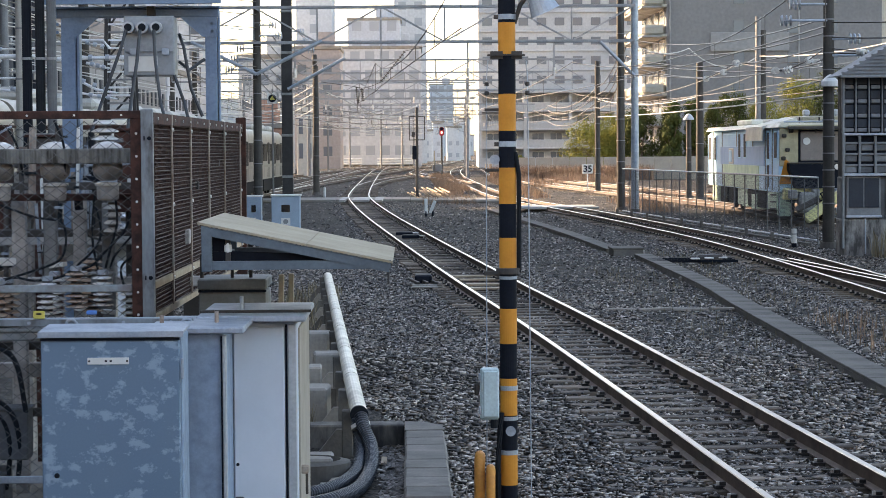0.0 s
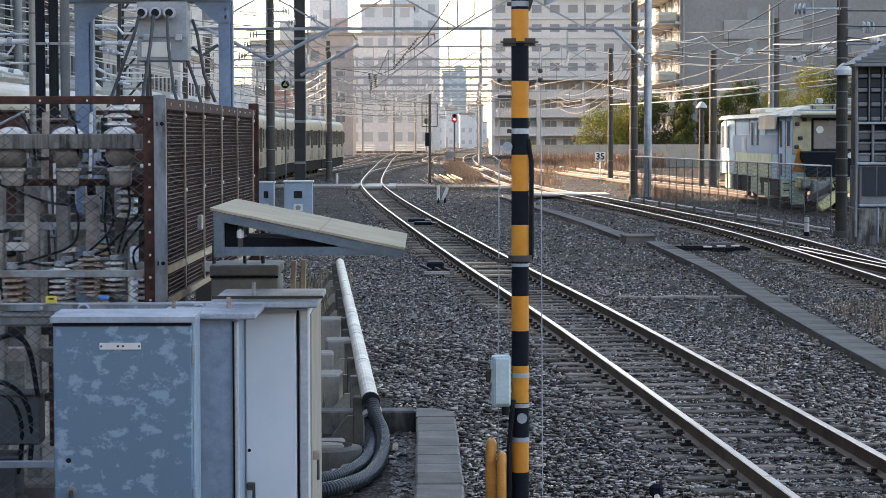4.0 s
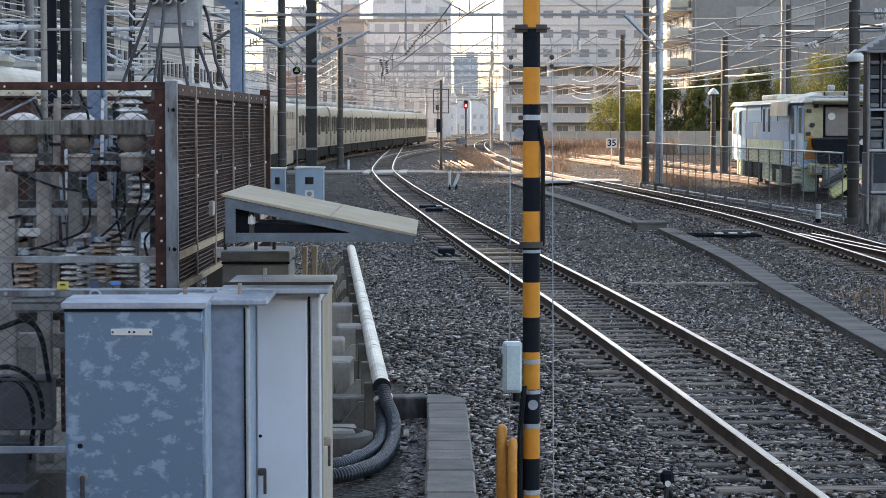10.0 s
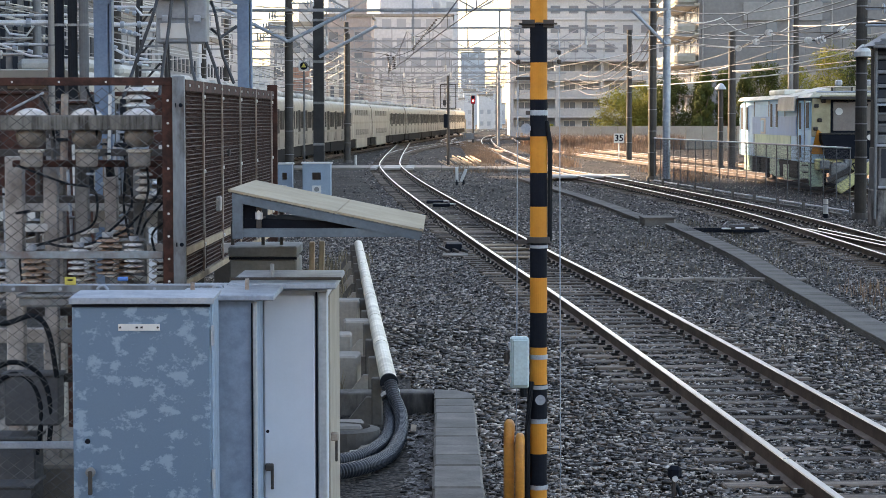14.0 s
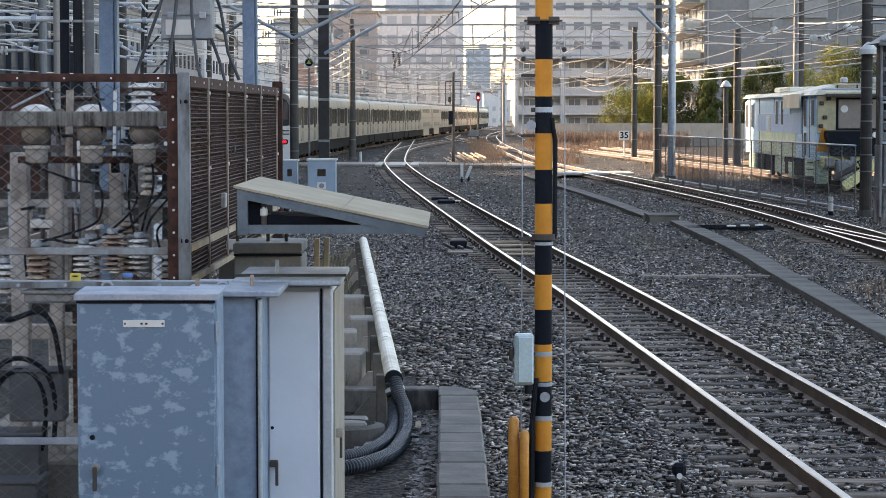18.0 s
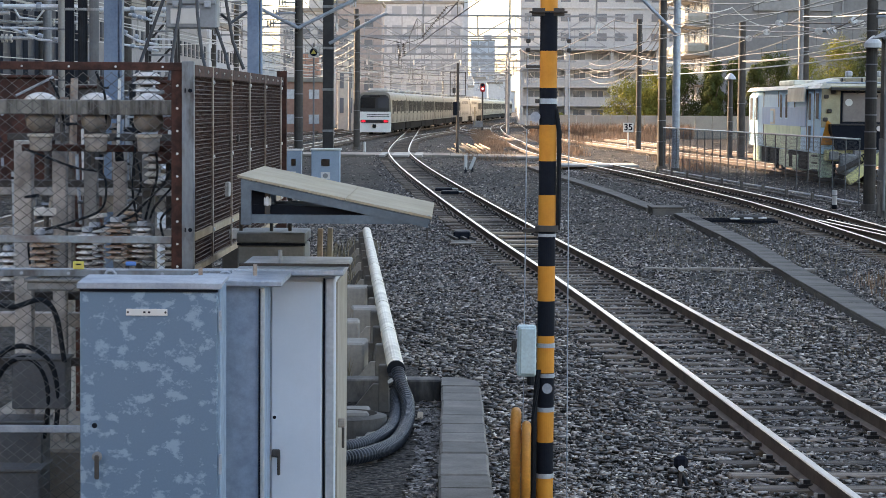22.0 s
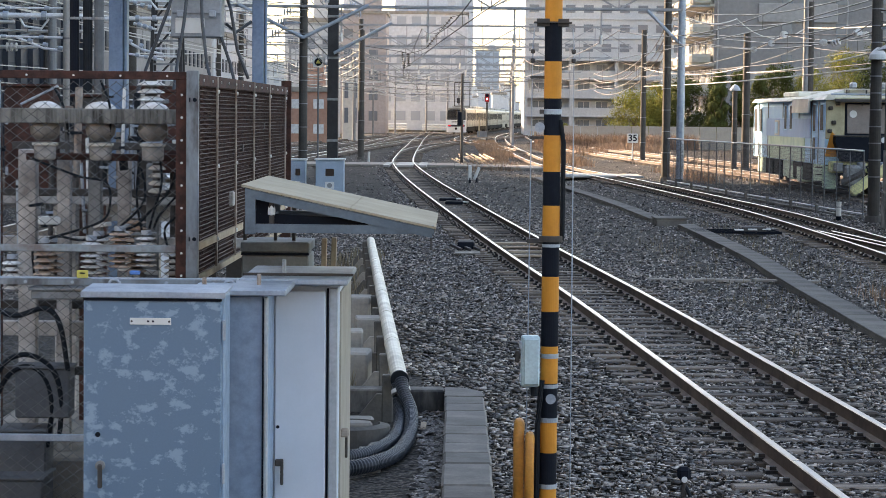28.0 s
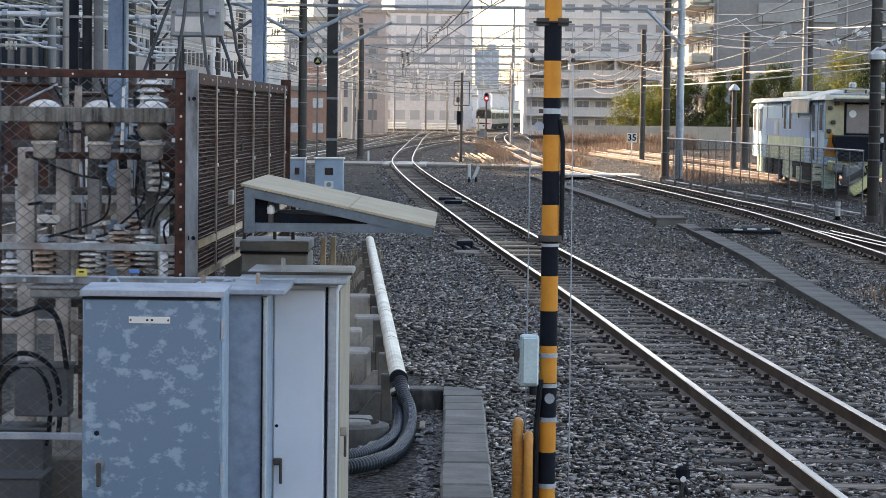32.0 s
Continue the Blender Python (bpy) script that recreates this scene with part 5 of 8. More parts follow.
def portal():
    """Blue-grey steel portal with a transformer box hung below it."""
    t = thing("steel_portal", (0, 18.8, 2.55 - 2.77 * 1.106), "blue-grey painted steel portal frame over switchgear", "portal frame")
    H = -GZ
    hh = 3.55 + H
    part("column_web", B((-2.475, 0, hh / 2), (0.03, 0.14, hh), 0.003), "steel_blue", t)
    for y in (-0.06, 0.06):
        part("column_flange", B((-2.535, y, hh / 2), (0.12, 0.02, hh), 0.003), "steel_blue", t)
    part("column_web", B((-1.48, 0, hh / 2), (0.085, 0.14, hh), 0.003), "steel_blue", t)
    part("column_flange", B((-1.425, 0.03, hh / 2), (0.012, 0.1, hh), 0.002), "steel_blue", t)
    part("beam", B((-2.05, 0, H + 3.58), (1.26, 0.16, 0.06), 0.006), "steel_blue", t)
    part("beam_flange", B((-2.05, 0, H + 3.62), (1.28, 0.22, 0.015), 0.003), "steel_blue", t)
    part("deck", B((-2.05, 0.1, H + 3.78), (1.36, 0.9, 0.06), 0.006), "steel_blue", t)
    part("deck_edge", B((-2.05, -0.36, H + 3.71), (1.34, 0.03, 0.16), 0.003), "steel_blue", t)
    for s, x in ((1, -2.5), (-1, -1.52)):
        part("knee_brace", prism(bmesh.new(), [(x - 0.09 * s, H + 3.40), (x + 0.02 * s, H + 3.40), (x + 0.19 * s, H + 3.55), (x - 0.09 * s, H + 3.55)], -0.085, -0.075), "steel_blue", t)
    for x in (-2.62, -1.47):
        for z in (3.44, 3.50, 3.58):
            part("bolt", C((x, -0.07, H + z), (x, -0.085, H + z), 0.012, seg=8), "steel_blue", t)
    t.scale = (1.106, 1, 1.106)
    b = thing("transformer_box", (-2.118, 18.6, 3.165), "pale grey metal terminal box with three round bushings", "terminal box")
    part("body", B((0, 0, 0.215), (0.365, 0.22, 0.43), 0.008), "box_grey", b)
    part("cover", B((0, -0.115, 0.30), (0.357, 0.015, 0.26), 0.006), "box_grey", b)
    part("nameplate", B((-0.045, -0.114, 0.085), (0.21, 0.008, 0.11), 0.002), "white_paint", b, "white lower panel")
    for x in (-0.14, -0.04, 0.06):
        k = part("bushing", C((x, -0.13, 0.345), (x, -0.20, 0.345), 0.042, seg=16), "grey_paint", b)
        part("hole", C((x, -0.196, 0.345), (x, -0.206, 0.345), 0.028, seg=14), "rubber", k)
    for x in (-0.11, 0.12):
        part("latch", B((x, -0.145, 0.17), (0.05, 0.03, 0.05), 0.006), "galv", b)
    b.scale = (1.127, 1.127, 1.127)
    part("hanger", B((0.0, 0.05, 0.45), (0.06, 0.06, 0.12), 0.004), "dark_steel", b)
    for i, pts in enumerate(([(-2.03, 16.28, 3.42), (-2.06, 16.25, 3.3), (-2.2, 16.2, 2.9), (-2.28, 16.0, 2.6), (-2.3, 15.6, 2.4)], [(-1.93, 16.28, 3.42), (-1.95, 16.25, 3.2), (-1.99, 16.2, 2.9), (-2.02, 16.1, 2.6), (-2.0, 15.8, 2.4)], [(-1.83, 16.28, 3.42), (-1.82, 16.25, 3.2), (-1.78, 16.2, 2.9), (-1.72, 16.1, 2.7), (-1.72, 15.6, 2.4)], [(-1.68, 16.6, 3.2), (-1.6, 16.5, 3.14), (-1.5, 16.6, 3.22)], [(-1.68, 16.6, 3.4), (-1.63, 16.4, 3.3), (-1.58, 16.4, 3.0), (-1.5, 16.4, 2.8)], [(-1.7, 16.4, 3.1), (-1.63, 16.4, 2.9), (-1.55, 16.3, 2.6), (-1.6, 16.2, 2.4)])):
        eye = Vector((0, 0, 2.55))
        pts = [eye + (Vector(p) - eye) * 1.127 for p in pts]
        c = thing("power_cable", pts[0], "dark cable dropping from the terminal box", "cable", "cables in the cage")
        part("sheath", tube(bmesh.new(), [Vector(p) - Vector(pts[0]) for p in pts], 0.014, 8), "hose_grey", c)
    # lattice column and dark pipes behind
    l = thing("lattice_column", (-7.38, 58, GZ), "dark lattice steel column with pale cross plates", "lattice column")
    for x in (-1, 1):
        for y in (-0.25, 0.25):
            part("leg", bar(bmesh.new(), (x * 0.48, y, -0.05), (x * 0.22, y, 9.5), 0.09), "pole_steel", l)
    for k in range(44):
        z = 0.4 + 0.2 * k
        w = 0.96 - 0.055 * z
        part("cross_plate", B((0, -0.27, z), (w, 0.02, 0.05), 0.004), "pipe_white" if k % 3 else "pole_grey", l)
    for k in range(11):
        z = 0.4 + 0.8 * k
        part("diagonal", bar(bmesh.new(), (-0.45 + 0.025 * z, 0.25, z), (0.45 - 0.025 * z, 0.25, z + 0.8), 0.05), "pole_steel", l)
    for x, m in ((-3.03, "black"), (-2.925, "rubber"), (-2.835, "hut_grey")):
        c = thing("cable_riser", (x, 18.0, GZ), "dark vertical cable riser with clamps", "riser pipe", "risers beside the portal")
        part("pipe", C((0, 0, 0), (0, 0, 4.6), 0.038, seg=14), m, c)
        for z in (1.6, 2.9, 3.5):
            part("clamp", C((0, 0, z), (0, 0, z + 0.02), 0.044, seg=12), "grey_old", c)


portal()


def hood():
    """Sloping weather hood on an open steel frame."""
    t = thing("weather_hood", (0, 13.0, 0), "steel-framed weather hood with a sloping cream roof", "hood")
    x0, x1, y1 = -1.205, -0.125, 1.9
    zl, zr, bot = 2.125, 1.90, 1.865

    def roof(dz, a, b, ya, yb):
        return [(a, zl + dz + (zr - zl) * (a - x0) / (x1 - x0)), (b, zl + dz + (zr - zl) * (b - x0) / (x1 - x0))]
    xm = x0 + (x1 - x0) * 0.56
    for a, b in ((x0 - 0.02, xm - 0.002), (xm + 0.002, x1 + 0.02)):
        (p, q), (r, s) = roof(0, a, b, 0, 0)
        part("roof_panel", prism(bmesh.new(), [(p, q), (r, s), (r, s + 0.014), (p, q + 0.014)], -0.012, y1), "cream", t, "weathered cream roof panel")
    for y in (0.0, y1 - 0.05):
        part("sloping_member", prism(bmesh.new(), [(x0, zl - 0.005), (x1, zr - 0.005), (x1, zr - 0.055), (x0, zl - 0.055)], y - 0.006, y + 0.034), "hood_grey", t)
        part("bottom_member", prism(bmesh.new(), [(x0, bot), (x1 + 0.01, bot), (x1 + 0.01, bot + 0.05), (x0, bot + 0.05)], y, y + 0.04), "hood_grey", t)
        part("upright", B((x0 + 0.03, y + 0.02, (zl + bot) / 2 - 0.02), (0.06, 0.044, zl - bot - 0.02), 0.003), "hood_grey", t)
        part("upright", B((x0 + 0.15, y + 0.05, (zl + bot) / 2 - 0.02), (0.03, 0.03, zl - bot - 0.05), 0.003), "dark_steel", t)
    for x, z in ((x0 + 0.03, bot + 0.02), (x1 - 0.02, bot + 0.02)):
        part("side_member", B((x, y1 / 2, z), (0.04, y1, 0.045), 0.003), "hood_grey", t)
    # black sheet and band stand in for the hood's shaded interior
    part("dark_inner_sheet", prism(bmesh.new(), [(x0 + 0.05, bot + 0.045), (x1 - 0.36, bot + 0.045), (x1 - 0.46, bot + 0.085), (x0 + 0.2, bot + 0.105), (x0 + 0.05, bot + 0.105)], 0.06, 0.09), "black", t, "black sheet for the dark hood interior")
    part("inner_post", B((x0 + 0.10, 0.08, bot + 0.125), (0.09, 0.03, 0.15), 0.003), "black", t)
    part("insulator", lathe(bmesh.new(), [(0.012, 0.07), (0.015, 0.02), (0.022, 0.0), (0.022, -0.03), (0.012, -0.04)], (x0 + 0.15, 0.05, 2.0), 12), "white_paint", t)
    part("drip_rod", C((x1 - 0.005, 0.01, bot - 0.09), (x1 - 0.005, 0.01, bot), 0.006, seg=8), "dark_steel", t)
    b = thing("relay_box", (-1.17, 14.75, GZ), "grey-green steel relay box with a dark lid under the hood", "relay box")
    part("body", B((0.0, 0.3, (1.625 - GZ) / 2), (0.44, 0.56, 1.625 - GZ), 0.008), "cream_old", b)
    part("lid", B((0.0, 0.3, 1.677 - GZ), (0.45, 0.6, 0.068), 0.008), "lid_dark", b, "dark grey-green lid")
    part("gap", B((0.0, 0.012, 1.634 - GZ), (0.445, 0.012, 0.016)), "black", b)
    for x in (-0.2, 0.0, 0.12):
        part("support_bolt", C((x, 0.05, 1.72 - GZ), (x, 0.05, 1.87 - GZ), 0.012), "dark_steel", b)
    for k, x in enumerate((0.27, 0.33)):
        w = thing("timber_stake", (-1.17 + x, 15.0 + 0.1 * k, GZ), "weathered pale timber stake leaning beside a box", "stake", "stakes beside the box")
        part("stake", B((0.02, 0, (1.73 - GZ) / 2), (0.035, 0.06, 1.73 - GZ), 0.004, (0, 1.2, 0)), "cream" if k else "wood_old", w)


hood()


def rubble():
    """Broken stone and rubbish lying in the pit."""
    rs = random.Random(12)
    bm = bmesh.new()
    for _ in range(700):
        s = rs.uniform(0.008, 0.03)
        x, y = -0.07 - 0.19 * rs.random() ** 1.3, rs.uniform(15.0, 20.8)
        v = [bm.verts.new((x + s * rs.uniform(0.3, 1.5) * a, y + s * rs.uniform(0.4, 1.6) * b, GZ + 0.025 + s * rs.uniform(-0.1, 0.9) * c)) for a, b, c in ((-1, -1, 0), (1, -1, 0), (1, 1, 0), (-1, 1, 0), (0.2, 0, 1))]
        for q in ((0, 1, 4), (1, 2, 4), (2, 3, 4), (3, 0, 4)):
            bm.faces.new([v[k] for k in q])
    me = bpy.data.meshes.new("pit_rubble")
    bm.to_mesh(me)
    bm.free()
    tagged(link("pit_rubble", me, None, M["rubble"]), "broken stones strewn over the pit floor", "gravel", kind="stuff")
    for k in range(7):
        t = thing("scrap_board", (-0.25 - 0.12 * k, 19.8 - 0.45 * (k % 4), GZ + 0.015), "grey scrap of board lying in the pit", "scrap", "scraps in the pit")
        part("board", B((0, 0, 0.02), (0.05 + 0.02 * (k % 3), 0.3, 0.018), 0.003, (3, 4, 37 * k)), "board_pale" if k % 2 else "wood_old", t)


def pit():
    """Low concrete kerb round the cable pit, block by block, with the pipe and its hoses."""
    k = thing("concrete_kerb", (0, 0, GZ - 0.06), "worn grey concrete kerb of a cable pit", "kerb")
    top = 0.0 - (GZ - 0.06)
    y = 9.0
    rnd = random.Random(5)
    while y < 20.5:
        part("kerb_block", B((0.115 + rnd.uniform(-0.005, 0.005), y + 0.25, top / 2 + rnd.uniform(-0.006, 0.006)), (0.36, 0.492, top), 0.018), "kerb_conc", k)
        y += 0.5
    part("kerb_block", prism(bmesh.new(), [(-0.065, 20.5), (0.295, 20.5), (0.27, 20.85), (0.12, 21.1), (-0.065, 21.15)], 0, top, "z"), "kerb_conc", k)
    x = -0.07
    while x > -1.9:
        # back run: shadow on its front face is painted into the colour
        part("kerb_block", B((x - 0.25, 21.02 + 0.02 * (x + 1), top / 2 + rnd.uniform(-0.004, 0.004)), (0.492, 0.30, top), 0.014), "kerb_shaded", k)
        x -= 0.5
    p = thing("cable_pipe", (0, 0, 0), "thick cream cable duct on concrete brackets", "cable duct")
    a, b = Vector((-0.47, 20.0, 0.205)), Vector((-1.53, 41.5, 0.23))
    n = 7
    for i in range(n):
        u, v = a + (b - a) * (i / n), a + (b - a) * ((i + 0.992) / n)
        part("duct_length", C(u, v, 0.076, seg=18), "duct_cream", p, smooth=False)
        part("coupling", C(v - (b - a).normalized() * 0.05, v + (b - a).normalized() * 0.05, 0.081, seg=18), "duct_cream", p)
    part("end_cuff", C(a - (b - a).normalized() * 0.06, a, 0.082, seg=18), "rubber", p)
    for i in range(13):
        q = a + (b - a) * ((i + 0.15) / 12.3)
        br = part("bracket", B((q.x - 0.10, q.y, (q.z + GZ) / 2 - 0.02), (0.10, 0.12, q.z - GZ + 0.06), 0.01), "trough_lid", p)
        part("foot", prism(bmesh.new(), [(q.x - 0.42, GZ - 0.02), (q.x - 0.14, GZ - 0.02), (q.x - 0.14, GZ + 0.26), (q.x - 0.20, GZ + 0.26)], q.y - 0.05, q.y + 0.05), "concrete" if i % 2 else "trough_lid", br)
    for j, pts in enumerate(([(-0.455, 19.96, 0.195), (-0.425, 19.8, 0.10), (-0.355, 19.5, -0.03), (-0.355, 18.9, -0.13), (-0.43, 17.9, -0.14), (-0.60, 17.2, -0.12), (-0.82, 16.9, -0.12), (-1.0, 16.8, -0.12)], [(-0.49, 19.95, 0.18), (-0.47, 19.9, 0.0), (-0.45, 19.4, -0.10), (-0.50, 18.6, -0.14), (-0.66, 17.9, -0.14), (-0.88, 17.5, -0.13), (-1.1, 17.4, -0.12)])):
        h = thing("corrugated_hose", pts[0], "black corrugated flexible cable hose", "hose", "hoses from the duct")
        q = [Vector(v) - Vector(pts[0]) for v in pts]
        Q = [2 * q[0] - q[1]] + q + [2 * q[-1] - q[-2]]
        line = []
        for i in range(1, len(Q) - 2):
            A, B_, C_, D = Q[i - 1:i + 3]
            m = max(4, int((C_ - B_).length / 0.0115))
            for w in range(m):
                u = w / m
                line.append(0.5 * (2 * B_ + (C_ - A) * u + (2 * A - 5 * B_ + 4 * C_ - D) * u * u + (3 * B_ - A - 3 * C_ + D) * u ** 3))
        part("hose", tube(bmesh.new(), line, 0.047 if j == 0 else 0.042, 14, 0.3), "hose_grey", h)
        part("clamp", C((0.012, -0.03, -0.06), (0.02, -0.045, -0.09), 0.068, seg=16), "white_paint", h)
    for x, y, z, s in ((-0.95, 22.3, 0.02, (0.26, 0.5, 0.4)), (-1.05, 23.6, 0.05, (0.22, 0.4, 0.5)), (-0.85, 19.2, -0.15, (0.35, 0.5, 0.2)), (-0.98, 26, 0.0, (0.3, 0.4, 0.45)), (-1.2, 29, 0.0, (0.3, 0.4, 0.45)), (-0.62, 18.0, -0.22, (0.14, 1.4, 0.12))):
        c = thing("concrete_block", (x, y, z - s[2] / 2), "old grey concrete block beside the cable duct", "concrete block", "blocks by the duct")
        part("block", B((0, 0, s[2] / 2), s, 0.02, (0, 0, (x * 37) % 9 - 4)), "concrete", c)
    g = thing("cable_ring", (-0.86, 18.9, -0.12), "round concrete hand-hole rim in the pit", "hand-hole")
    part("rim", lathe(bmesh.new(), [(0.34, -0.12), (0.34, 0.06), (0.26, 0.08), (0.24, 0.02), (0.24, -0.1)], (0, 0, 0), 28), "trough_lid", g)
    s = thing("pit_floor", (-0.7, 18, GZ - 0.02), "dark damp gravel floor of the cable pit", "ground", kind="structure")
    part("floor", B((0, 0, 0.005), (1.8, 6.0, 0.05), 0.01), "ballast", s)
    rubble()


pit()


def track_bits():
    l = thing("rail_lubricator", (0.25, 46.5, GZ), "dark trackside rail lubricator with slanting rods", "track device")
    part("tank", B((0.0, 0, 0.10), (0.35, 0.8, 0.2), 0.03), "black", l)
    for k in range(3):
        part("rod", bar(bmesh.new(), (-0.3 + 0.18 * k, 0.9, 0.06), (-0.1 + 0.18 * k, -1.4, 0.1), 0.05), "dark_steel", l)
    for k in range(2):
        part("plate", B((0.02, -1.5 - 0.5 * k, 0.06), (0.5, 0.3, 0.03), 0.005), "concrete", l)
    for k, (x, y) in enumerate(((1.5, 43.6), (1.55, 44.9), (1.45, 46.5), (1.3, 47.8))):
        p = thing("track_plank", (x, y, -0.14), "pale timber plank between the rails", "plank", "planks between the rails")
        part("board", B((0, 0, 0), (0.9, 0.24, 0.04), 0.005, (0, 0, 3)), "wood_old", p)
    for x, y in ((-0.2, 72), (0.0, 69.5)):
        g = thing("track_beacon", (x, y, -0.15), "flat dark track beacon box between the rails", "track device", "track beacons")
        part("box", B((0, 0, 0.03), (0.55, 0.7, 0.1), 0.02), "black", g)
        part("lid", B((0.3, -0.2, 0.06), (0.3, 0.25, 0.03), 0.005), "white_paint", g)
    r = thing("point_rod", (6.6, 53.5, GZ), "dark point rods beside the siding", "track device")
    for k in range(3):
        part("rod", bar(bmesh.new(), (-0.9, 0.5 * k, 0.08), (1.1, 0.5 * k - 0.5, 0.1), 0.06), "black", r)
    part("motor", B((0.5, 0.2, 0.12), (0.6, 0.5, 0.2), 0.04), "dark_steel", r)
    for k in range(3):
        part("plate", B((0.1 + 0.35 * k, -0.4 + 0.2 * k, 0.16), (0.2, 0.2, 0.03), 0.005), "white_paint", r)
    rs = random.Random(9)
    for k in range(14):
        x, y = rs.uniform(1.8, 6.8), rs.uniform(30, 75)
        s = thing("pale_stone", (x, y, GZ + 0.02), "pale loose stone lying on the dirt", "stone", "loose pale stones")
        bm = bmesh.new()
        bmesh.ops.create_icosphere(bm, subdivisions=1, radius=rs.uniform(0.04, 0.08))
        part("stone", bm, "concrete", s)


# ---- poles, gantries and overhead wires ----
def pole(at, h, r, m, label, hoops=0, kind="catenary pole", taper=0.85, seg=16):
    t = thing("catenary_pole", (at[0], at[1], GZ), label, kind, "poles of the overhead line")
    part("shaft", C((0, 0, -0.05), (0, 0, h), r, r * taper, seg), m, t, smooth=False)
    part("footing", C((0, 0, -0.1), (0, 0, 0.15), r * 1.5, r * 1.3, 14), "concrete_dark", t)
    for k in range(hoops):
        z = 1.2 + k * (h - 2) / max(1, hoops)
        rr = r * (1 - (1 - taper) * z / h) + 0.012
        part("hoop", C((0, 0, z), (0, 0, z + 0.035), rr, seg=seg), "pole_grey", t)
    return t


P1 = pole((-6.52, 97), 12.0, 0.19, "pole_conc", "dark concrete catenary pole with steel hoops", 10)
P2 = thing("catenary_pole", (-5.95, 110, GZ), "dark square steel catenary column", "catenary pole", "poles of the overhead line")
part("shaft", B((0, 0, 6), (0.52, 0.5, 12), 0.02), "pole_steel", P2)
for k in range(5):
    part("plate", B((0, -0.26, 1.5 + 2 * k), (0.56, 0.03, 0.12), 0.01), "grey_old", P2)
P3 = pole((-5.85, 141), 8.0, 0.20, "pole_conc", "slim dark catenary pole", 5)
pole((9.65, 97), 12.0, 0.17, "galv", "galvanised steel tube pole", 0, taper=0.95)
pole((9.42, 101), 11.5, 0.19, "pole_conc", "brown concrete catenary pole with steel hoops", 10)
pole((11.7, 141), 8.2, 0.18, "pole_conc", "brown concrete line pole", 4)
LAMP = pole((11.5, 62), 7.5, 0.17, "pole_conc", "concrete line pole carrying a white lamp hood", 12)
pole((15.4, 120), 7.3, 0.22, "pole_conc", "brown concrete line pole beside trees", 3)
SHORT = pole((15.3, 124), 4.3, 0.16, "pole_conc", "short concrete pole with a pale lamp cap", 3)
part("lamp_hood", lathe(bmesh.new(), [(0.3, 4.3), (0.28, 4.4), (0.14, 4.58), (0.03, 4.64)], (0, 0, 0), 16), "grey_paint", SHORT, "pale dome lamp hood")
pole((16.65, 108), 9.0, 0.14, "pole_grey", "slim grey line pole", 0)
pole((16.98, 109), 8.4, 0.24, "pole_conc", "thick brown concrete line pole", 3)
pole((5.6, 222), 6.0, 0.14, "pole_grey", "far concrete line pole", 2)
pole((-14.5, 153), 9.5, 0.2, "pole_conc", "far dark gantry pole", 2)

part("lamp_hood", lathe(bmesh.new(), [(0.26, 4.42), (0.25, 4.55), (0.12, 4.68), (0.03, 4.75)], (0, -0.2, 0), 16), "white_paint", LAMP, "white dome lamp hood")


def insulated_arms(x, y, z, side, n):
    for k in range(n):
        t = thing("line_insulator", (x + side * (0.5 + 0.25 * k), y - 0.1, z - 0.45 * k), "grey ribbed line insulator on a pole arm", "insulator", "line insulators")
        part("arm", C((-side * (0.5 + 0.25 * k), 0, 0), (0.25 * side, 0, 0), 0.035, seg=8), "galv", t)
        for j in range(3):
            part("shed", C((side * (0.05 + 0.12 * j), 0, 0), (side * (0.10 + 0.12 * j), 0, 0), 0.16, 0.13, 12), "galv", t)


insulated_arms(-6.52, 97, 6.9, -1, 3)
insulated_arms(-6.52, 97, 7.9, 1, 2)
insulated_arms(-5.95, 110, 8.3, 1, 3)
insulated_arms(11.5, 62, 6.9, -1, 3)
insulated_arms(11.5, 62, 5.5, 1, 2)


def gantry(y, x0, x1, z0, z1, bay, legs, w=0.11):
    t = thing("overhead_gantry", (x0, y, 0), "weathered grey lattice gantry carrying overhead wires", "gantry", "gantries over the tracks")
    n = max(2, round((x1 - x0) / bay))
    st = (x1 - x0) / n
    for z in (z0, z1):
        for dy in (-0.25, 0.25):
            part("chord", bar(bmesh.new(), (0, dy, z), (x1 - x0, dy, z), w), "gantry_grey", t)
    for k in range(n):
        a, b = k * st, (k + 1) * st
        part("vertical", bar(bmesh.new(), (a, -0.25, z0), (a, -0.25, z1), w * 0.6), "gantry_grey", t)
        up = k % 2
        part("diagonal", bar(bmesh.new(), (a, -0.25, z0 if up else z1), (b, -0.25, z1 if up else z0), w * 0.65), "gantry_grey", t)
        part("diagonal", bar(bmesh.new(), (a, -0.25, z0), (b, 0.25, z0), w * 0.5), "gantry_grey", t)
    for x in legs:
        part("leg", C((x - x0, 0, GZ - 0.05), (x - x0, 0, z1 + 0.4), 0.17 if y < 200 else 0.13, 0.15 if y < 200 else 0.12, 12), "pole_conc" if y < 200 else "pole_grey", t)
    for x in np.arange(x0 + 1.5, x1 - 1, 3.7):
        part("dropper_post", bar(bmesh.new(), (x - x0, 0, z0), (x - x0, 0, z0 - 1.1), 0.07), "gantry_grey", t)
        part("insulator", C((x - x0, 0, z0 - 1.1), (x - x0, 0, z0 - 1.5), 0.07, seg=8), "porcelain", t)
    return t


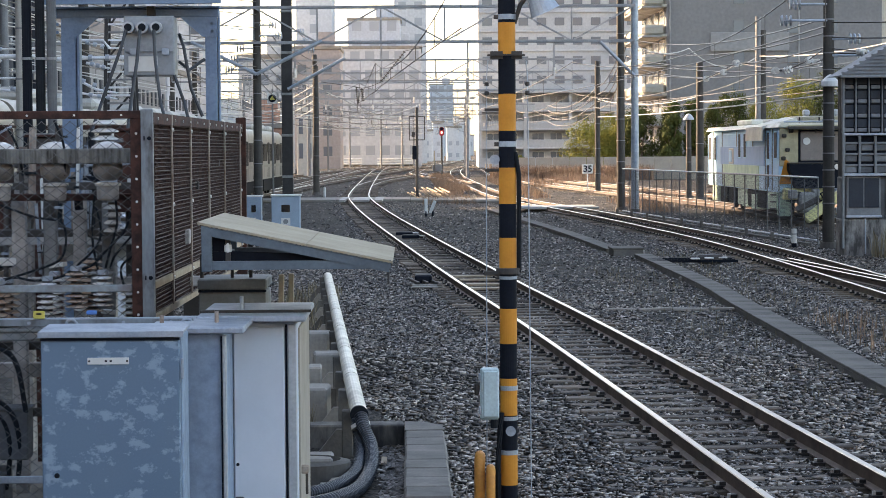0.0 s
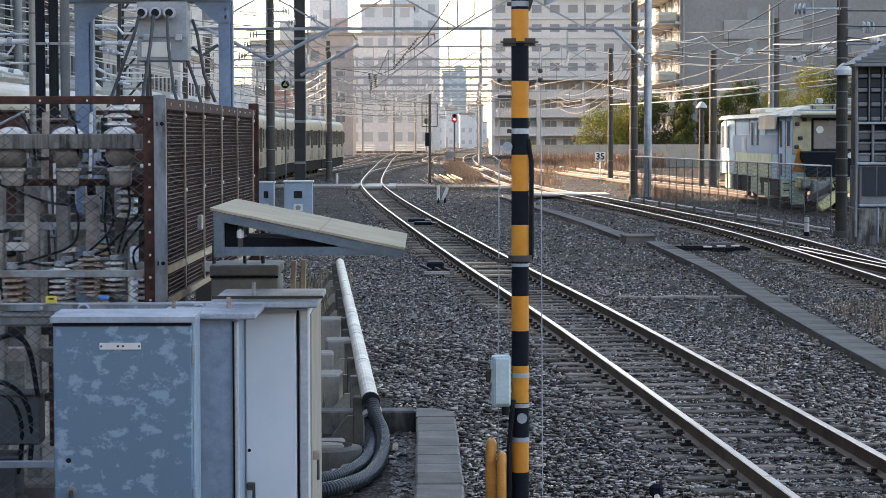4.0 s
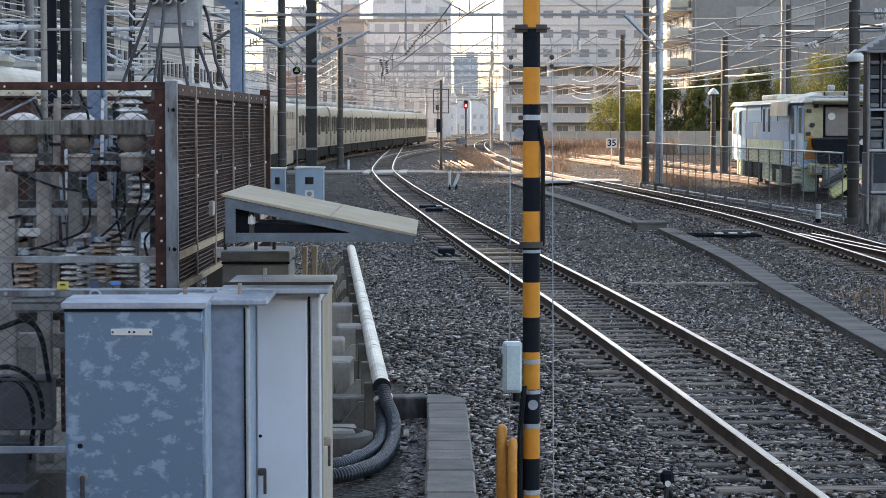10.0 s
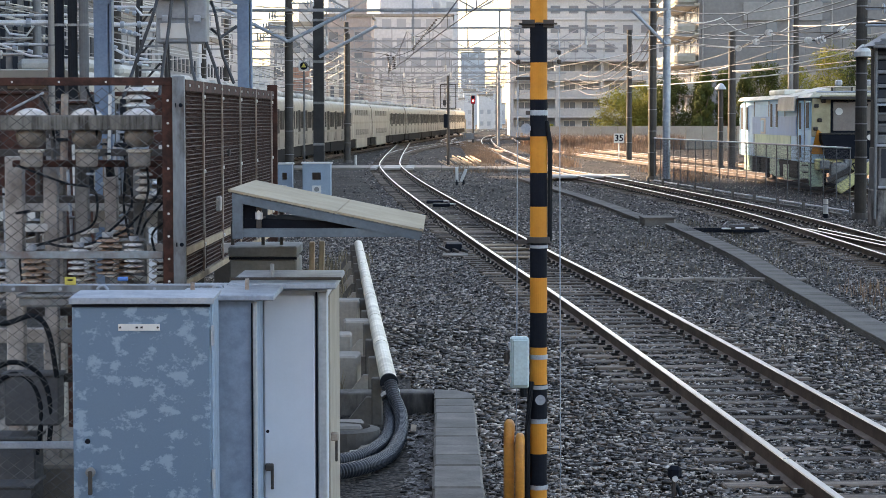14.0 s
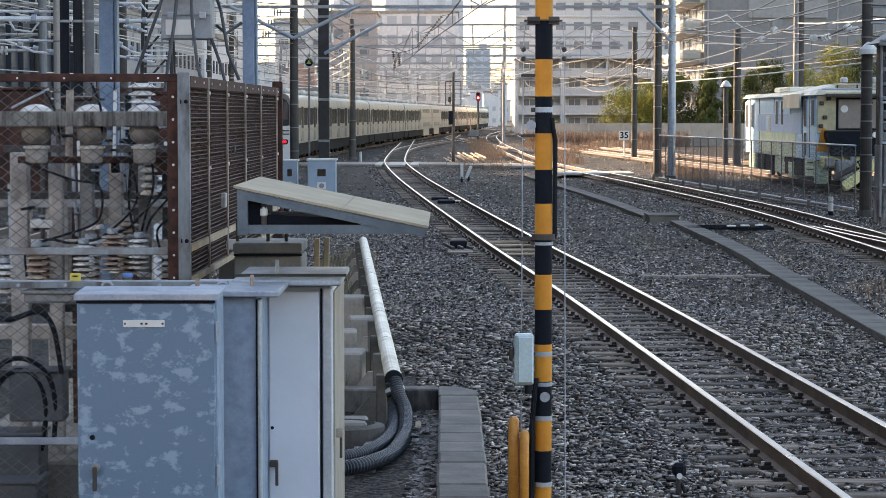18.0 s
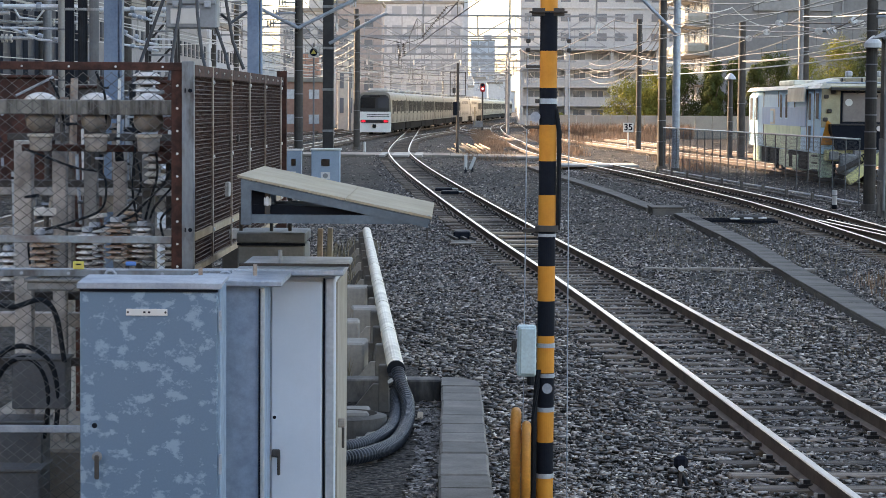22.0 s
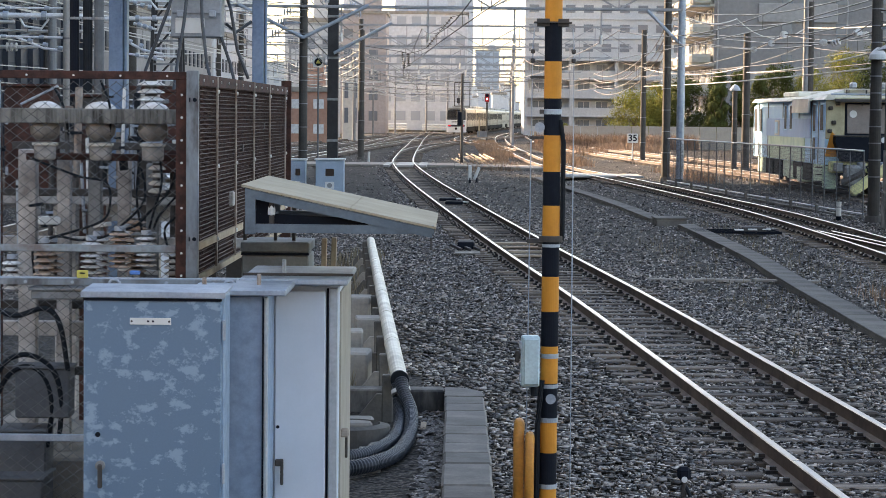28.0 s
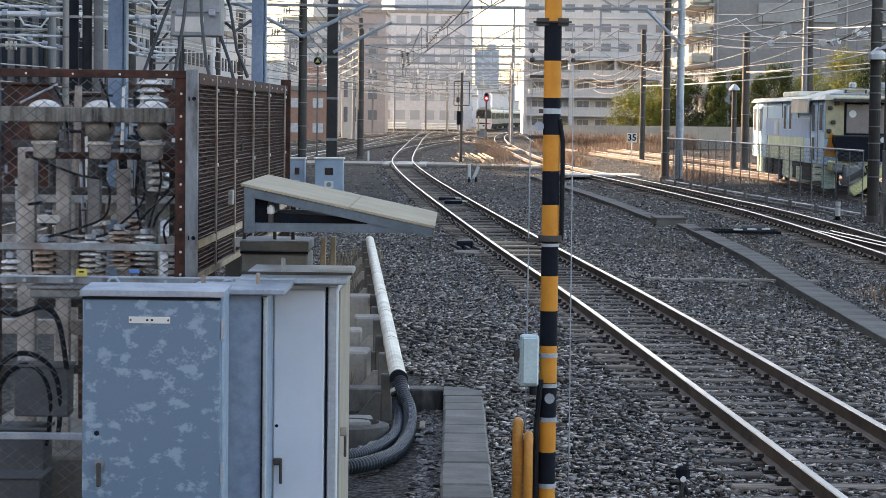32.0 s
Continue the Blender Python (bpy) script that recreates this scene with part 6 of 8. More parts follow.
gantry(97, -17.5, 9.65, 7.15, 8.65, 2.7, (-17.5,))
gantry(153, -16.0, 11.9, 7.2, 8.6, 2.6, (-16.0, -6.4))
gantry(178, -15.5, 12.2, 7.2, 8.6, 2.6, (-15.5,))
gantry(232, -13.6, 12.8, 7.1, 8.5, 2.6, (-13.6,))
gantry(290, -10.5, 14.0, 7.0, 8.4, 2.6, (-10.5,))
gantry(205, -15.0, 6.0, 7.2, 8.6, 2.6, (-15.0, 5.2))
gantry(262, -12.0, 7.5, 7.0, 8.4, 2.6, (-12.0, 6.5))
gantry(320, -8.5, 8.5, 7.0, 8.4, 2.6, (-8.5, 7.8))
gantry(400, -4.0, 10.5, 7.0, 8.4, 2.6, (-4.0, 9.7))

br = thing("gantry_brace", (-6.52, 96.6, 5.8), "grey diagonal tube brace of the gantry", "brace")
part("tube", C((0, 0, 0), (2.8, 0, 1.4), 0.08, seg=10), "galv", br)
part("tube", C((0, 0, 0), (-2.8, 0, 1.4), 0.08, seg=10), "galv", br)
br = thing("gantry_brace", (-5.9, 109.6, 5.5), "grey diagonal tube brace of the gantry", "brace")
part("tube", C((0, 0, 0), (2.8, 0, 1.5), 0.08, seg=10), "galv", br)
br = thing("gantry_brace", (9.65, 96.7, 5.3), "blue-grey steel knee brace of the gantry", "brace")
part("tube", C((0, 0, 0.3), (-1.5, 0, 1.8), 0.07, seg=10), "galv", br)


def catenary(line, s0, s1, span, group):
    """Contact wire, sagging messenger wire and droppers over a track."""
    p0, _ = along(line, s0)
    t = thing("overhead_wire", (p0.x, p0.y, 0), "sagging overhead line with droppers above the track", "overhead wire", group)
    con, mes, dro = [], [], bmesh.new()
    s = s0
    k = 0
    while s <= s1:
        p, d = along(line, s)
        u = ((s - s0) % span) / span
        stag = 0.2 * (1 if int((s - s0) / span) % 2 else -1) * (1 - 2 * u)
        q = Vector((p.x + stag - p0.x, p.y - p0.y, 5.05))
        m = q.copy()
        m.z = 5.35 + 0.9 * (2 * u - 1) ** 2
        con.append(q)
        mes.append(m)
        if k % 2 == 0:
            bar(dro, q, m, 0.018)
        s += span / 12
        k += 1
    part("contact_wire", tube(bmesh.new(), con, 0.016, 5), "wire", t)
    part("messenger_wire", tube(bmesh.new(), mes, 0.016, 5), "wire", t)
    tagged(part("dropper", dro, "wire", t), kind="stuff")


for ln, a, b in ((LINE_1, 57, 370, ), (LINE_2, 57, 365), (LINE_3, 370, 720), (LINE_4, 57, 360), (LINE_5, 10, 250), (LINE_6, 5, 160)):
    catenary(ln, a, b, 50, "overhead wires")


def feeder(a, b, sag, r, n=16, label="slack feeder wire between poles", m="wire"):
    a, b = Vector(a), Vector(b)
    t = thing("feeder_wire", a, label, "wire", "feeder wires")
    pts = [(b - a) * (k / n) + Vector((0, 0, -4 * sag * (k / n) * (1 - k / n))) for k in range(n + 1)]
    part("wire", tube(bmesh.new(), pts, r, 5), m, t)


rnd = random.Random(11)
for k in range(9):
    z = 5.6 + 0.55 * k
    feeder((-16 + rnd.uniform(-1, 1), 60, z + 1), (-6.5, 97, z), 0.6, 0.02)
    feeder((-6.5, 97, z), (-5.9, 141, z - 0.8), 0.5, 0.02)
for k in range(4):
    feeder((11.5, 62, 4.9 + 0.4 * k), (9.6, 100, 6.2 + 0.4 * k), 0.5, 0.02)
    feeder((11.5, 62, 4.7 + 0.42 * k), (24, 45, 5.5 + 0.42 * k), 0.5, 0.02)
    feeder((9.6, 100, 6.2 + 0.45 * k), (11.7, 141, 5.0 + 0.45 * k), 0.5, 0.022)
    feeder((11.7, 141, 5.0 + 0.45 * k), (12.5, 205, 5.0 + 0.5 * k), 0.7, 0.03)
    feeder((-5.85, 141, 5.2 + 0.5 * k), (-15, 205, 5.6 + 0.5 * k), 0.8, 0.026, m="wire_lit")
    feeder((-14.5, 153, 5.2 + 0.6 * k), (5.6, 222, 5.0 + 0.3 * k), 0.8, 0.026)
for p, q, sag in (((11.7, 141, 4.5), (12.1, 62, 4.05), 0.12), ((15.4, 120, 5.0), (11.4, 62, 4.4), 0.15), ((11.7, 141, 5.6), (15.4, 120, 5.3), 0.4), ((9.42, 101, 7.6), (13.1, 106, 7.2), 0.5), ((13.1, 106, 7.2), (16.65, 108, 6.9), 0.7), ((16.65, 108, 6.9), (24, 90, 8.2), 0.6)):
    feeder(p, q, sag, 0.026, m="wire_lit", label="sagging wire over the yard, coloured as sunlit")
for k in range(14):
    y = rnd.uniform(150, 330)
    feeder((rnd.uniform(-15, -8), y, rnd.uniform(5, 9)), (rnd.uniform(-2, 6), y + rnd.uniform(20, 60), rnd.uniform(5, 8)), rnd.uniform(0.3, 1.2), 0.026, m="wire_lit")


def far_posts():
    for x, y, h in ((-10.35, 232, 9), (-1.2, 352, 9), (0.6, 372, 9), (-4.4, 345, 9)):
        pole((x, y), h, 0.16, "pole_grey", "far grey gantry post", 0)


far_posts()


def signals():
    s = thing("railway_signal", (3.15, 225, GZ), "slim railway signal showing a red light", "signal")
    part("mast", C((0, 0, 0), (0, 0, 4.9), 0.09), "dark_steel", s)
    part("backplate", B((0, -0.12, 4.55), (0.46, 0.08, 0.85), 0.1), "red_paint", s, "dark red backplate")
    part("lamp", C((0, -0.17, 4.45), (0, -0.24, 4.45), 0.11, seg=16), "lamp_red", s, "glowing red lamp")
    part("hood", C((0, -0.17, 4.8), (0, -0.3, 4.8), 0.15, seg=14), "black", s)
    part("sign", B((-0.45, -0.1, 0.95), (1.0, 0.05, 0.6), 0.02), "pole_grey", s)
    part("marker", B((-0.75, -0.1, 1.7), (0.14, 0.05, 1.9), 0.02), "cream", s)
    p = thing("relay_post", (0.38, 125, GZ), "dark trackside post with small boxes and an open frame", "post")
    part("post", C((0, 0, 0), (0, 0, 5.1), 0.085, 0.07), "dark_steel", p)
    part("box", B((-0.14, -0.08, 2.6), (0.24, 0.2, 0.75), 0.03), "black", p)
    part("box", B((-0.2, -0.05, 3.6), (0.18, 0.18, 0.3), 0.03), "dark_steel", p)
    for x in (-0.42, 0.42):
        part("frame_bar", B((x, 0, 3.95), (0.05, 0.05, 1.3)), "dark_steel", p)
    for z in (3.3, 4.6):
        part("frame_bar", B((0, 0, z), (0.86, 0.05, 0.05)), "dark_steel", p)
    for x, y, h, tilt in ((0.64, 94, 0.62, 0), (0.92, 94, 0.56, 22)):
        m = thing("marker_post", (x, y, GZ), "short white trackside marker post", "marker", "white marker posts")
        part("board", B((0, 0, h / 2 + 0.1), (0.13, 0.08, h), 0.02, (0, tilt, 0)), "white_paint", m)
        part("foot", C((0, 0, -0.02), (0, 0, 0.2), 0.05), "black", m)
    m = thing("marker_post", (10.65, 62.6, GZ), "small white cylindrical marker beside the fence", "marker", "white marker posts")
    part("board", C((0, 0, 0.1), (0, 0, 0.5), 0.07, seg=14), "white_paint", m)
    part("band", C((0, 0, 0.34), (0, 0, 0.37), 0.072, seg=14), "grey_old", m)
    part("foot", C((0, 0, -0.02), (0, 0, 0.1), 0.075), "black", m)
    for x, y in ((-5.05, 133),):
        m = thing("marker_post", (x, y, GZ), "short white trackside marker post", "marker", "white marker posts")
        part("board", C((0, 0, 0.0), (0, 0, 0.6), 0.07, seg=12), "white_paint", m)
    n = thing("speed_sign", (11.3, 144, GZ), "white speed sign with the black number 35", "sign")
    part("post", C((0, 0, 0), (0, 0, 1.4), 0.04), "white_paint", n)
    part("board", B((0, -0.06, 1.45), (0.66, 0.04, 0.60), 0.02), "white_paint", n, "white board")
    cu = bpy.data.curves.new("number", "FONT")
    cu.body = "35"
    cu.size, cu.align_x, cu.align_y, cu.extrude, cu.offset = 0.58, "CENTER", "CENTER", 0.004, 0.012
    ob = new("number", cu)
    me = bpy.data.meshes.new_from_object(ob.evaluated_get(bpy.context.evaluated_depsgraph_get()))
    bpy.data.objects.remove(ob)
    nu = link("number", me, n, M["black"], "black number 35")
    nu.matrix_local = pose(0, -0.09, 1.45, 90, 0, 0)
    w = thing("warning_sign", (-6.67, 110, 5.08), "square pale sign with a black and yellow round mark", "sign")
    part("board", B((0, 0, 0), (0.7, 0.04, 0.7), 0.02), "white_paint", w)
    part("disc", C((0, -0.03, 0), (0, -0.05, 0), 0.26, seg=18), "black", w)
    part("triangle", prism(bmesh.new(), [(-0.17, -0.1), (0.17, -0.1), (0, 0.18)], -0.07, -0.06), "tag_yellow", w)
    part("post", C((0, 0.1, -7.3), (0, 0.1, 0.6), 0.06), "pole_grey", w)
    w.scale = (0.733, 0.733, 0.733)


signals()


def location_case(x, y, w, h, d, label):
    c = thing("location_case", (x, y, GZ), label, "cabinet", "blue trackside cases")
    part("body", B((0, d / 2, h / 2), (w, d, h), 0.02), "case_blue", c)
    part("lid", B((0, d / 2, h + 0.02), (w + 0.08, d + 0.08, 0.06), 0.01), "white_paint", c)
    part("window", B((0.0, -0.01, h * 0.62), (w * 0.3, 0.03, h * 0.22), 0.005), "glass_dark", c)
    n = part("notice", B((0.0, -0.01, h * 0.22), (w * 0.32, 0.02, h * 0.22), 0.003), "white_paint", c)
    part("mark", C((0, -0.02, h * 0.22), (0, -0.028, h * 0.22), w * 0.09, seg=12), "grey_old", n)


location_case(-4.42, 80, 1.0, 1.16, 0.7, "blue-grey steel equipment case with a small window")
location_case(-5.62, 81, 0.55, 1.12, 0.6, "narrow blue-grey steel equipment case")


def bracket_arms():
    """Insulated pipe brackets of the overhead line beyond the portal."""
    for x, y, z, w in ((-13.0, 60, 4.9, 2.2), (-13.2, 60, 5.6, 3.0), (-12.4, 62, 4.3, 1.6), (-13.5, 75, 5.2, 2.8), (-13.5, 75, 6.2, 2.8)):
        t = thing("bracket_arm", (x, y, z), "pale insulated pipe bracket of the overhead line", "bracket", "line brackets")
        part("pipe", C((-w, 0, 0), (w * 0.6, 0, 0), 0.05, seg=10), "wire_lit", t)
        part("brace", C((-w, 0, -0.5), (0, 0, 0), 0.035, seg=8), "wire_lit", t)
        for k in range(3):
            part("shed", C((0.1 + 0.12 * k, 0, 0), (0.15 + 0.12 * k, 0, 0), 0.12, seg=12), "porcelain", t)
    for pts, rad in (([(-14.0, 5.09), (-9.9, 5.08)], 0.07), ([(-14.0, 5.28), (-9.8, 5.28)], 0.03), ([(-14.0, 4.55), (-10.0, 4.50)], 0.03), ([(-11.7, 4.52), (-10.94, 4.22), (-10.1, 4.12)], 0.035),
                     ([(-8.77, 5.52), (-8.15, 5.51), (-7.98, 5.29)], 0.035), ([(-9.4, 5.03), (-7.6, 5.06)], 0.05), ([(-8.61, 4.92), (-8.0, 4.76)], 0.035), ([(-9.0, 4.55), (-8.35, 4.21), (-7.8, 4.1)], 0.035), ([(-8.74, 4.11), (-7.8, 3.95)], 0.03), ([(-11.6, 5.05), (-11.45, 4.8), (-11.0, 4.74), (-10.8, 5.0)], 0.03)):
        far = pts[0][0] > -9.5
        if far:
            pts = [(x * 0.954, 2.55 + (z - 2.55) * 0.954) for x, z in pts]
        else:
            pts = [(x * 0.75, 2.55 + (z - 2.55) * 0.75) for x, z in pts]
            rad *= 0.75
        y = 57.72 if far else 45.1
        o = Vector((pts[0][0], y, pts[0][1]))
        t = thing("bracket_arm", o, "pale insulated pipe bracket of the overhead line", "bracket", "line brackets")
        line = [Vector((x, y, z)) - o for x, z in pts]
        part("pipe", tube(bmesh.new(), line, rad, 8), "pipe_white", t)
        d = line[-1] - line[0]
        for k in range(1, 4):
            q = d * (k / 4)
            part("clamp", C(q - d.normalized() * 0.05, q + d.normalized() * 0.05, rad * 1.7, seg=10), "galv", t)
    for x, y in ((-16.3, 75), (-11.46, 80)):
        pole((x, y), 11.0, 0.2, "pole_conc", "dark catenary pole beyond the cage", 5)


bracket_arms()


def strain_insulators():
    """Dark strings of disc insulators hung in the wires over the main line."""
    for a, b, k in (((-0.28, 9.07), (-1.94, 7.01), 12), ((-3.54, 6.73), (-3.38, 5.61), 8), ((-3.17, 6.62), (-3.08, 5.77), 7)):
        o, e = Vector((a[0], 150, a[1])), Vector((b[0], 150, b[1]))
        t = thing("strain_insulator", o, "dark string of disc insulators in the overhead wires", "insulator", "strain insulators")
        d = (e - o) / k
        part("rod", C((0, 0, 0), e - o, 0.025, seg=6), "dark_steel", t)
        for q in range(k):
            part("disc", C(d * (q + 0.3), d * (q + 0.3) + d.normalized() * 0.06, 0.13, 0.08, 10), "dark_steel", t)
    t = thing("feeder_wire", (-0.28, 150, 9.07), "dark stay wire holding a string of insulators", "wire", "feeder wires")
    part("wire", tube(bmesh.new(), [(0, 0, 0), (2.0, 1.5, 0.5), (4.2, 3, 1.4)], 0.02, 5), "dark_steel", t)
    t = thing("feeder_wire", (-1.94, 150, 7.01), "dark stay wire holding a string of insulators", "wire", "feeder wires")
    part("wire", tube(bmesh.new(), [(0, 0, 0), (-0.6, 0, -0.25), (-1.23, 0, -0.38), (-1.6, 0, -0.28), (-4.0, 1.5, 0.1), (-4.46, 3, 0.2)], 0.02, 5), "dark_steel", t)


strain_insulators()
for pts in ([(-7.0, 3.9), (-6.0, 3.45), (-4.9, 3.2), (-3.6, 3.35), (-2.6, 3.95)], [(-4.6, 4.1), (-3.4, 3.55), (-2.4, 3.4), (-0.9, 3.85), (0.6, 4.5)], [(-8.6, 4.7), (-7.2, 4.0), (-5.6, 3.85), (-3.9, 4.4), (-2.2, 5.2)], [(-5.2, 5.6), (-3.8, 4.9), (-2.0, 4.75), (0.0, 5.3), (1.6, 6.1)], [(1.2, 5.0), (2.4, 4.5), (3.6, 4.4), (5.2, 4.8), (6.8, 5.4)], [(0.8, 4.2), (2.0, 3.8), (3.4, 3.85), (4.8, 4.3)]):
    o = Vector((pts[0][0], 205, pts[0][1] + 0.9))
    t = thing("feeder_wire", o, "sagging wire coloured bright for the low sun", "wire", "feeder wires")
    part("wire", tube(bmesh.new(), [Vector((x, 205, z + 0.9)) - o for x, z in pts], 0.04, 5), "wire_lit", t)
pole((-7.65, 45), 11.0, 0.16, "board_pale", "pale ribbed concrete catenary pole", 9)
pole((-11.4, 64), 11.0, 0.13, "pole_grey", "slim grey catenary pole beyond the cage", 3)
def insulated_wire(pts, at, label):
    """A slack wire with ribbed insulators strung on it."""
    t = thing("feeder_wire", pts[0], label, "wire", "feeder wires")
    o = Vector(pts[0])
    part("wire", tube(bmesh.new(), [Vector(p) - o for p in pts], 0.018, 5), "wire", t)
    for i in at:
        p, u = Vector(pts[i]) - o, (Vector(pts[i + 1]) - Vector(pts[i - 1])).normalized()
        bm = bmesh.new()
        for j in range(3):
            cyl(bm, p + u * (0.1 * j - 0.12), p + u * (0.1 * j - 0.07), 0.1, 0.08, 12)
        part("insulator", bm, "porcelain", t, "pale ribbed insulator")


insulated_wire([(11.5, 62.2, 5.3), (11.39, 64.5, 5.02), (10.86, 64.9, 4.76), (10.55, 65.2, 4.75), (9.73, 70, 4.88), (9.6, 100, 6.2)], (1, 2, 3, 4), "slack wire with pale insulators beside the lamp pole")
insulated_wire([(11.5, 62, 5.25), (12.2, 61, 5.1), (12.6, 60.5, 4.95), (24, 45, 5.5)], (1, 2), "slack wire with pale insulators beside the lamp pole")
insulated_wire([(11.5, 62.2, 5.0), (11.61, 64.5, 4.96), (10.1, 70, 5.16), (9.7, 74, 4.8), (9.5, 100, 5.8)], (1, 2, 3), "slack wire with pale insulators beside the lamp pole")
for x, y in ((7.1, 200), (6.85, 203)):
    t = thing("lever_post", (x, y, GZ), "short dark trackside post with a yellowish head", "post", "posts by the points")
    part("post", C((0, 0, 0), (0, 0, 1.1), 0.07, seg=8), "dark_steel", t)
    part("head", B((0, 0, 1.25), (0.22, 0.15, 0.4), 0.03), "wood_old", t)
rnd = random.Random(31)
for k in range(16):
    z = rnd.uniform(3.6, 8.0)
    a_ = (rnd.uniform(-17, -12), rnd.uniform(45, 62), z)
    b_ = (rnd.uniform(-9, -6), rnd.uniform(90, 130), z + rnd.uniform(-0.8, 1.2))
    a2, b2 = Vector(a_), Vector(b_)
    t = thing("feeder_wire", a2, "bright slack wire beyond the cage", "wire", "feeder wires")
    sg = rnd.uniform(0.2, 0.9)
    part("wire", tube(bmesh.new(), [(b2 - a2) * (q / 14) + Vector((0, 0, -4 * sg * (q / 14) * (1 - q / 14))) for q in range(15)], 0.018, 5), "wire_lit", t)

track_bits()
# ---- yard: fence, maintenance machine, hut, grass, trees ----
def yard_fence():
    a, b = Vector((9.0, 95.6, GZ)), Vector((11.5, 63.6, GZ))
    d = (b - a)
    L = d.length
    rz = math.degrees(math.atan2(d.y, d.x))
    t = thing("mesh_fence", a, "galvanised mesh fence on slim posts along the siding", "fence", rz=rz)
    H = 1.9
    n = 21
    for k in range(n + 1):
        part("post", C((L * k / n, 0, -0.05), (L * k / n, 0, H), 0.018, seg=8), "fence_mesh", t)
    part("top_rail", C((0, 0, H), (L, 0, H), 0.028, seg=8), "galv", t)
    part("bottom_rail", C((0, 0, 0.12), (L, 0, 0.12), 0.03, seg=8), "galv", t)
    part("kerb", B((L / 2, -0.25, 0.02), (L, 0.12, 0.08), 0.01), "concrete_dark", t)
    part("mesh", lattice(bmesh.new(), 0.02, L - 0.02, 0.14, H - 0.02, 0.13, 0.13, 0.003, lambda u, v, q: (u, q, v)), "fence_mesh", t, "wire mesh")
    for k in range(9):
        part("stub", B((1.5 + 3.4 * k, -0.5, 0.14), (0.09, 0.09, 0.24), 0.01), "concrete_dark", t)


yard_fence()


def machine():
    """Track maintenance machine: blue side, yellow working end."""
    t = thing("track_machine", (14.45, 79.5, 0), "parked track maintenance machine, pale blue with yellow end", "rail vehicle")
    part("body", prism(bmesh.new(), [(-1.46, 0.95), (1.46, 0.95), (1.46, 3.05), (1.25, 3.28), (-1.25, 3.28), (-1.46, 3.05)], 0.0, 19.0), "machine_blue", t, "pale blue body")
    part("lower_panel", B((-1.475, 9.3, 1.42), (0.03, 9.6, 0.9), 0.01), "machine_green", t, "pale green lower panel")
    part("side_panel", B((-1.475, 9.0, 2.22), (0.03, 11.6, 0.72), 0.01), "machine_panel", t, "darker blue side panel")
    for y, w, z, h in ((18.0, 0.7, 2.5, 0.95), (16.4, 0.6, 2.5, 0.95), (9.3, 0.5, 2.62, 0.9), (7.9, 0.5, 2.62, 0.9), (2.2, 0.5, 2.6, 0.95), (2.2, 0.5, 1.5, 0.8), (0.55, 0.6, 2.62, 0.9)):
        f = part("window", B((-1.482, y, z), (0.03, w + 0.14, h + 0.1), 0.01), "machine_blue", t)
        part("pane", B((-1.497, y, z), (0.02, w, h), 0.01), "window_dull", f)
    f = part("window", B((-1.49, 11.6, 2.2), (0.03, 1.3, 0.62), 0.01), "white_paint", t)
    part("pane", B((-1.507, 11.75, 2.2), (0.02, 0.75, 0.46), 0.01), "machine_blue", f)
    for y in (1.4, 3.0, 6.0, 10.2, 14.4, 17.2):
        part("seam", B((-1.468, y, 2.1), (0.03, 0.06, 2.2)), "grey_old", t)
    part("roof", prism(bmesh.new(), [(-1.55, 3.24), (1.55, 3.24), (1.4, 3.40), (-1.4, 3.40)], -0.15, 19.1), "roof_white", t, "weathered white roof")
    part("awning", prism(bmesh.new(), [(-1.67, 2.78), (-1.62, 2.78), (-1.59, 3.22), (-0.1, 3.60), (-0.15, 3.68), (-1.65, 3.30)], 2.6, 6.6), "roof_white", t, "cream roof flap hanging over the side")
    part("awning_fold", prism(bmesh.new(), [(-0.15, 3.60), (1.1, 3.50), (1.1, 3.56), (-0.12, 3.68)], 2.6, 6.6), "roof_white", t)
    for x, y in ((0.3, 0.5), (0.65, 0.4), (-0.4, 0.6)):
        part("roof_pod", B((x, y, 3.76), (0.22, 0.4, 0.22), 0.05), "grey_paint", t)
    part("grab_rail", C((-1.3, -0.1, 3.44), (1.3, -0.1, 3.44), 0.03, seg=8), "galv", t)
    part("wiper", bar(bmesh.new(), (0.2, -0.12, 2.2), (0.5, -0.12, 3.0), 0.03), "black", t)
    for y, s in ((13.5, (1.8, 4.0, 0.22)), (9.0, (1.4, 1.6, 0.16)), (0.8, (1.6, 1.0, 0.16))):
        part("roof_box", B((0.2, y, 3.56), s, 0.05), "roof_white", t)
    for x in (0.5, 0.75, 1.0):
        part("exhaust", C((x, 0.9, 3.38), (x, 0.9, 3.86), 0.07), "rust_light", t)
    # end towards the platform
    part("cab_front", B((0.0, -0.04, 2.55), (2.9, 0.06, 1.36), 0.02), "machine_cream", t)
    part("windscreen_frame", B((0.32, -0.075, 2.56), (2.22, 0.03, 1.18), 0.02), "black", t, "dark rubber windscreen frame")
    part("windscreen", B((0.32, -0.095, 2.58), (2.06, 0.03, 1.02), 0.02), "window_dusty", t, "dusty windscreen")
    for x, z in ((-1.30, 2.95), (-1.18, 2.45), (-1.32, 2.15), (-1.05, 3.12)):
        part("lamp_bracket", B((x, -0.14, z), (0.16, 0.16, 0.14), 0.03), "dark_steel", t)
    part("visor", B((0.1, -0.28, 3.26), (2.6, 0.5, 0.07), 0.02, (-8, 0, 0)), "machine_cream", t, "cream sun visor")
    part("visor_edge", B((0.1, -0.53, 3.22), (2.64, 0.05, 0.10), 0.01), "dark_steel", t)
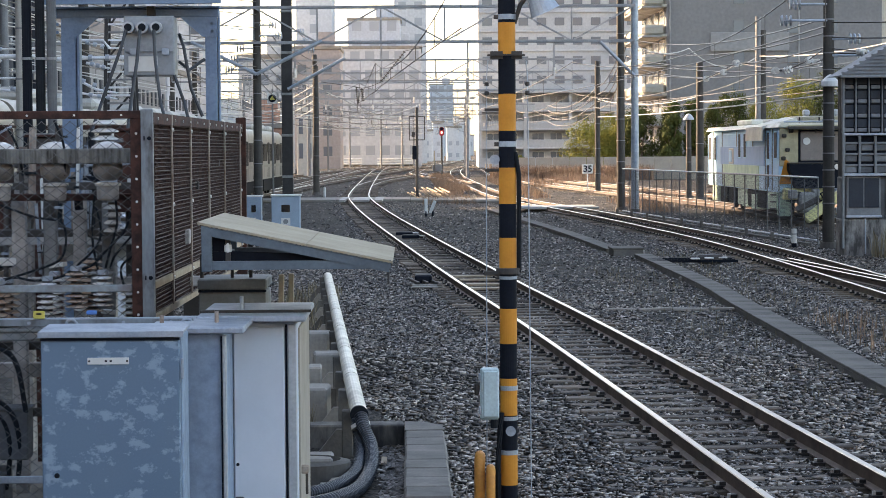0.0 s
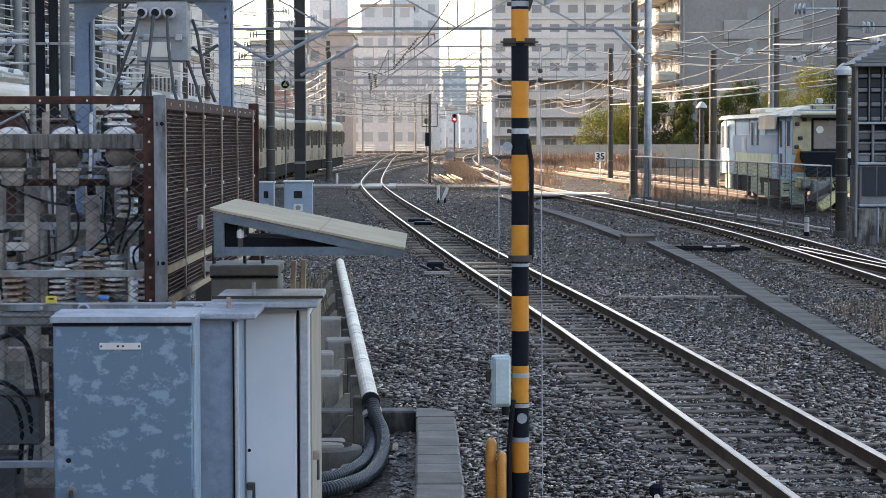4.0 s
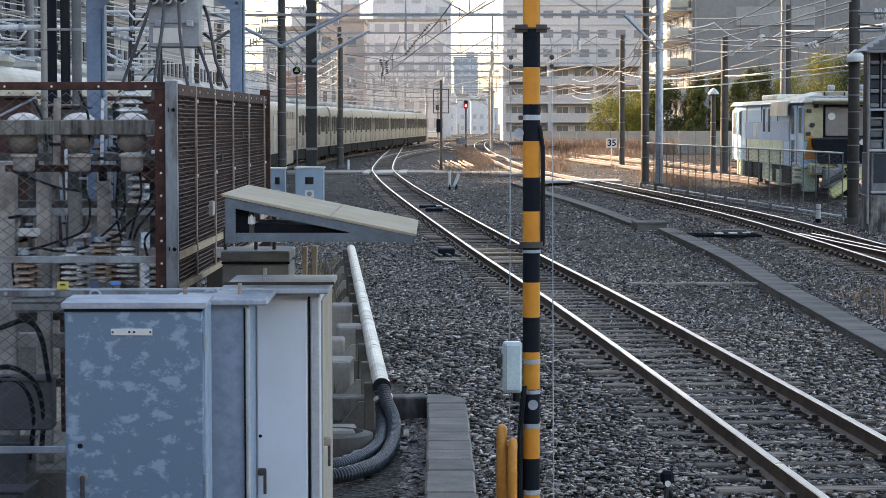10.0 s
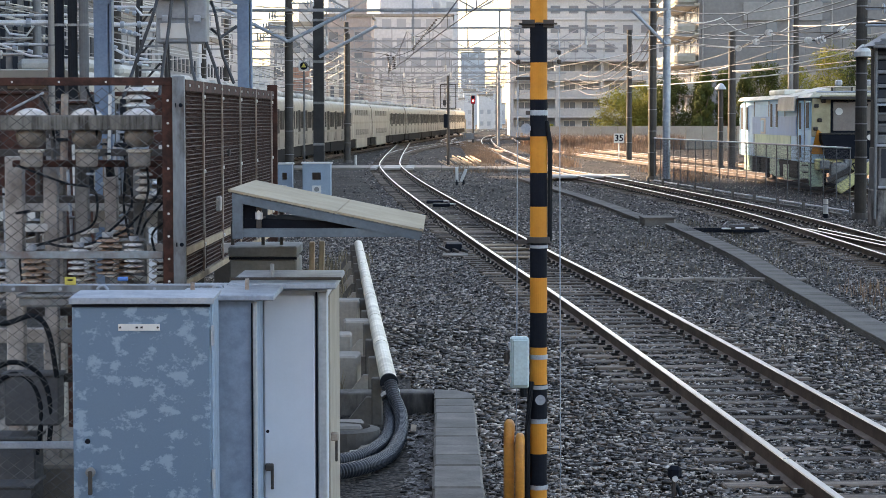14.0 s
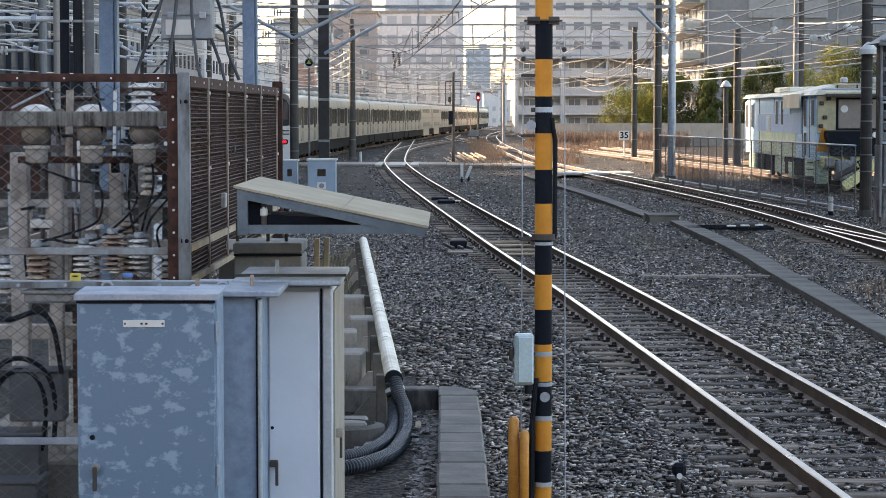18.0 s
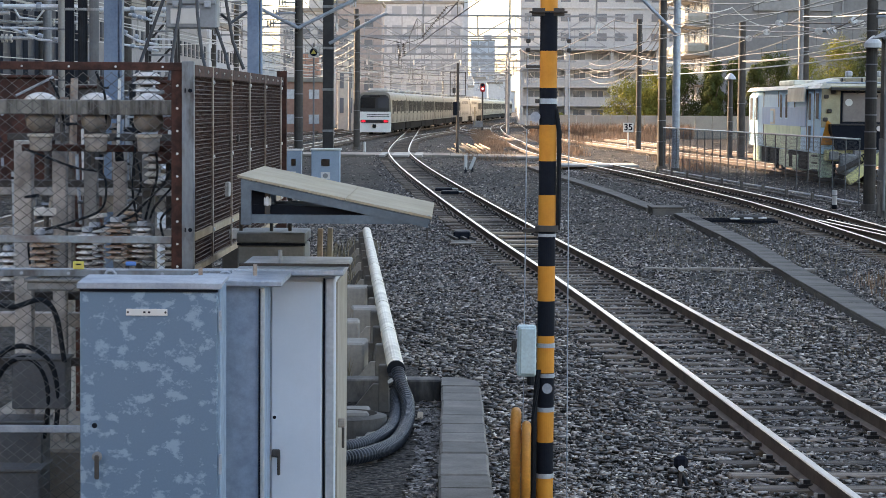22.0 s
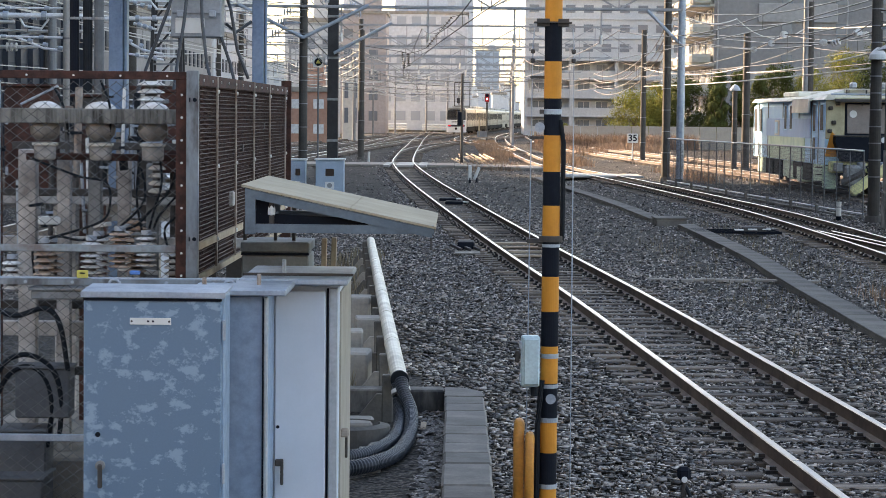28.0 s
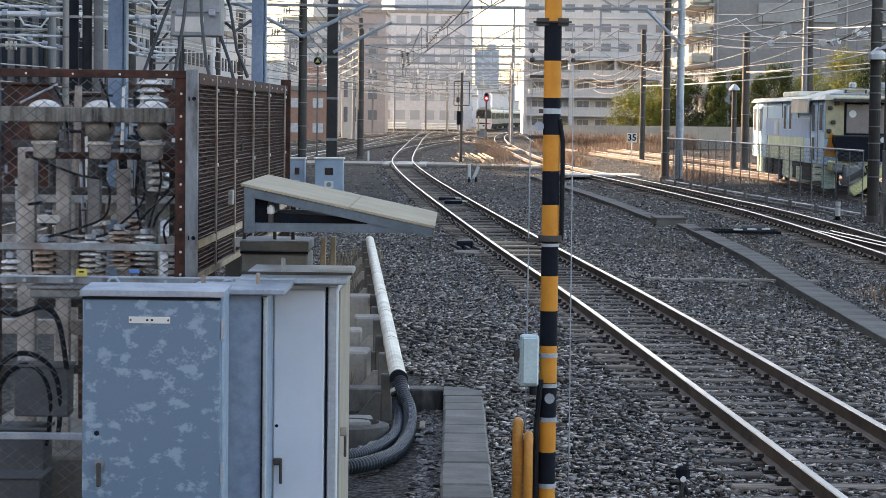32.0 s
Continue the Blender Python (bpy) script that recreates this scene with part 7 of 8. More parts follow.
    for x in (-1.1, -0.2, 0.7, 1.3):
        part("visor_strut", bar(bmesh.new(), (x, -0.08, 3.05), (x, -0.5, 3.2), 0.03), "dark_steel", t)
    part("roof_rack", B((0.3, 0.9, 3.62), (2.2, 1.6, 0.04), 0.01), "roof_white", t)
    for x in (-0.7, 0.0, 0.7, 1.3):
        part("rack_leg", B((x, 0.2, 3.5), (0.05, 0.05, 0.24)), "dark_steel", t)
    part("corner_stripe", prism(bmesh.new(), [(-1.46, 1.25), (-1.05, 1.25), (-1.05, 1.95), (-1.25, 2.15)], -0.1, -0.02), "orange", t, "orange corner panel")
    part("hood", prism(bmesh.new(), [(-0.95, 1.1), (1.45, 1.1), (1.45, 1.95), (-1.2, 1.95), (-1.2, 1.75)], -0.75, -0.02), "black", t, "black equipment hood")
    part("ledge", B((0.1, -0.3, 1.98), (2.6, 0.5, 0.05), 0.02), "dark_steel", t)
    # white disc painted on the windscreen as a round reflection
    part("white_disc", C((-0.5, -0.09, 2.75), (-0.5, -0.14, 2.75), 0.13, seg=14), "white_paint", t)
    # headlamp on the equipment hood
    part("white_disc", C((0.45, -0.8, 1.85), (0.45, -0.86, 1.85), 0.1, seg=14), "white_paint", t)
    part("beam", B((0.0, -0.3, 0.9), (2.7, 0.5, 0.4), 0.04), "machine_yellow", t)
    for x, z, s in ((-1.1, 0.9, 0.3), (-0.75, 0.5, 0.24), (-0.3, 0.95, 0.26), (0.1, 0.6, 0.3), (0.45, 1.0, 0.2)):
        part("valve_block", B((x, -0.75, z), (s, 0.3, s), 0.03), "grey_old" if s > 0.25 else "galv", t)
    for k in range(4):
        part("pressure_hose", tube(bmesh.new(), arc((-0.9 + 0.3 * k, -0.85, 0.75), 0.22, 0, 180, 10), 0.025, 6), "rubber", t)
    part("boom", B((0.15, -1.0, 0.62), (2.1, 0.4, 0.34), 0.06, (0, -36, 0)), "machine_yellow", t, "yellow angled work arm")
    part("hydraulic_unit", B((-0.6, -0.7, 0.62), (0.6, 0.5, 0.7), 0.08), "grey_old", t)
    part("cylinder", C((-1.0, -0.9, 0.35), (-0.2, -0.9, 0.75), 0.12), "dark_steel", t)
    part("cylinder", C((0.4, -0.95, 0.3), (1.2, -0.95, 0.55), 0.1), "galv", t)
    for k in range(7):
        part("side_skirt", B((-1.38, 1.6 + 2.5 * k, 0.62), (0.12, 2.0, 0.62), 0.02), "machine_green" if k % 3 == 0 else "underframe", t)
    part("underframe", B((0, 9.5, 0.75), (2.4, 18.6, 0.35), 0.03), "underframe", t)
    for y in (2.6, 4.6, 14.4, 16.4):
        for x in (-0.6, 0.6):
            w = part("wheel", C((x - 0.07, y, 0.42), (x + 0.07, y, 0.42), 0.42, seg=18), "underframe", t)
            part("hub", C((x - 0.1, y, 0.42), (x + 0.1, y, 0.42), 0.14, seg=12), "dark_steel", w)
    for y, s in ((6.0, (0.5, 1.0, 0.6)), (8.2, (0.5, 1.6, 0.5)), (0.5, (0.4, 0.6, 0.8))):
        part("locker", B((-1.2, y, 0.5), s, 0.04), "machine_green", t)
    for y in (0.9, 18.4):
        for z in (0.35, 0.6, 0.85):
            part("step", B((-1.45, y, z), (0.3, 0.5, 0.04), 0.01), "dark_steel", t)


machine()


def hut():
    """Old trackside hut: stained base, strip of windows, panelled upper wall, ribbed roof."""
    t = thing("signal_hut", (10.95, 57.0, GZ), "old grey trackside hut with dark windows and ribbed roof", "hut")
    part("base", B((2.3, 0.65, 0.44), (4.5, 1.3, 0.98), 0.03), "hut_base", t, "stained concrete base")
    part("lower_wall", B((2.3, 0.70, 1.45), (4.44, 1.2, 1.1), 0.02), "hut_grey", t)
    part("upper_wall", B((2.3, 0.72, 3.3), (4.4, 1.15, 2.7), 0.02), "black", t, "dark recessed upper wall")
    for k in range(4):
        x = 0.52 + 1.0 * k
        f = part("window", B((x, 0.06, 1.48), (0.86, 0.09, 1.06), 0.01), "hut_panel", t)
        for q in (-0.2, 0.2):
            part("pane", B((x + q, 0.005, 1.6), (0.36, 0.03, 0.74)), "window_dull", f)
        part("sill", B((x, 0.0, 1.0), (0.9, 0.14, 0.06), 0.01), "galv", f)
    part("ledge", B((2.25, 0.02, 2.06), (4.5, 0.24, 0.07), 0.01), "galv", t)
    for r in range(3):
        part("rail", B((2.2, 0.08, 2.30 + 0.28 * r), (4.4, 0.07, 0.05), 0.008), "hut_panel", t)
        for k in range(11):
            part("panel", B((0.21 + 0.40 * k, 0.115, 2.19 + 0.28 * r), (0.31, 0.05, 0.17), 0.02), "hut_grey" if (k + r) % 3 else "hut_panel", t)
    for k in range(12):
        part("mullion", B((0.02 + 0.40 * k, 0.06, 2.55), (0.06, 0.10, 0.98), 0.008), "hut_panel", t)
    part("band", B((2.25, 0.05, 3.08), (4.5, 0.16, 0.06), 0.01), "galv", t)
    for k in range(13):
        x = 0.14 + 0.335 * k
        part("mullion", B((x - 0.15, 0.09, 3.82), (0.035, 0.10, 1.4), 0.006), "roof_slate", t)
        for r in range(4):
            z = 3.28 + 0.36 * r
            part("pane", B((x + 0.02, 0.12, z + 0.08), (0.24, 0.03, 0.20)), "window_dull", t)
            part("panel", B((x + 0.02, 0.10, z - 0.09), (0.24, 0.06, 0.10), 0.02), "roof_slate" if (k * 3 + r) % 4 else "hut_panel", t)
    part("roof", prism(bmesh.new(), [(-0.14, 4.56), (4.9, 4.56), (4.4, 5.1), (2.5, 5.85), (1.1, 5.30)], -0.3, 1.5), "roof_slate", t, "dark ribbed roof")
    for k in range(8):
        a = 0.145 * k
        part("roof_rib", bar(bmesh.new(), (-0.12 + a * 1.05, -0.32, 4.62 + a * 0.62), (4.6 - a * 0.6, -0.32, 4.62 + a * 0.62), 0.045), "hut_panel" if k % 2 else "roof_slate", t)
    part("gutter", B((2.35, -0.30, 4.53), (5.0, 0.1, 0.08), 0.02), "hut_panel", t)
    part("downpipe", C((-0.02, -0.06, 0.2), (-0.02, -0.06, 4.5), 0.035), "hut_panel", t)
    part("conduit", C((0.55, -0.04, 0.05), (0.55, -0.04, 0.95), 0.02), "galv", t)


hut()


def grass(name, spots, label, m="dry_grass"):
    """Dry weeds: many bent blades."""
    rs = np.random.RandomState(len(spots) + 7)
    co, fa = [], []
    for x0, x1, y0, y1, n, h in spots:
        for _ in range(n):
            x, y = rs.uniform(x0, x1), rs.uniform(y0, y1)
            a, hh, w = rs.uniform(0, 6.28), h * rs.uniform(0.4, 1.2), h * 0.012 + 0.004
            dx, dy = math.cos(a), math.sin(a)
            lean = rs.uniform(0.1, 0.5) * hh
            i = len(co)
            co += [(x - dy * w, y + dx * w, GZ - 0.05), (x + dy * w, y - dx * w, GZ - 0.05), (x + dx * lean * 0.4 + dy * w * 0.8, y + dy * lean * 0.4 - dx * w * 0.8, GZ + hh * 0.6), (x + dx * lean * 0.4 - dy * w * 0.8, y + dy * lean * 0.4 + dx * w * 0.8, GZ + hh * 0.6), (x + dx * lean, y + dy * lean, GZ + hh)]
            fa += [(i, i + 1, i + 2, i + 3), (i + 3, i + 2, i + 4)]
    me = bpy.data.meshes.new(name)
    me.from_pydata(co, [], fa)
    tagged(link(name, me, None, M[m]), label, "grass", kind="stuff")


grass("dry_grass", [(1.8, 3.3, 134, 240, 6000, 0.32), (6.6, 7.8, 125, 200, 2500, 0.5), (9.0, 10.2, 160, 200, 1500, 0.6), (11.5, 16.5, 178, 196, 3000, 0.7), (7.0, 21.0, 195, 199.5, 9000, 1.25), (2.2, 4.0, 150, 235, 7000, 0.4), (0.6, 3.4, 112, 130, 700, 0.3), (6.2, 7.4, 29.5, 36, 260, 0.26), (10.2, 11.6, 96, 118, 900, 0.4)], "dry brown weeds beside the sunlit tracks")
grass("weeds", [(-2.3, -1.3, 24, 44, 1300, 0.26), (-1.5, -0.9, 21.5, 24, 350, 0.3), (4.0, 5.4, 24, 52, 500, 0.10), (6.1, 7.6, 26, 60, 700, 0.12), (11.6, 14, 55.8, 57, 250, 0.7)], "sparse dry weeds among the ballast", "weed_dry")


def tree(x, y, h, w, m, label, seed, columnar=False):
    rs = np.random.RandomState(seed)
    t = thing("tree", (x, y, GZ), label, "tree", "trees behind the yard")
    trunk = bmesh.new()
    cyl(trunk, (0, 0, -0.1), (0.05, 0, h * 0.45), 0.16, 0.1, 8)
    for k in range(5):
        a = k * 1.3
        cyl(trunk, (0.03, 0, h * (0.2 + 0.07 * k)), (math.cos(a) * w * 0.3, math.sin(a) * w * 0.3, h * (0.45 + 0.08 * k)), 0.06, 0.03, 6)
    part("trunk", trunk, "bark", t)
    co, fa = [], []
    clumps = []
    for k in range(40 if not columnar else 46):
        z = rs.uniform(0.08 if columnar else 0.18, 0.93) * h
        u = z / h
        rad = w / 2 * ((1.05 - u) ** 0.55 if columnar else math.sqrt(max(0.05, 1 - ((u - 0.5) / 0.52) ** 2))) * rs.uniform(0.45, 1.0)
        a = rs.uniform(0, 6.28)
        clumps.append((math.cos(a) * rad * 0.8, math.sin(a) * rad * 0.8, z, rs.uniform(0.13, 0.24) * w * (0.9 if columnar else 1)))
    for cx, cy, cz, cr in clumps:
        for _ in range(250):
            v = rs.normal(size=3)
            v /= np.linalg.norm(v)
            p = np.array([cx, cy, cz]) + v * cr * rs.uniform(0.55, 1.1) * np.array([1, 1, 1.15])
            q = rs.normal(size=3)
            q -= v * (q @ v) * 0.7
            q /= np.linalg.norm(q)
            r = np.cross(v, q)
            s = rs.uniform(0.06, 0.115)
            i = len(co)
            co += [tuple(p - q * s), tuple(p + r * s * 0.6), tuple(p + q * s), tuple(p - r * s * 0.6)]
            fa.append((i, i + 1, i + 2, i + 3))
    me = bpy.data.meshes.new("crown")
    me.from_pydata(co, [], fa)
    link("crown", me, t, M[m])


k = 0
for x, y, h, w, m, col in ((13.6, 172, 4.6, 4.6, "leaf", 0), (15.9, 174, 5.3, 3.4, "leaf", 0), (17.6, 172, 5.9, 3.6, "leaf_dark", 0), (19.6, 170, 6.4, 2.6, "leaf_dark", 1), (21.3, 170, 6.6, 2.2, "leaf_dark", 1), (22.9, 171, 6.3, 2.2, "leaf_dark", 1), (24.6, 172, 7.0, 3.4, "leaf_dark", 0), (26.8, 172, 6.6, 3.4, "leaf", 0), (30.0, 174, 8.2, 4.2, "leaf", 0), (32.6, 174, 8.8, 4.8, "leaf_dark", 0), (35.4, 174, 8.0, 4.2, "leaf_dark", 0), (19.0, 164, 5.4, 2.2, "leaf_dark", 1), (23.4, 166, 3.6, 2.2, "leaf_dark", 1), (8.4, 172, 2.2, 1.3, "leaf", 0)):
    k += 1
    q = max(1.22, 206 / y)
    x, y, h, w = x * q, y * q, 2.77 + (h - 2.77) * q, w * q
    tree(x, y, h, w, m, "tall clipped evergreen with dense dark foliage" if col else "rounded evergreen tree with sunlit leaves", k, bool(col))


def sheet_fence():
    t = thing("panel_fence", (9.6, 200, GZ), "pale corrugated panel fence behind the yard", "fence")
    for k in range(17):
        part("panel", B((0.75 + 1.5 * k, 0.0, 1.0), (1.46, 0.06, 2.0), 0.01), "fence_beige", t)
        for q in range(5):
            part("rib", B((0.2 + 1.5 * k + 0.28 * q, -0.05, 1.0), (0.08, 0.05, 1.95)), "fence_beige", t)


sheet_fence()


def far_wall():
    t = thing("guard_rail", (0, 378, GZ), "white guard rails and pipes of a far road", "guard rail")
    for x0, x1, z in ((-13.3, -11.5, 1.12), (-11.3, -8.1, 1.24), (-5.5, -1.5, 1.20), (-1.2, 1.0, 1.24)):
        for dz in (0.0, 0.42, 0.80):
            part("rail", C((x0, 0, z - dz), (x1, 0, z - dz), 0.16, seg=10), "white_paint", t)
        for x in (x0 + 0.15, (x0 + x1) / 2, x1 - 0.15):
            part("post", B((x, 0.2, z / 2), (0.14, 0.12, z), 0.02), "galv", t)
    part("base_wall", B((-6.2, 0.6, 0.1), (14.8, 0.3, 0.4), 0.03), "concrete_dark", t)


far_wall()


# ---- buildings ----
PANES = {}


def pane(parent, c, w, h, m="window_far", side=False):
    key = (round(w, 2), round(h, 2), m, side)
    if key not in PANES:
        bm = B((0, 0, 0), (0.12, w, h) if side else (w, 0.12, h))
        me = bpy.data.meshes.new("window")
        bm.to_mesh(me)
        bm.free()
        me.materials.append(M[m])
        PANES[key] = me
    ob = new("window", PANES[key])
    ob.parent = parent
    ob.location = c
    return ob


def block(x0, x1, y, depth, h, wall, label, storey=3.0, bay=3.0, ww=1.6, wh=1.4, windows=True, side=0, zmin=1.0, xmin=-1e9, xmax=1e9, bands=False, m="window_far"):
    t = thing("building", ((x0 + x1) / 2, y, GZ), label, "building", "buildings round the yard")
    w = x1 - x0
    part("wall", B((0, depth / 2, h / 2), (w, depth, h), 0.05), wall, t)
    part("roof", B((0, depth / 2, h + 0.15), (w + 0.4, depth + 0.4, 0.5), 0.05), "concrete", t)
    part("roof_house", B((w * 0.2, depth / 2, h + 1.4), (min(5, w * 0.35), depth * 0.4, 2.6), 0.05), wall, t)
    if windows:
        n = max(1, int(w / bay))
        z = zmin + 0.9
        while z < h - 1.5:
            for k in range(n):
                pane(t, (-w / 2 + (k + 0.5) * w / n, -0.02, z + wh / 2), ww, wh, m)
            if bands:
                part("floor_band", B((0, -0.12, z - 0.9), (w, 0.3, 0.25), 0.02), "wall_pale", t)
            if side:
                for k in range(max(1, int(depth / 4))):
                    pane(t, (side * (w / 2 + 0.0), 2 + 4 * k, z + wh / 2), ww, wh, m, True)
            z += storey
    return t


def loggia_block(x0, x1, y, h, storeys, wall, label):
    """Apartment block with deep balconies: slabs, parapets, piers and recessed windows."""
    w = x1 - x0
    t = thing("apartment_building", ((x0 + x1) / 2, y, GZ), label, "building", "buildings round the yard")
    part("wall", B((0, 7.5, h / 2), (w, 12.0, h), 0.05), wall, t)
    part("roof", B((0, 6.5, h + 0.2), (w + 0.4, 14.6, 0.4), 0.05), wall, t)
    sh = h / storeys
    n = int(w / 5.6)
    for s in range(storeys):
        z = s * sh
        part("balcony_slab", B((0, 0.75, z + 0.1), (w, 1.6, 0.22), 0.02), wall, t)
        part("parapet", B((0, 0.06, z + 0.75), (w, 0.14, 1.25), 0.02), wall, t, "pale balcony parapet")
        for k in range(n):
            for q in (-1.4, 1.3):
                xx = -w / 2 + (k + 0.5) * w / n + q
                f = pane(t, (xx, 1.44, z + 1.45), 1.9, 1.9, "white_frame")
                pane(f, (-0.44, -0.05, 0), 0.82, 1.7)
                pane(f, (0.44, -0.05, 0), 0.82, 1.7)
    for k in range(n + 1):
        part("pier", B((-w / 2 + k * w / n, 0.75, h / 2), (0.5, 1.7, h), 0.02), wall, t)


loggia_block(10.4, 30.5, 335, 11.0, 4, "wall_pale", "pale low apartment block with deep balconies")
block(10.7, 36, 352, 15, 30, "wall_pale", "tall pale apartment building with rows of windows", 3.0, 2.6, 1.5, 1.2, bands=True, zmin=9)


def grey_block():
    t = block(26.1, 48.1, 230, 28, 62, "wall_grey", "tall grey apartment building with a plain end wall", windows=False)
    for z, a, b in ((6.5, 27.5, 37), (13.5, 29.5, 37.5), (20.5, 27, 39), (27.5, 27, 39)):
        part("panel", B(((a + b) / 2 - 36, -0.1, z), (b - a, 0.3, 1.9), 0.03), "wall_pale_grey", t, "lighter wall panel")
    for z in (8.6, 11.8, 15.0, 18.0):
        for x in (33.5, 39.0, 43.0):
            pane(t, (x - 37.1, -0.05, z), 1.1, 1.3)
    for x in (26.5, 39.6):
        part("pipe", C((x - 37.1, -0.12, 0), (x - 37.1, -0.12, 40), 0.09, seg=8), "wall_pale_grey", t)
    for s in range(12):
        z = 2.2 + 3.0 * s
        for y in (0.6, 6.6, 13.0, 19.5):
            b = part("balcony", B((-12.2, y + 2, z + 0.55), (2.4, 4.6, 1.15), 0.3), "balcony_cream", t, "cream rounded balcony")
            part("slab", B((-12.2, y + 2, z - 0.1), (2.5, 5.0, 0.18), 0.02), "wall_pale_grey", b)
            part("recess", B((-11.03, y + 2, z + 1.9), (0.1, 3.6, 1.5)), "window_far", b)
        part("corner_band", B((-11.2, -0.15, z), (0.5, 0.4, 0.3), 0.02), "balcony_cream", t)


grey_block()
block(48.5, 62, 262, 18, 55, "wall_cream", "cream apartment building behind the yard", 3.0, 2.8, side=-1)
# distant blocks use the paled colours that stand in for haze
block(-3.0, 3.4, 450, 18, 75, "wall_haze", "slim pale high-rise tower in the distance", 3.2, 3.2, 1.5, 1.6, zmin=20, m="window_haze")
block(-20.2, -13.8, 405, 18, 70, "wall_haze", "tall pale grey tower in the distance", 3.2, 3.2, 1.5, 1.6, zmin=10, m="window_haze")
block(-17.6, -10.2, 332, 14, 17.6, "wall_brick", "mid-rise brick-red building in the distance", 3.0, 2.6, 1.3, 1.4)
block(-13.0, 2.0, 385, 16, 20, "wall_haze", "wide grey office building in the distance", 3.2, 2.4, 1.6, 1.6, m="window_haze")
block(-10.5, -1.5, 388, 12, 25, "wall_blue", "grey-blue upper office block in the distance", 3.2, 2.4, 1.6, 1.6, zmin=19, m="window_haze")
block(-19.8, -13.9, 262, 12, 13.5, "wall_pale", "white apartment house with small windows", 2.8, 1.9, 1.1, 1.2)
block(-18.5, -12.1, 218, 10, 5.0, "wall_orange", "low orange-brick building with white windows", 2.4, 2.1, 1.0, 0.9, m="white_frame", zmin=0)
block(-12.0, -10.2, 240, 8, 8.0, "wall_cream", "narrow cream building beside the line", 2.6, 0.9, 0.4, 1.6)
# row added at a height whose shadow reaches over the main line
for y0, y1, hh, wall in ((124, 150, 10.2, "wall_grey"), (152, 176, 9.6, "wall_pale_grey"), (178, 206, 10.8, "wall_pale_grey"), (208, 238, 10.2, "wall_haze")):
    t = block(-34.0, -22.2, y0, y1 - y0, hh, wall, "low pale apartment house beside the line", 2.7, 2.2, 1.1, 1.2)
    for yy in range(2, y1 - y0 - 1, 3):
        for z in (1.9, 4.6, 7.3):
            pane(t, (5.92, yy, z), 1.2, 1.2, "window_dull", True)
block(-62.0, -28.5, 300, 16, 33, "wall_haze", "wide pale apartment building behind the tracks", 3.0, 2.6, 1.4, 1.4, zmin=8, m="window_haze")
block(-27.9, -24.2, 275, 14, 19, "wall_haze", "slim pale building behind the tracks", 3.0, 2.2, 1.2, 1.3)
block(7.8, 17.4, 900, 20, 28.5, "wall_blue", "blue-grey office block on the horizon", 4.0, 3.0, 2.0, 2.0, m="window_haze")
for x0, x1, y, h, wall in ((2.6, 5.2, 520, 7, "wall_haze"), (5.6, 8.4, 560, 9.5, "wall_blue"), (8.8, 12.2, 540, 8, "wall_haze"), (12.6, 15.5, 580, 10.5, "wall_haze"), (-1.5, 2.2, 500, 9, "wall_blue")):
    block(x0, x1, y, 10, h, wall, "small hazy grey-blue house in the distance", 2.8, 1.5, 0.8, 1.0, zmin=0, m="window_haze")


def side_block():
    """Dark glazed building along the line's left; unseen bulk sized to shade the foreground."""
    t = block(-110.0, -20.3, 20, 102, 52, "wall_dark", "dark blue-grey glazed building beside the station", windows=False)
    for y in range(56, 102, 3):
        for z in range(2, 26, 4):
            pane(t, (44.87, y, z + 1.6), 1.7, 2.8, "window_dull", True)
        part("fin", B((44.95, y + 1.5, 14), (0.3, 0.12, 28), 0.02), "wall_dark", t)


side_block()
rnd = random.Random(21)
x = -160.0
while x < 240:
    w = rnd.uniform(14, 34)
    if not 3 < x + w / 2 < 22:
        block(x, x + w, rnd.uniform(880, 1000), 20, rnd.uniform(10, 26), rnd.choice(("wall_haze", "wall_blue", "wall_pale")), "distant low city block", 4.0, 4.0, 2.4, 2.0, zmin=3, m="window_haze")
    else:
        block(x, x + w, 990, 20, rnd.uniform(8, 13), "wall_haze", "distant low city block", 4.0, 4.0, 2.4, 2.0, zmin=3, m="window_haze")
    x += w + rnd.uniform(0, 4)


def pipe_stack():
    t = thing("pipe_stack", (1.2, 129, GZ), "untidy stack of pale pipes lying beside the track", "pipe stack")
    rs = random.Random(4)
    for k in range(15):
        x, z = -0.7 + 0.12 * k + rs.uniform(-0.05, 0.05), 0.12 + 0.14 * (k % 3)
        part("pipe", C((x, -5 + rs.uniform(-1, 1), z), (x + rs.uniform(-0.9, -0.2), 5 + rs.uniform(-1, 1), z + 0.1), 0.045, seg=8), "wood_old", t)


pipe_stack()
# ---- the train ----
CAR = 20.0


def car_section():
    w, r = 1.36, 0.35
    pts = [(-w, 1.0), (w, 1.0), (w + 0.03, 1.5), (w + 0.02, 2.3), (w - 0.03, 3.15)]
    for k in range(1, 7):
        a = radians(90 * k / 6)
        pts.append(((w - 0.05 - r) + r * math.cos(a), 3.2 + 0.38 * math.sin(a) + 0.06 * k / 6))
    pts += [(-x, z) for x, z in reversed(pts[2:])]
    return pts


def bogie(parent, y):
    b = part("bogie", B((0, y, 0.55), (2.1, 2.6, 0.3), 0.05), "underframe", parent)
    for sy in (-1.05, 1.05):
        for sx in (-0.56, 0.56):
            part("wheel", C((sx - 0.06, y + sy, 0.43), (sx + 0.06, y + sy, 0.43), 0.43, seg=18), "underframe", b)
    for sx in (-1.0, 1.0):
        part("side_frame", B((sx, y, 0.5), (0.12, 3.0, 0.25), 0.04), "underframe", b)


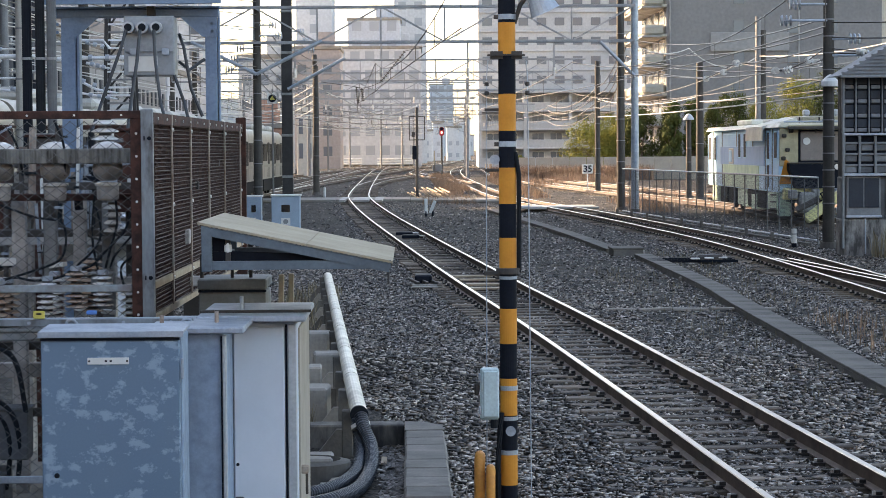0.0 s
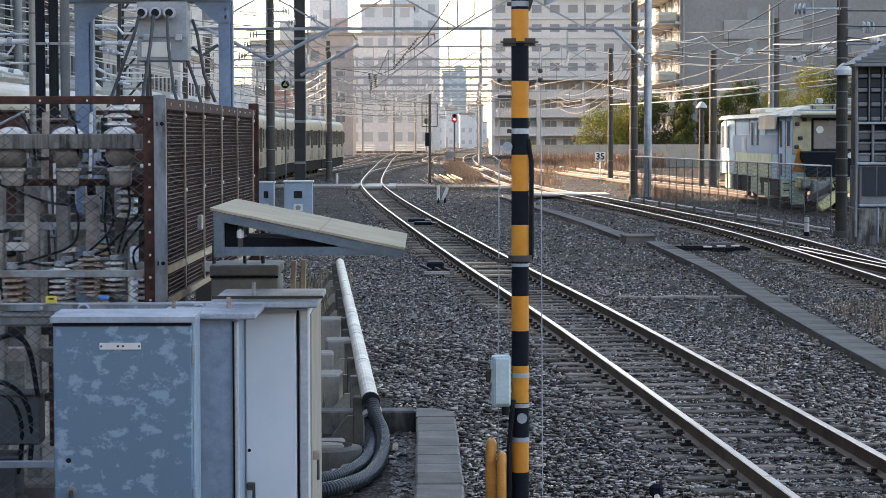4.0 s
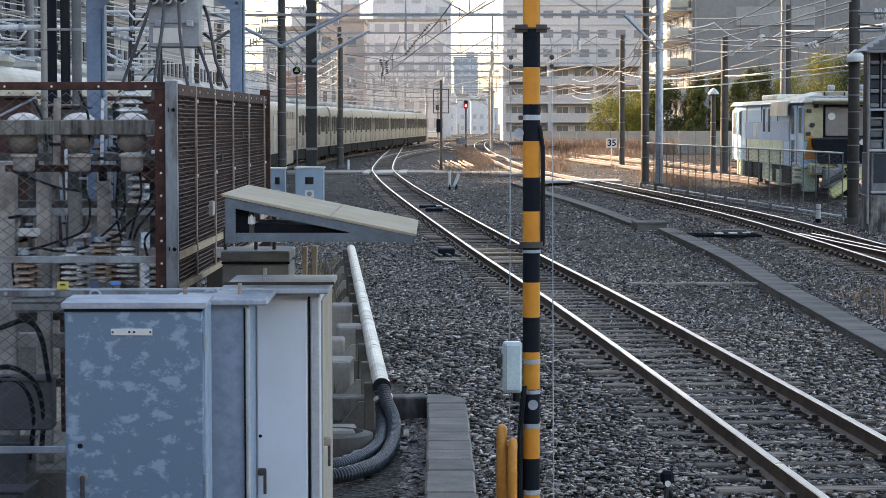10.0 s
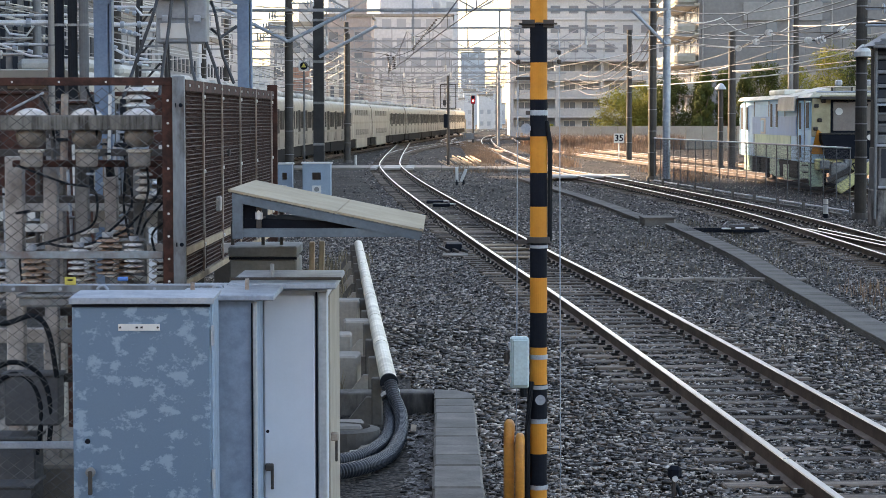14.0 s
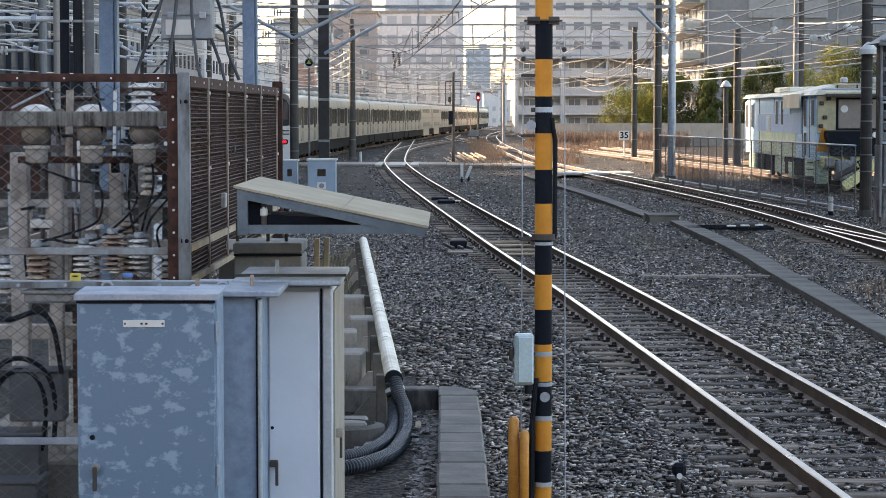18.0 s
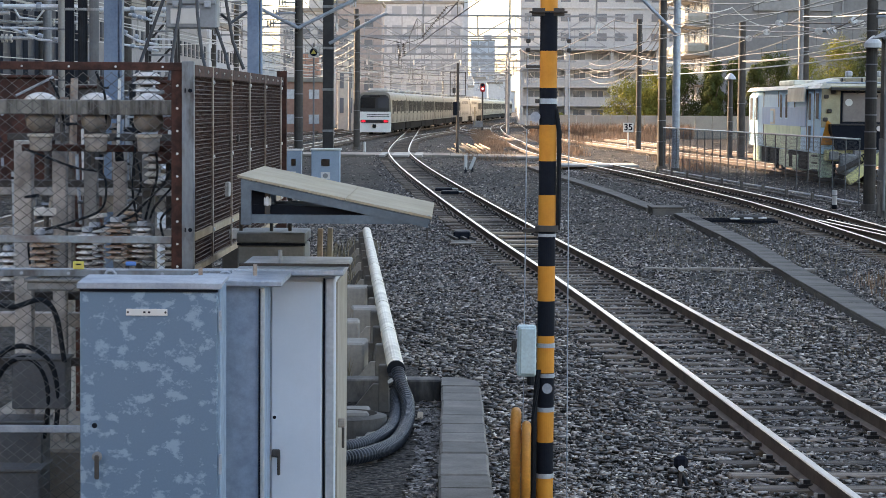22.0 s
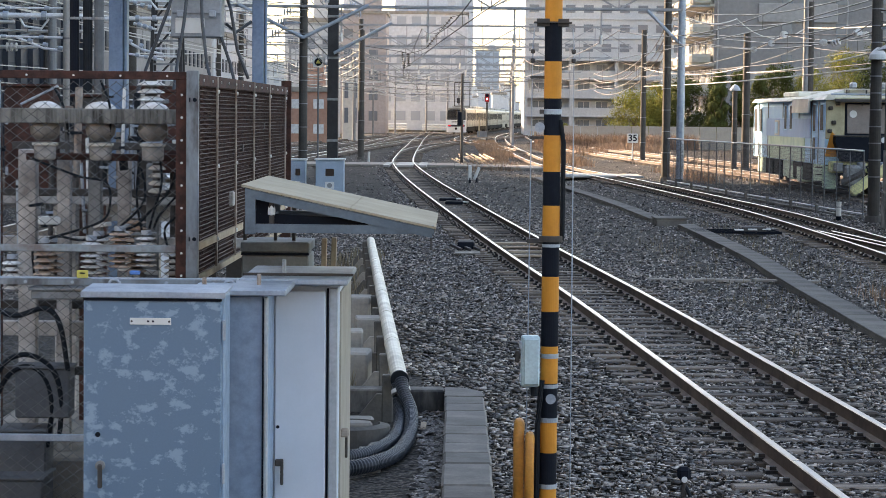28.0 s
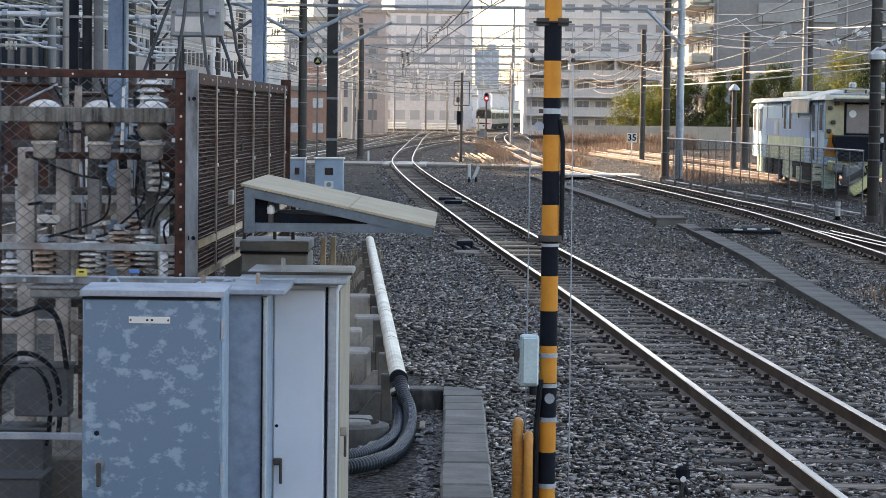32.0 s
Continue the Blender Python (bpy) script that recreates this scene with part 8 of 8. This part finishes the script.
def train_car(kind):
    label = {"mid": "stainless commuter train car with dark windows and doors", "double": "double-deck train car with plain pale sides", "tail": "rear train car with white and black cab and red tail lamps"}[kind]
    t = thing("train_car", (0, 0, 0), label, "train car", "cars of the leaving train")
    L = CAR - 0.5
    part("body", prism(bmesh.new(), car_section(), -L / 2, L / 2), "train_body", t, "stainless steel body")
    part("roof_strip", B((0, 0, 3.655), (1.7, L - 0.4, 0.05), 0.02), "train_roof", t)
    for y in ((-5, 1, 6.5) if kind != "double" else (-8.2, 8.2)):
        part("air_conditioner", B((0, y, 3.83), (1.75, 2.9, 0.34), 0.12), "train_roof", t, "pale roof air conditioner")
    if kind == "double":
        part("lower_deck", B((0, 0, 0.66), (2.74, 10.2, 0.76), 0.06), "train_body", t, "low-slung lower deck")
    else:
        part("underfloor_box", B((0, 0, 0.66), (2.66, 10.4, 0.66), 0.04), "underframe", t)
    part("underfloor_box", B((0, 0, 0.70), (2.56, L - 0.2, 0.62), 0.04), "underframe", t)
    bogie(t, -6.9)
    bogie(t, 6.9)
    for s in (-1, 1):
        x = s * 1.385
        if kind == "double":
            for k in range(7):
                y = -5.4 + 1.8 * k
                part("window", B((x, y, 1.5), (0.02, 1.4, 0.42), 0.01), "train_door", t)
                part("window", B((x - 0.03 * s, y, 2.95), (0.03, 1.4, 0.42), 0.01), "train_door", t)
            for y in (-8.4, 8.4):
                part("door", B((x, y, 2.0), (0.03, 0.8, 1.8), 0.01), "train_roof", t)
        else:
            ys = (-7.3, -2.45, 2.45, 7.3)
            for y in ys:
                d = part("door", B((x - 0.005, y, 2.02), (0.03, 1.3, 1.86), 0.01), "train_door", t, "grey sliding door")
                for q in (-0.33, 0.33):
                    part("door_window", B((x + 0.012 * s, y + q, 2.4), (0.02, 0.54, 1.2), 0.01), "train_glass", d)
            for y in (-4.9, 0.0, 4.9):
                for q in (-0.95, 0.0, 0.95):
                    part("window", B((x + 0.005 * s, y + q, 2.45), (0.02, 0.8, 0.95), 0.01), "train_glass", t)
            part("window", B((x + 0.005 * s, 8.95, 2.45), (0.02, 0.7, 0.95), 0.01), "train_glass", t)
            if kind == "mid":
                part("window", B((x + 0.005 * s, -8.95, 2.45), (0.02, 0.7, 0.95), 0.01), "train_glass", t)
        part("waist_band", B((x + 0.012 * s, 0, 1.72 if kind != "double" else 2.2), (0.02, L - 0.3, 0.14)), "train_band", t)
    if kind == "tail":
        y = -L / 2
        # cab face: white below, black windscreen surround above
        part("cab_mask", prism(bmesh.new(), [(-1.15, 1.95), (1.15, 1.95), (1.26, 2.08), (1.24, 3.05), (1.12, 3.3), (0.9, 3.42), (-0.9, 3.42), (-1.12, 3.3), (-1.24, 3.05), (-1.26, 2.08)], y - 0.16, y), "train_black", t, "black windscreen surround")
        part("windscreen", B((-0.55, y - 0.17, 2.72), (1.2, 0.03, 0.9), 0.02), "glass_dark", t)
        part("windscreen", B((0.72, y - 0.17, 2.72), (0.95, 0.03, 0.9), 0.02), "glass_cab", t)
        part("cab_front", prism(bmesh.new(), [(-1.38, 0.95), (1.38, 0.95), (1.38, 1.97), (-1.38, 1.97)], y - 0.2, y), "train_white", t, "white cab front")
        part("lamp_band", B((0, y - 0.205, 1.15), (2.4, 0.03, 0.26), 0.06), "train_black", t, "black lamp band")
        part("stripe", B((0.3, y - 0.205, 1.55), (1.9, 0.02, 0.06)), "train_black", t)
        part("stripe", B((0.3, y - 0.205, 1.72), (1.9, 0.02, 0.06)), "train_black", t)
        part("skirt", prism(bmesh.new(), [(-1.3, 0.22), (1.3, 0.22), (1.36, 0.95), (-1.36, 0.95)], y - 0.18, y + 0.9), "train_white", t, "white front skirt")
        part("destination", B((0, y - 0.17, 3.28), (0.9, 0.03, 0.16), 0.01), "glass_dark", t)
        for x in (-1.0, 1.0):
            part("tail_lamp", B((x * 0.95, y - 0.22, 1.15), (0.30, 0.04, 0.13), 0.03), "red_glow", t, "glowing red tail lamp")
        part("coupler", B((0, y - 0.3, 0.75), (0.3, 0.5, 0.3), 0.05), "underframe", t)
    return t



CARS = [train_car("tail"), train_car("mid")]
CARS += [copy_thing(CARS[1], pose(0, 0, 0)) for _ in range(4)]
CARS.append(train_car("double"))
CARS.append(copy_thing(CARS[-1], pose(0, 0, 0)))
CARS += [copy_thing(CARS[1], pose(0, 0, 0)) for _ in range(7)]


SPEED = ((0, 6.5), (3, 10.0), (5.5, 15.5), (8, 17.6), (14, 18.0), (20, 19.0), (24, 21.0), (28, 20.0), (32, 17.0))


def tail_place(t):
    """Metres along the main line that the train's rear end has reached at t seconds, gathering speed."""
    s = 320 + 146.5 - CAR * len(CARS)
    for (t0, v0), (t1, v1) in zip(SPEED, SPEED[1:]):
        k = min(max(t - t0, 0), t1 - t0)
        s += v0 * k + (v1 - v0) * k * k / (2 * (t1 - t0))
    return s


def motions():
    for i, car in enumerate(CARS):
        rows = []
        for k in range(33):
            mid = tail_place(k) + CAR * (i + 0.5)
            p, q = along(LINE_3, mid - 6.9)[0], along(LINE_3, mid + 6.9)[0]
            rows.append((k, pose((p.x + q.x) / 2, (p.y + q.y) / 2, 0, 0, 0, math.degrees(math.atan2(p.x - q.x, q.y - p.y)))))
        walk(car, rows)


motions()
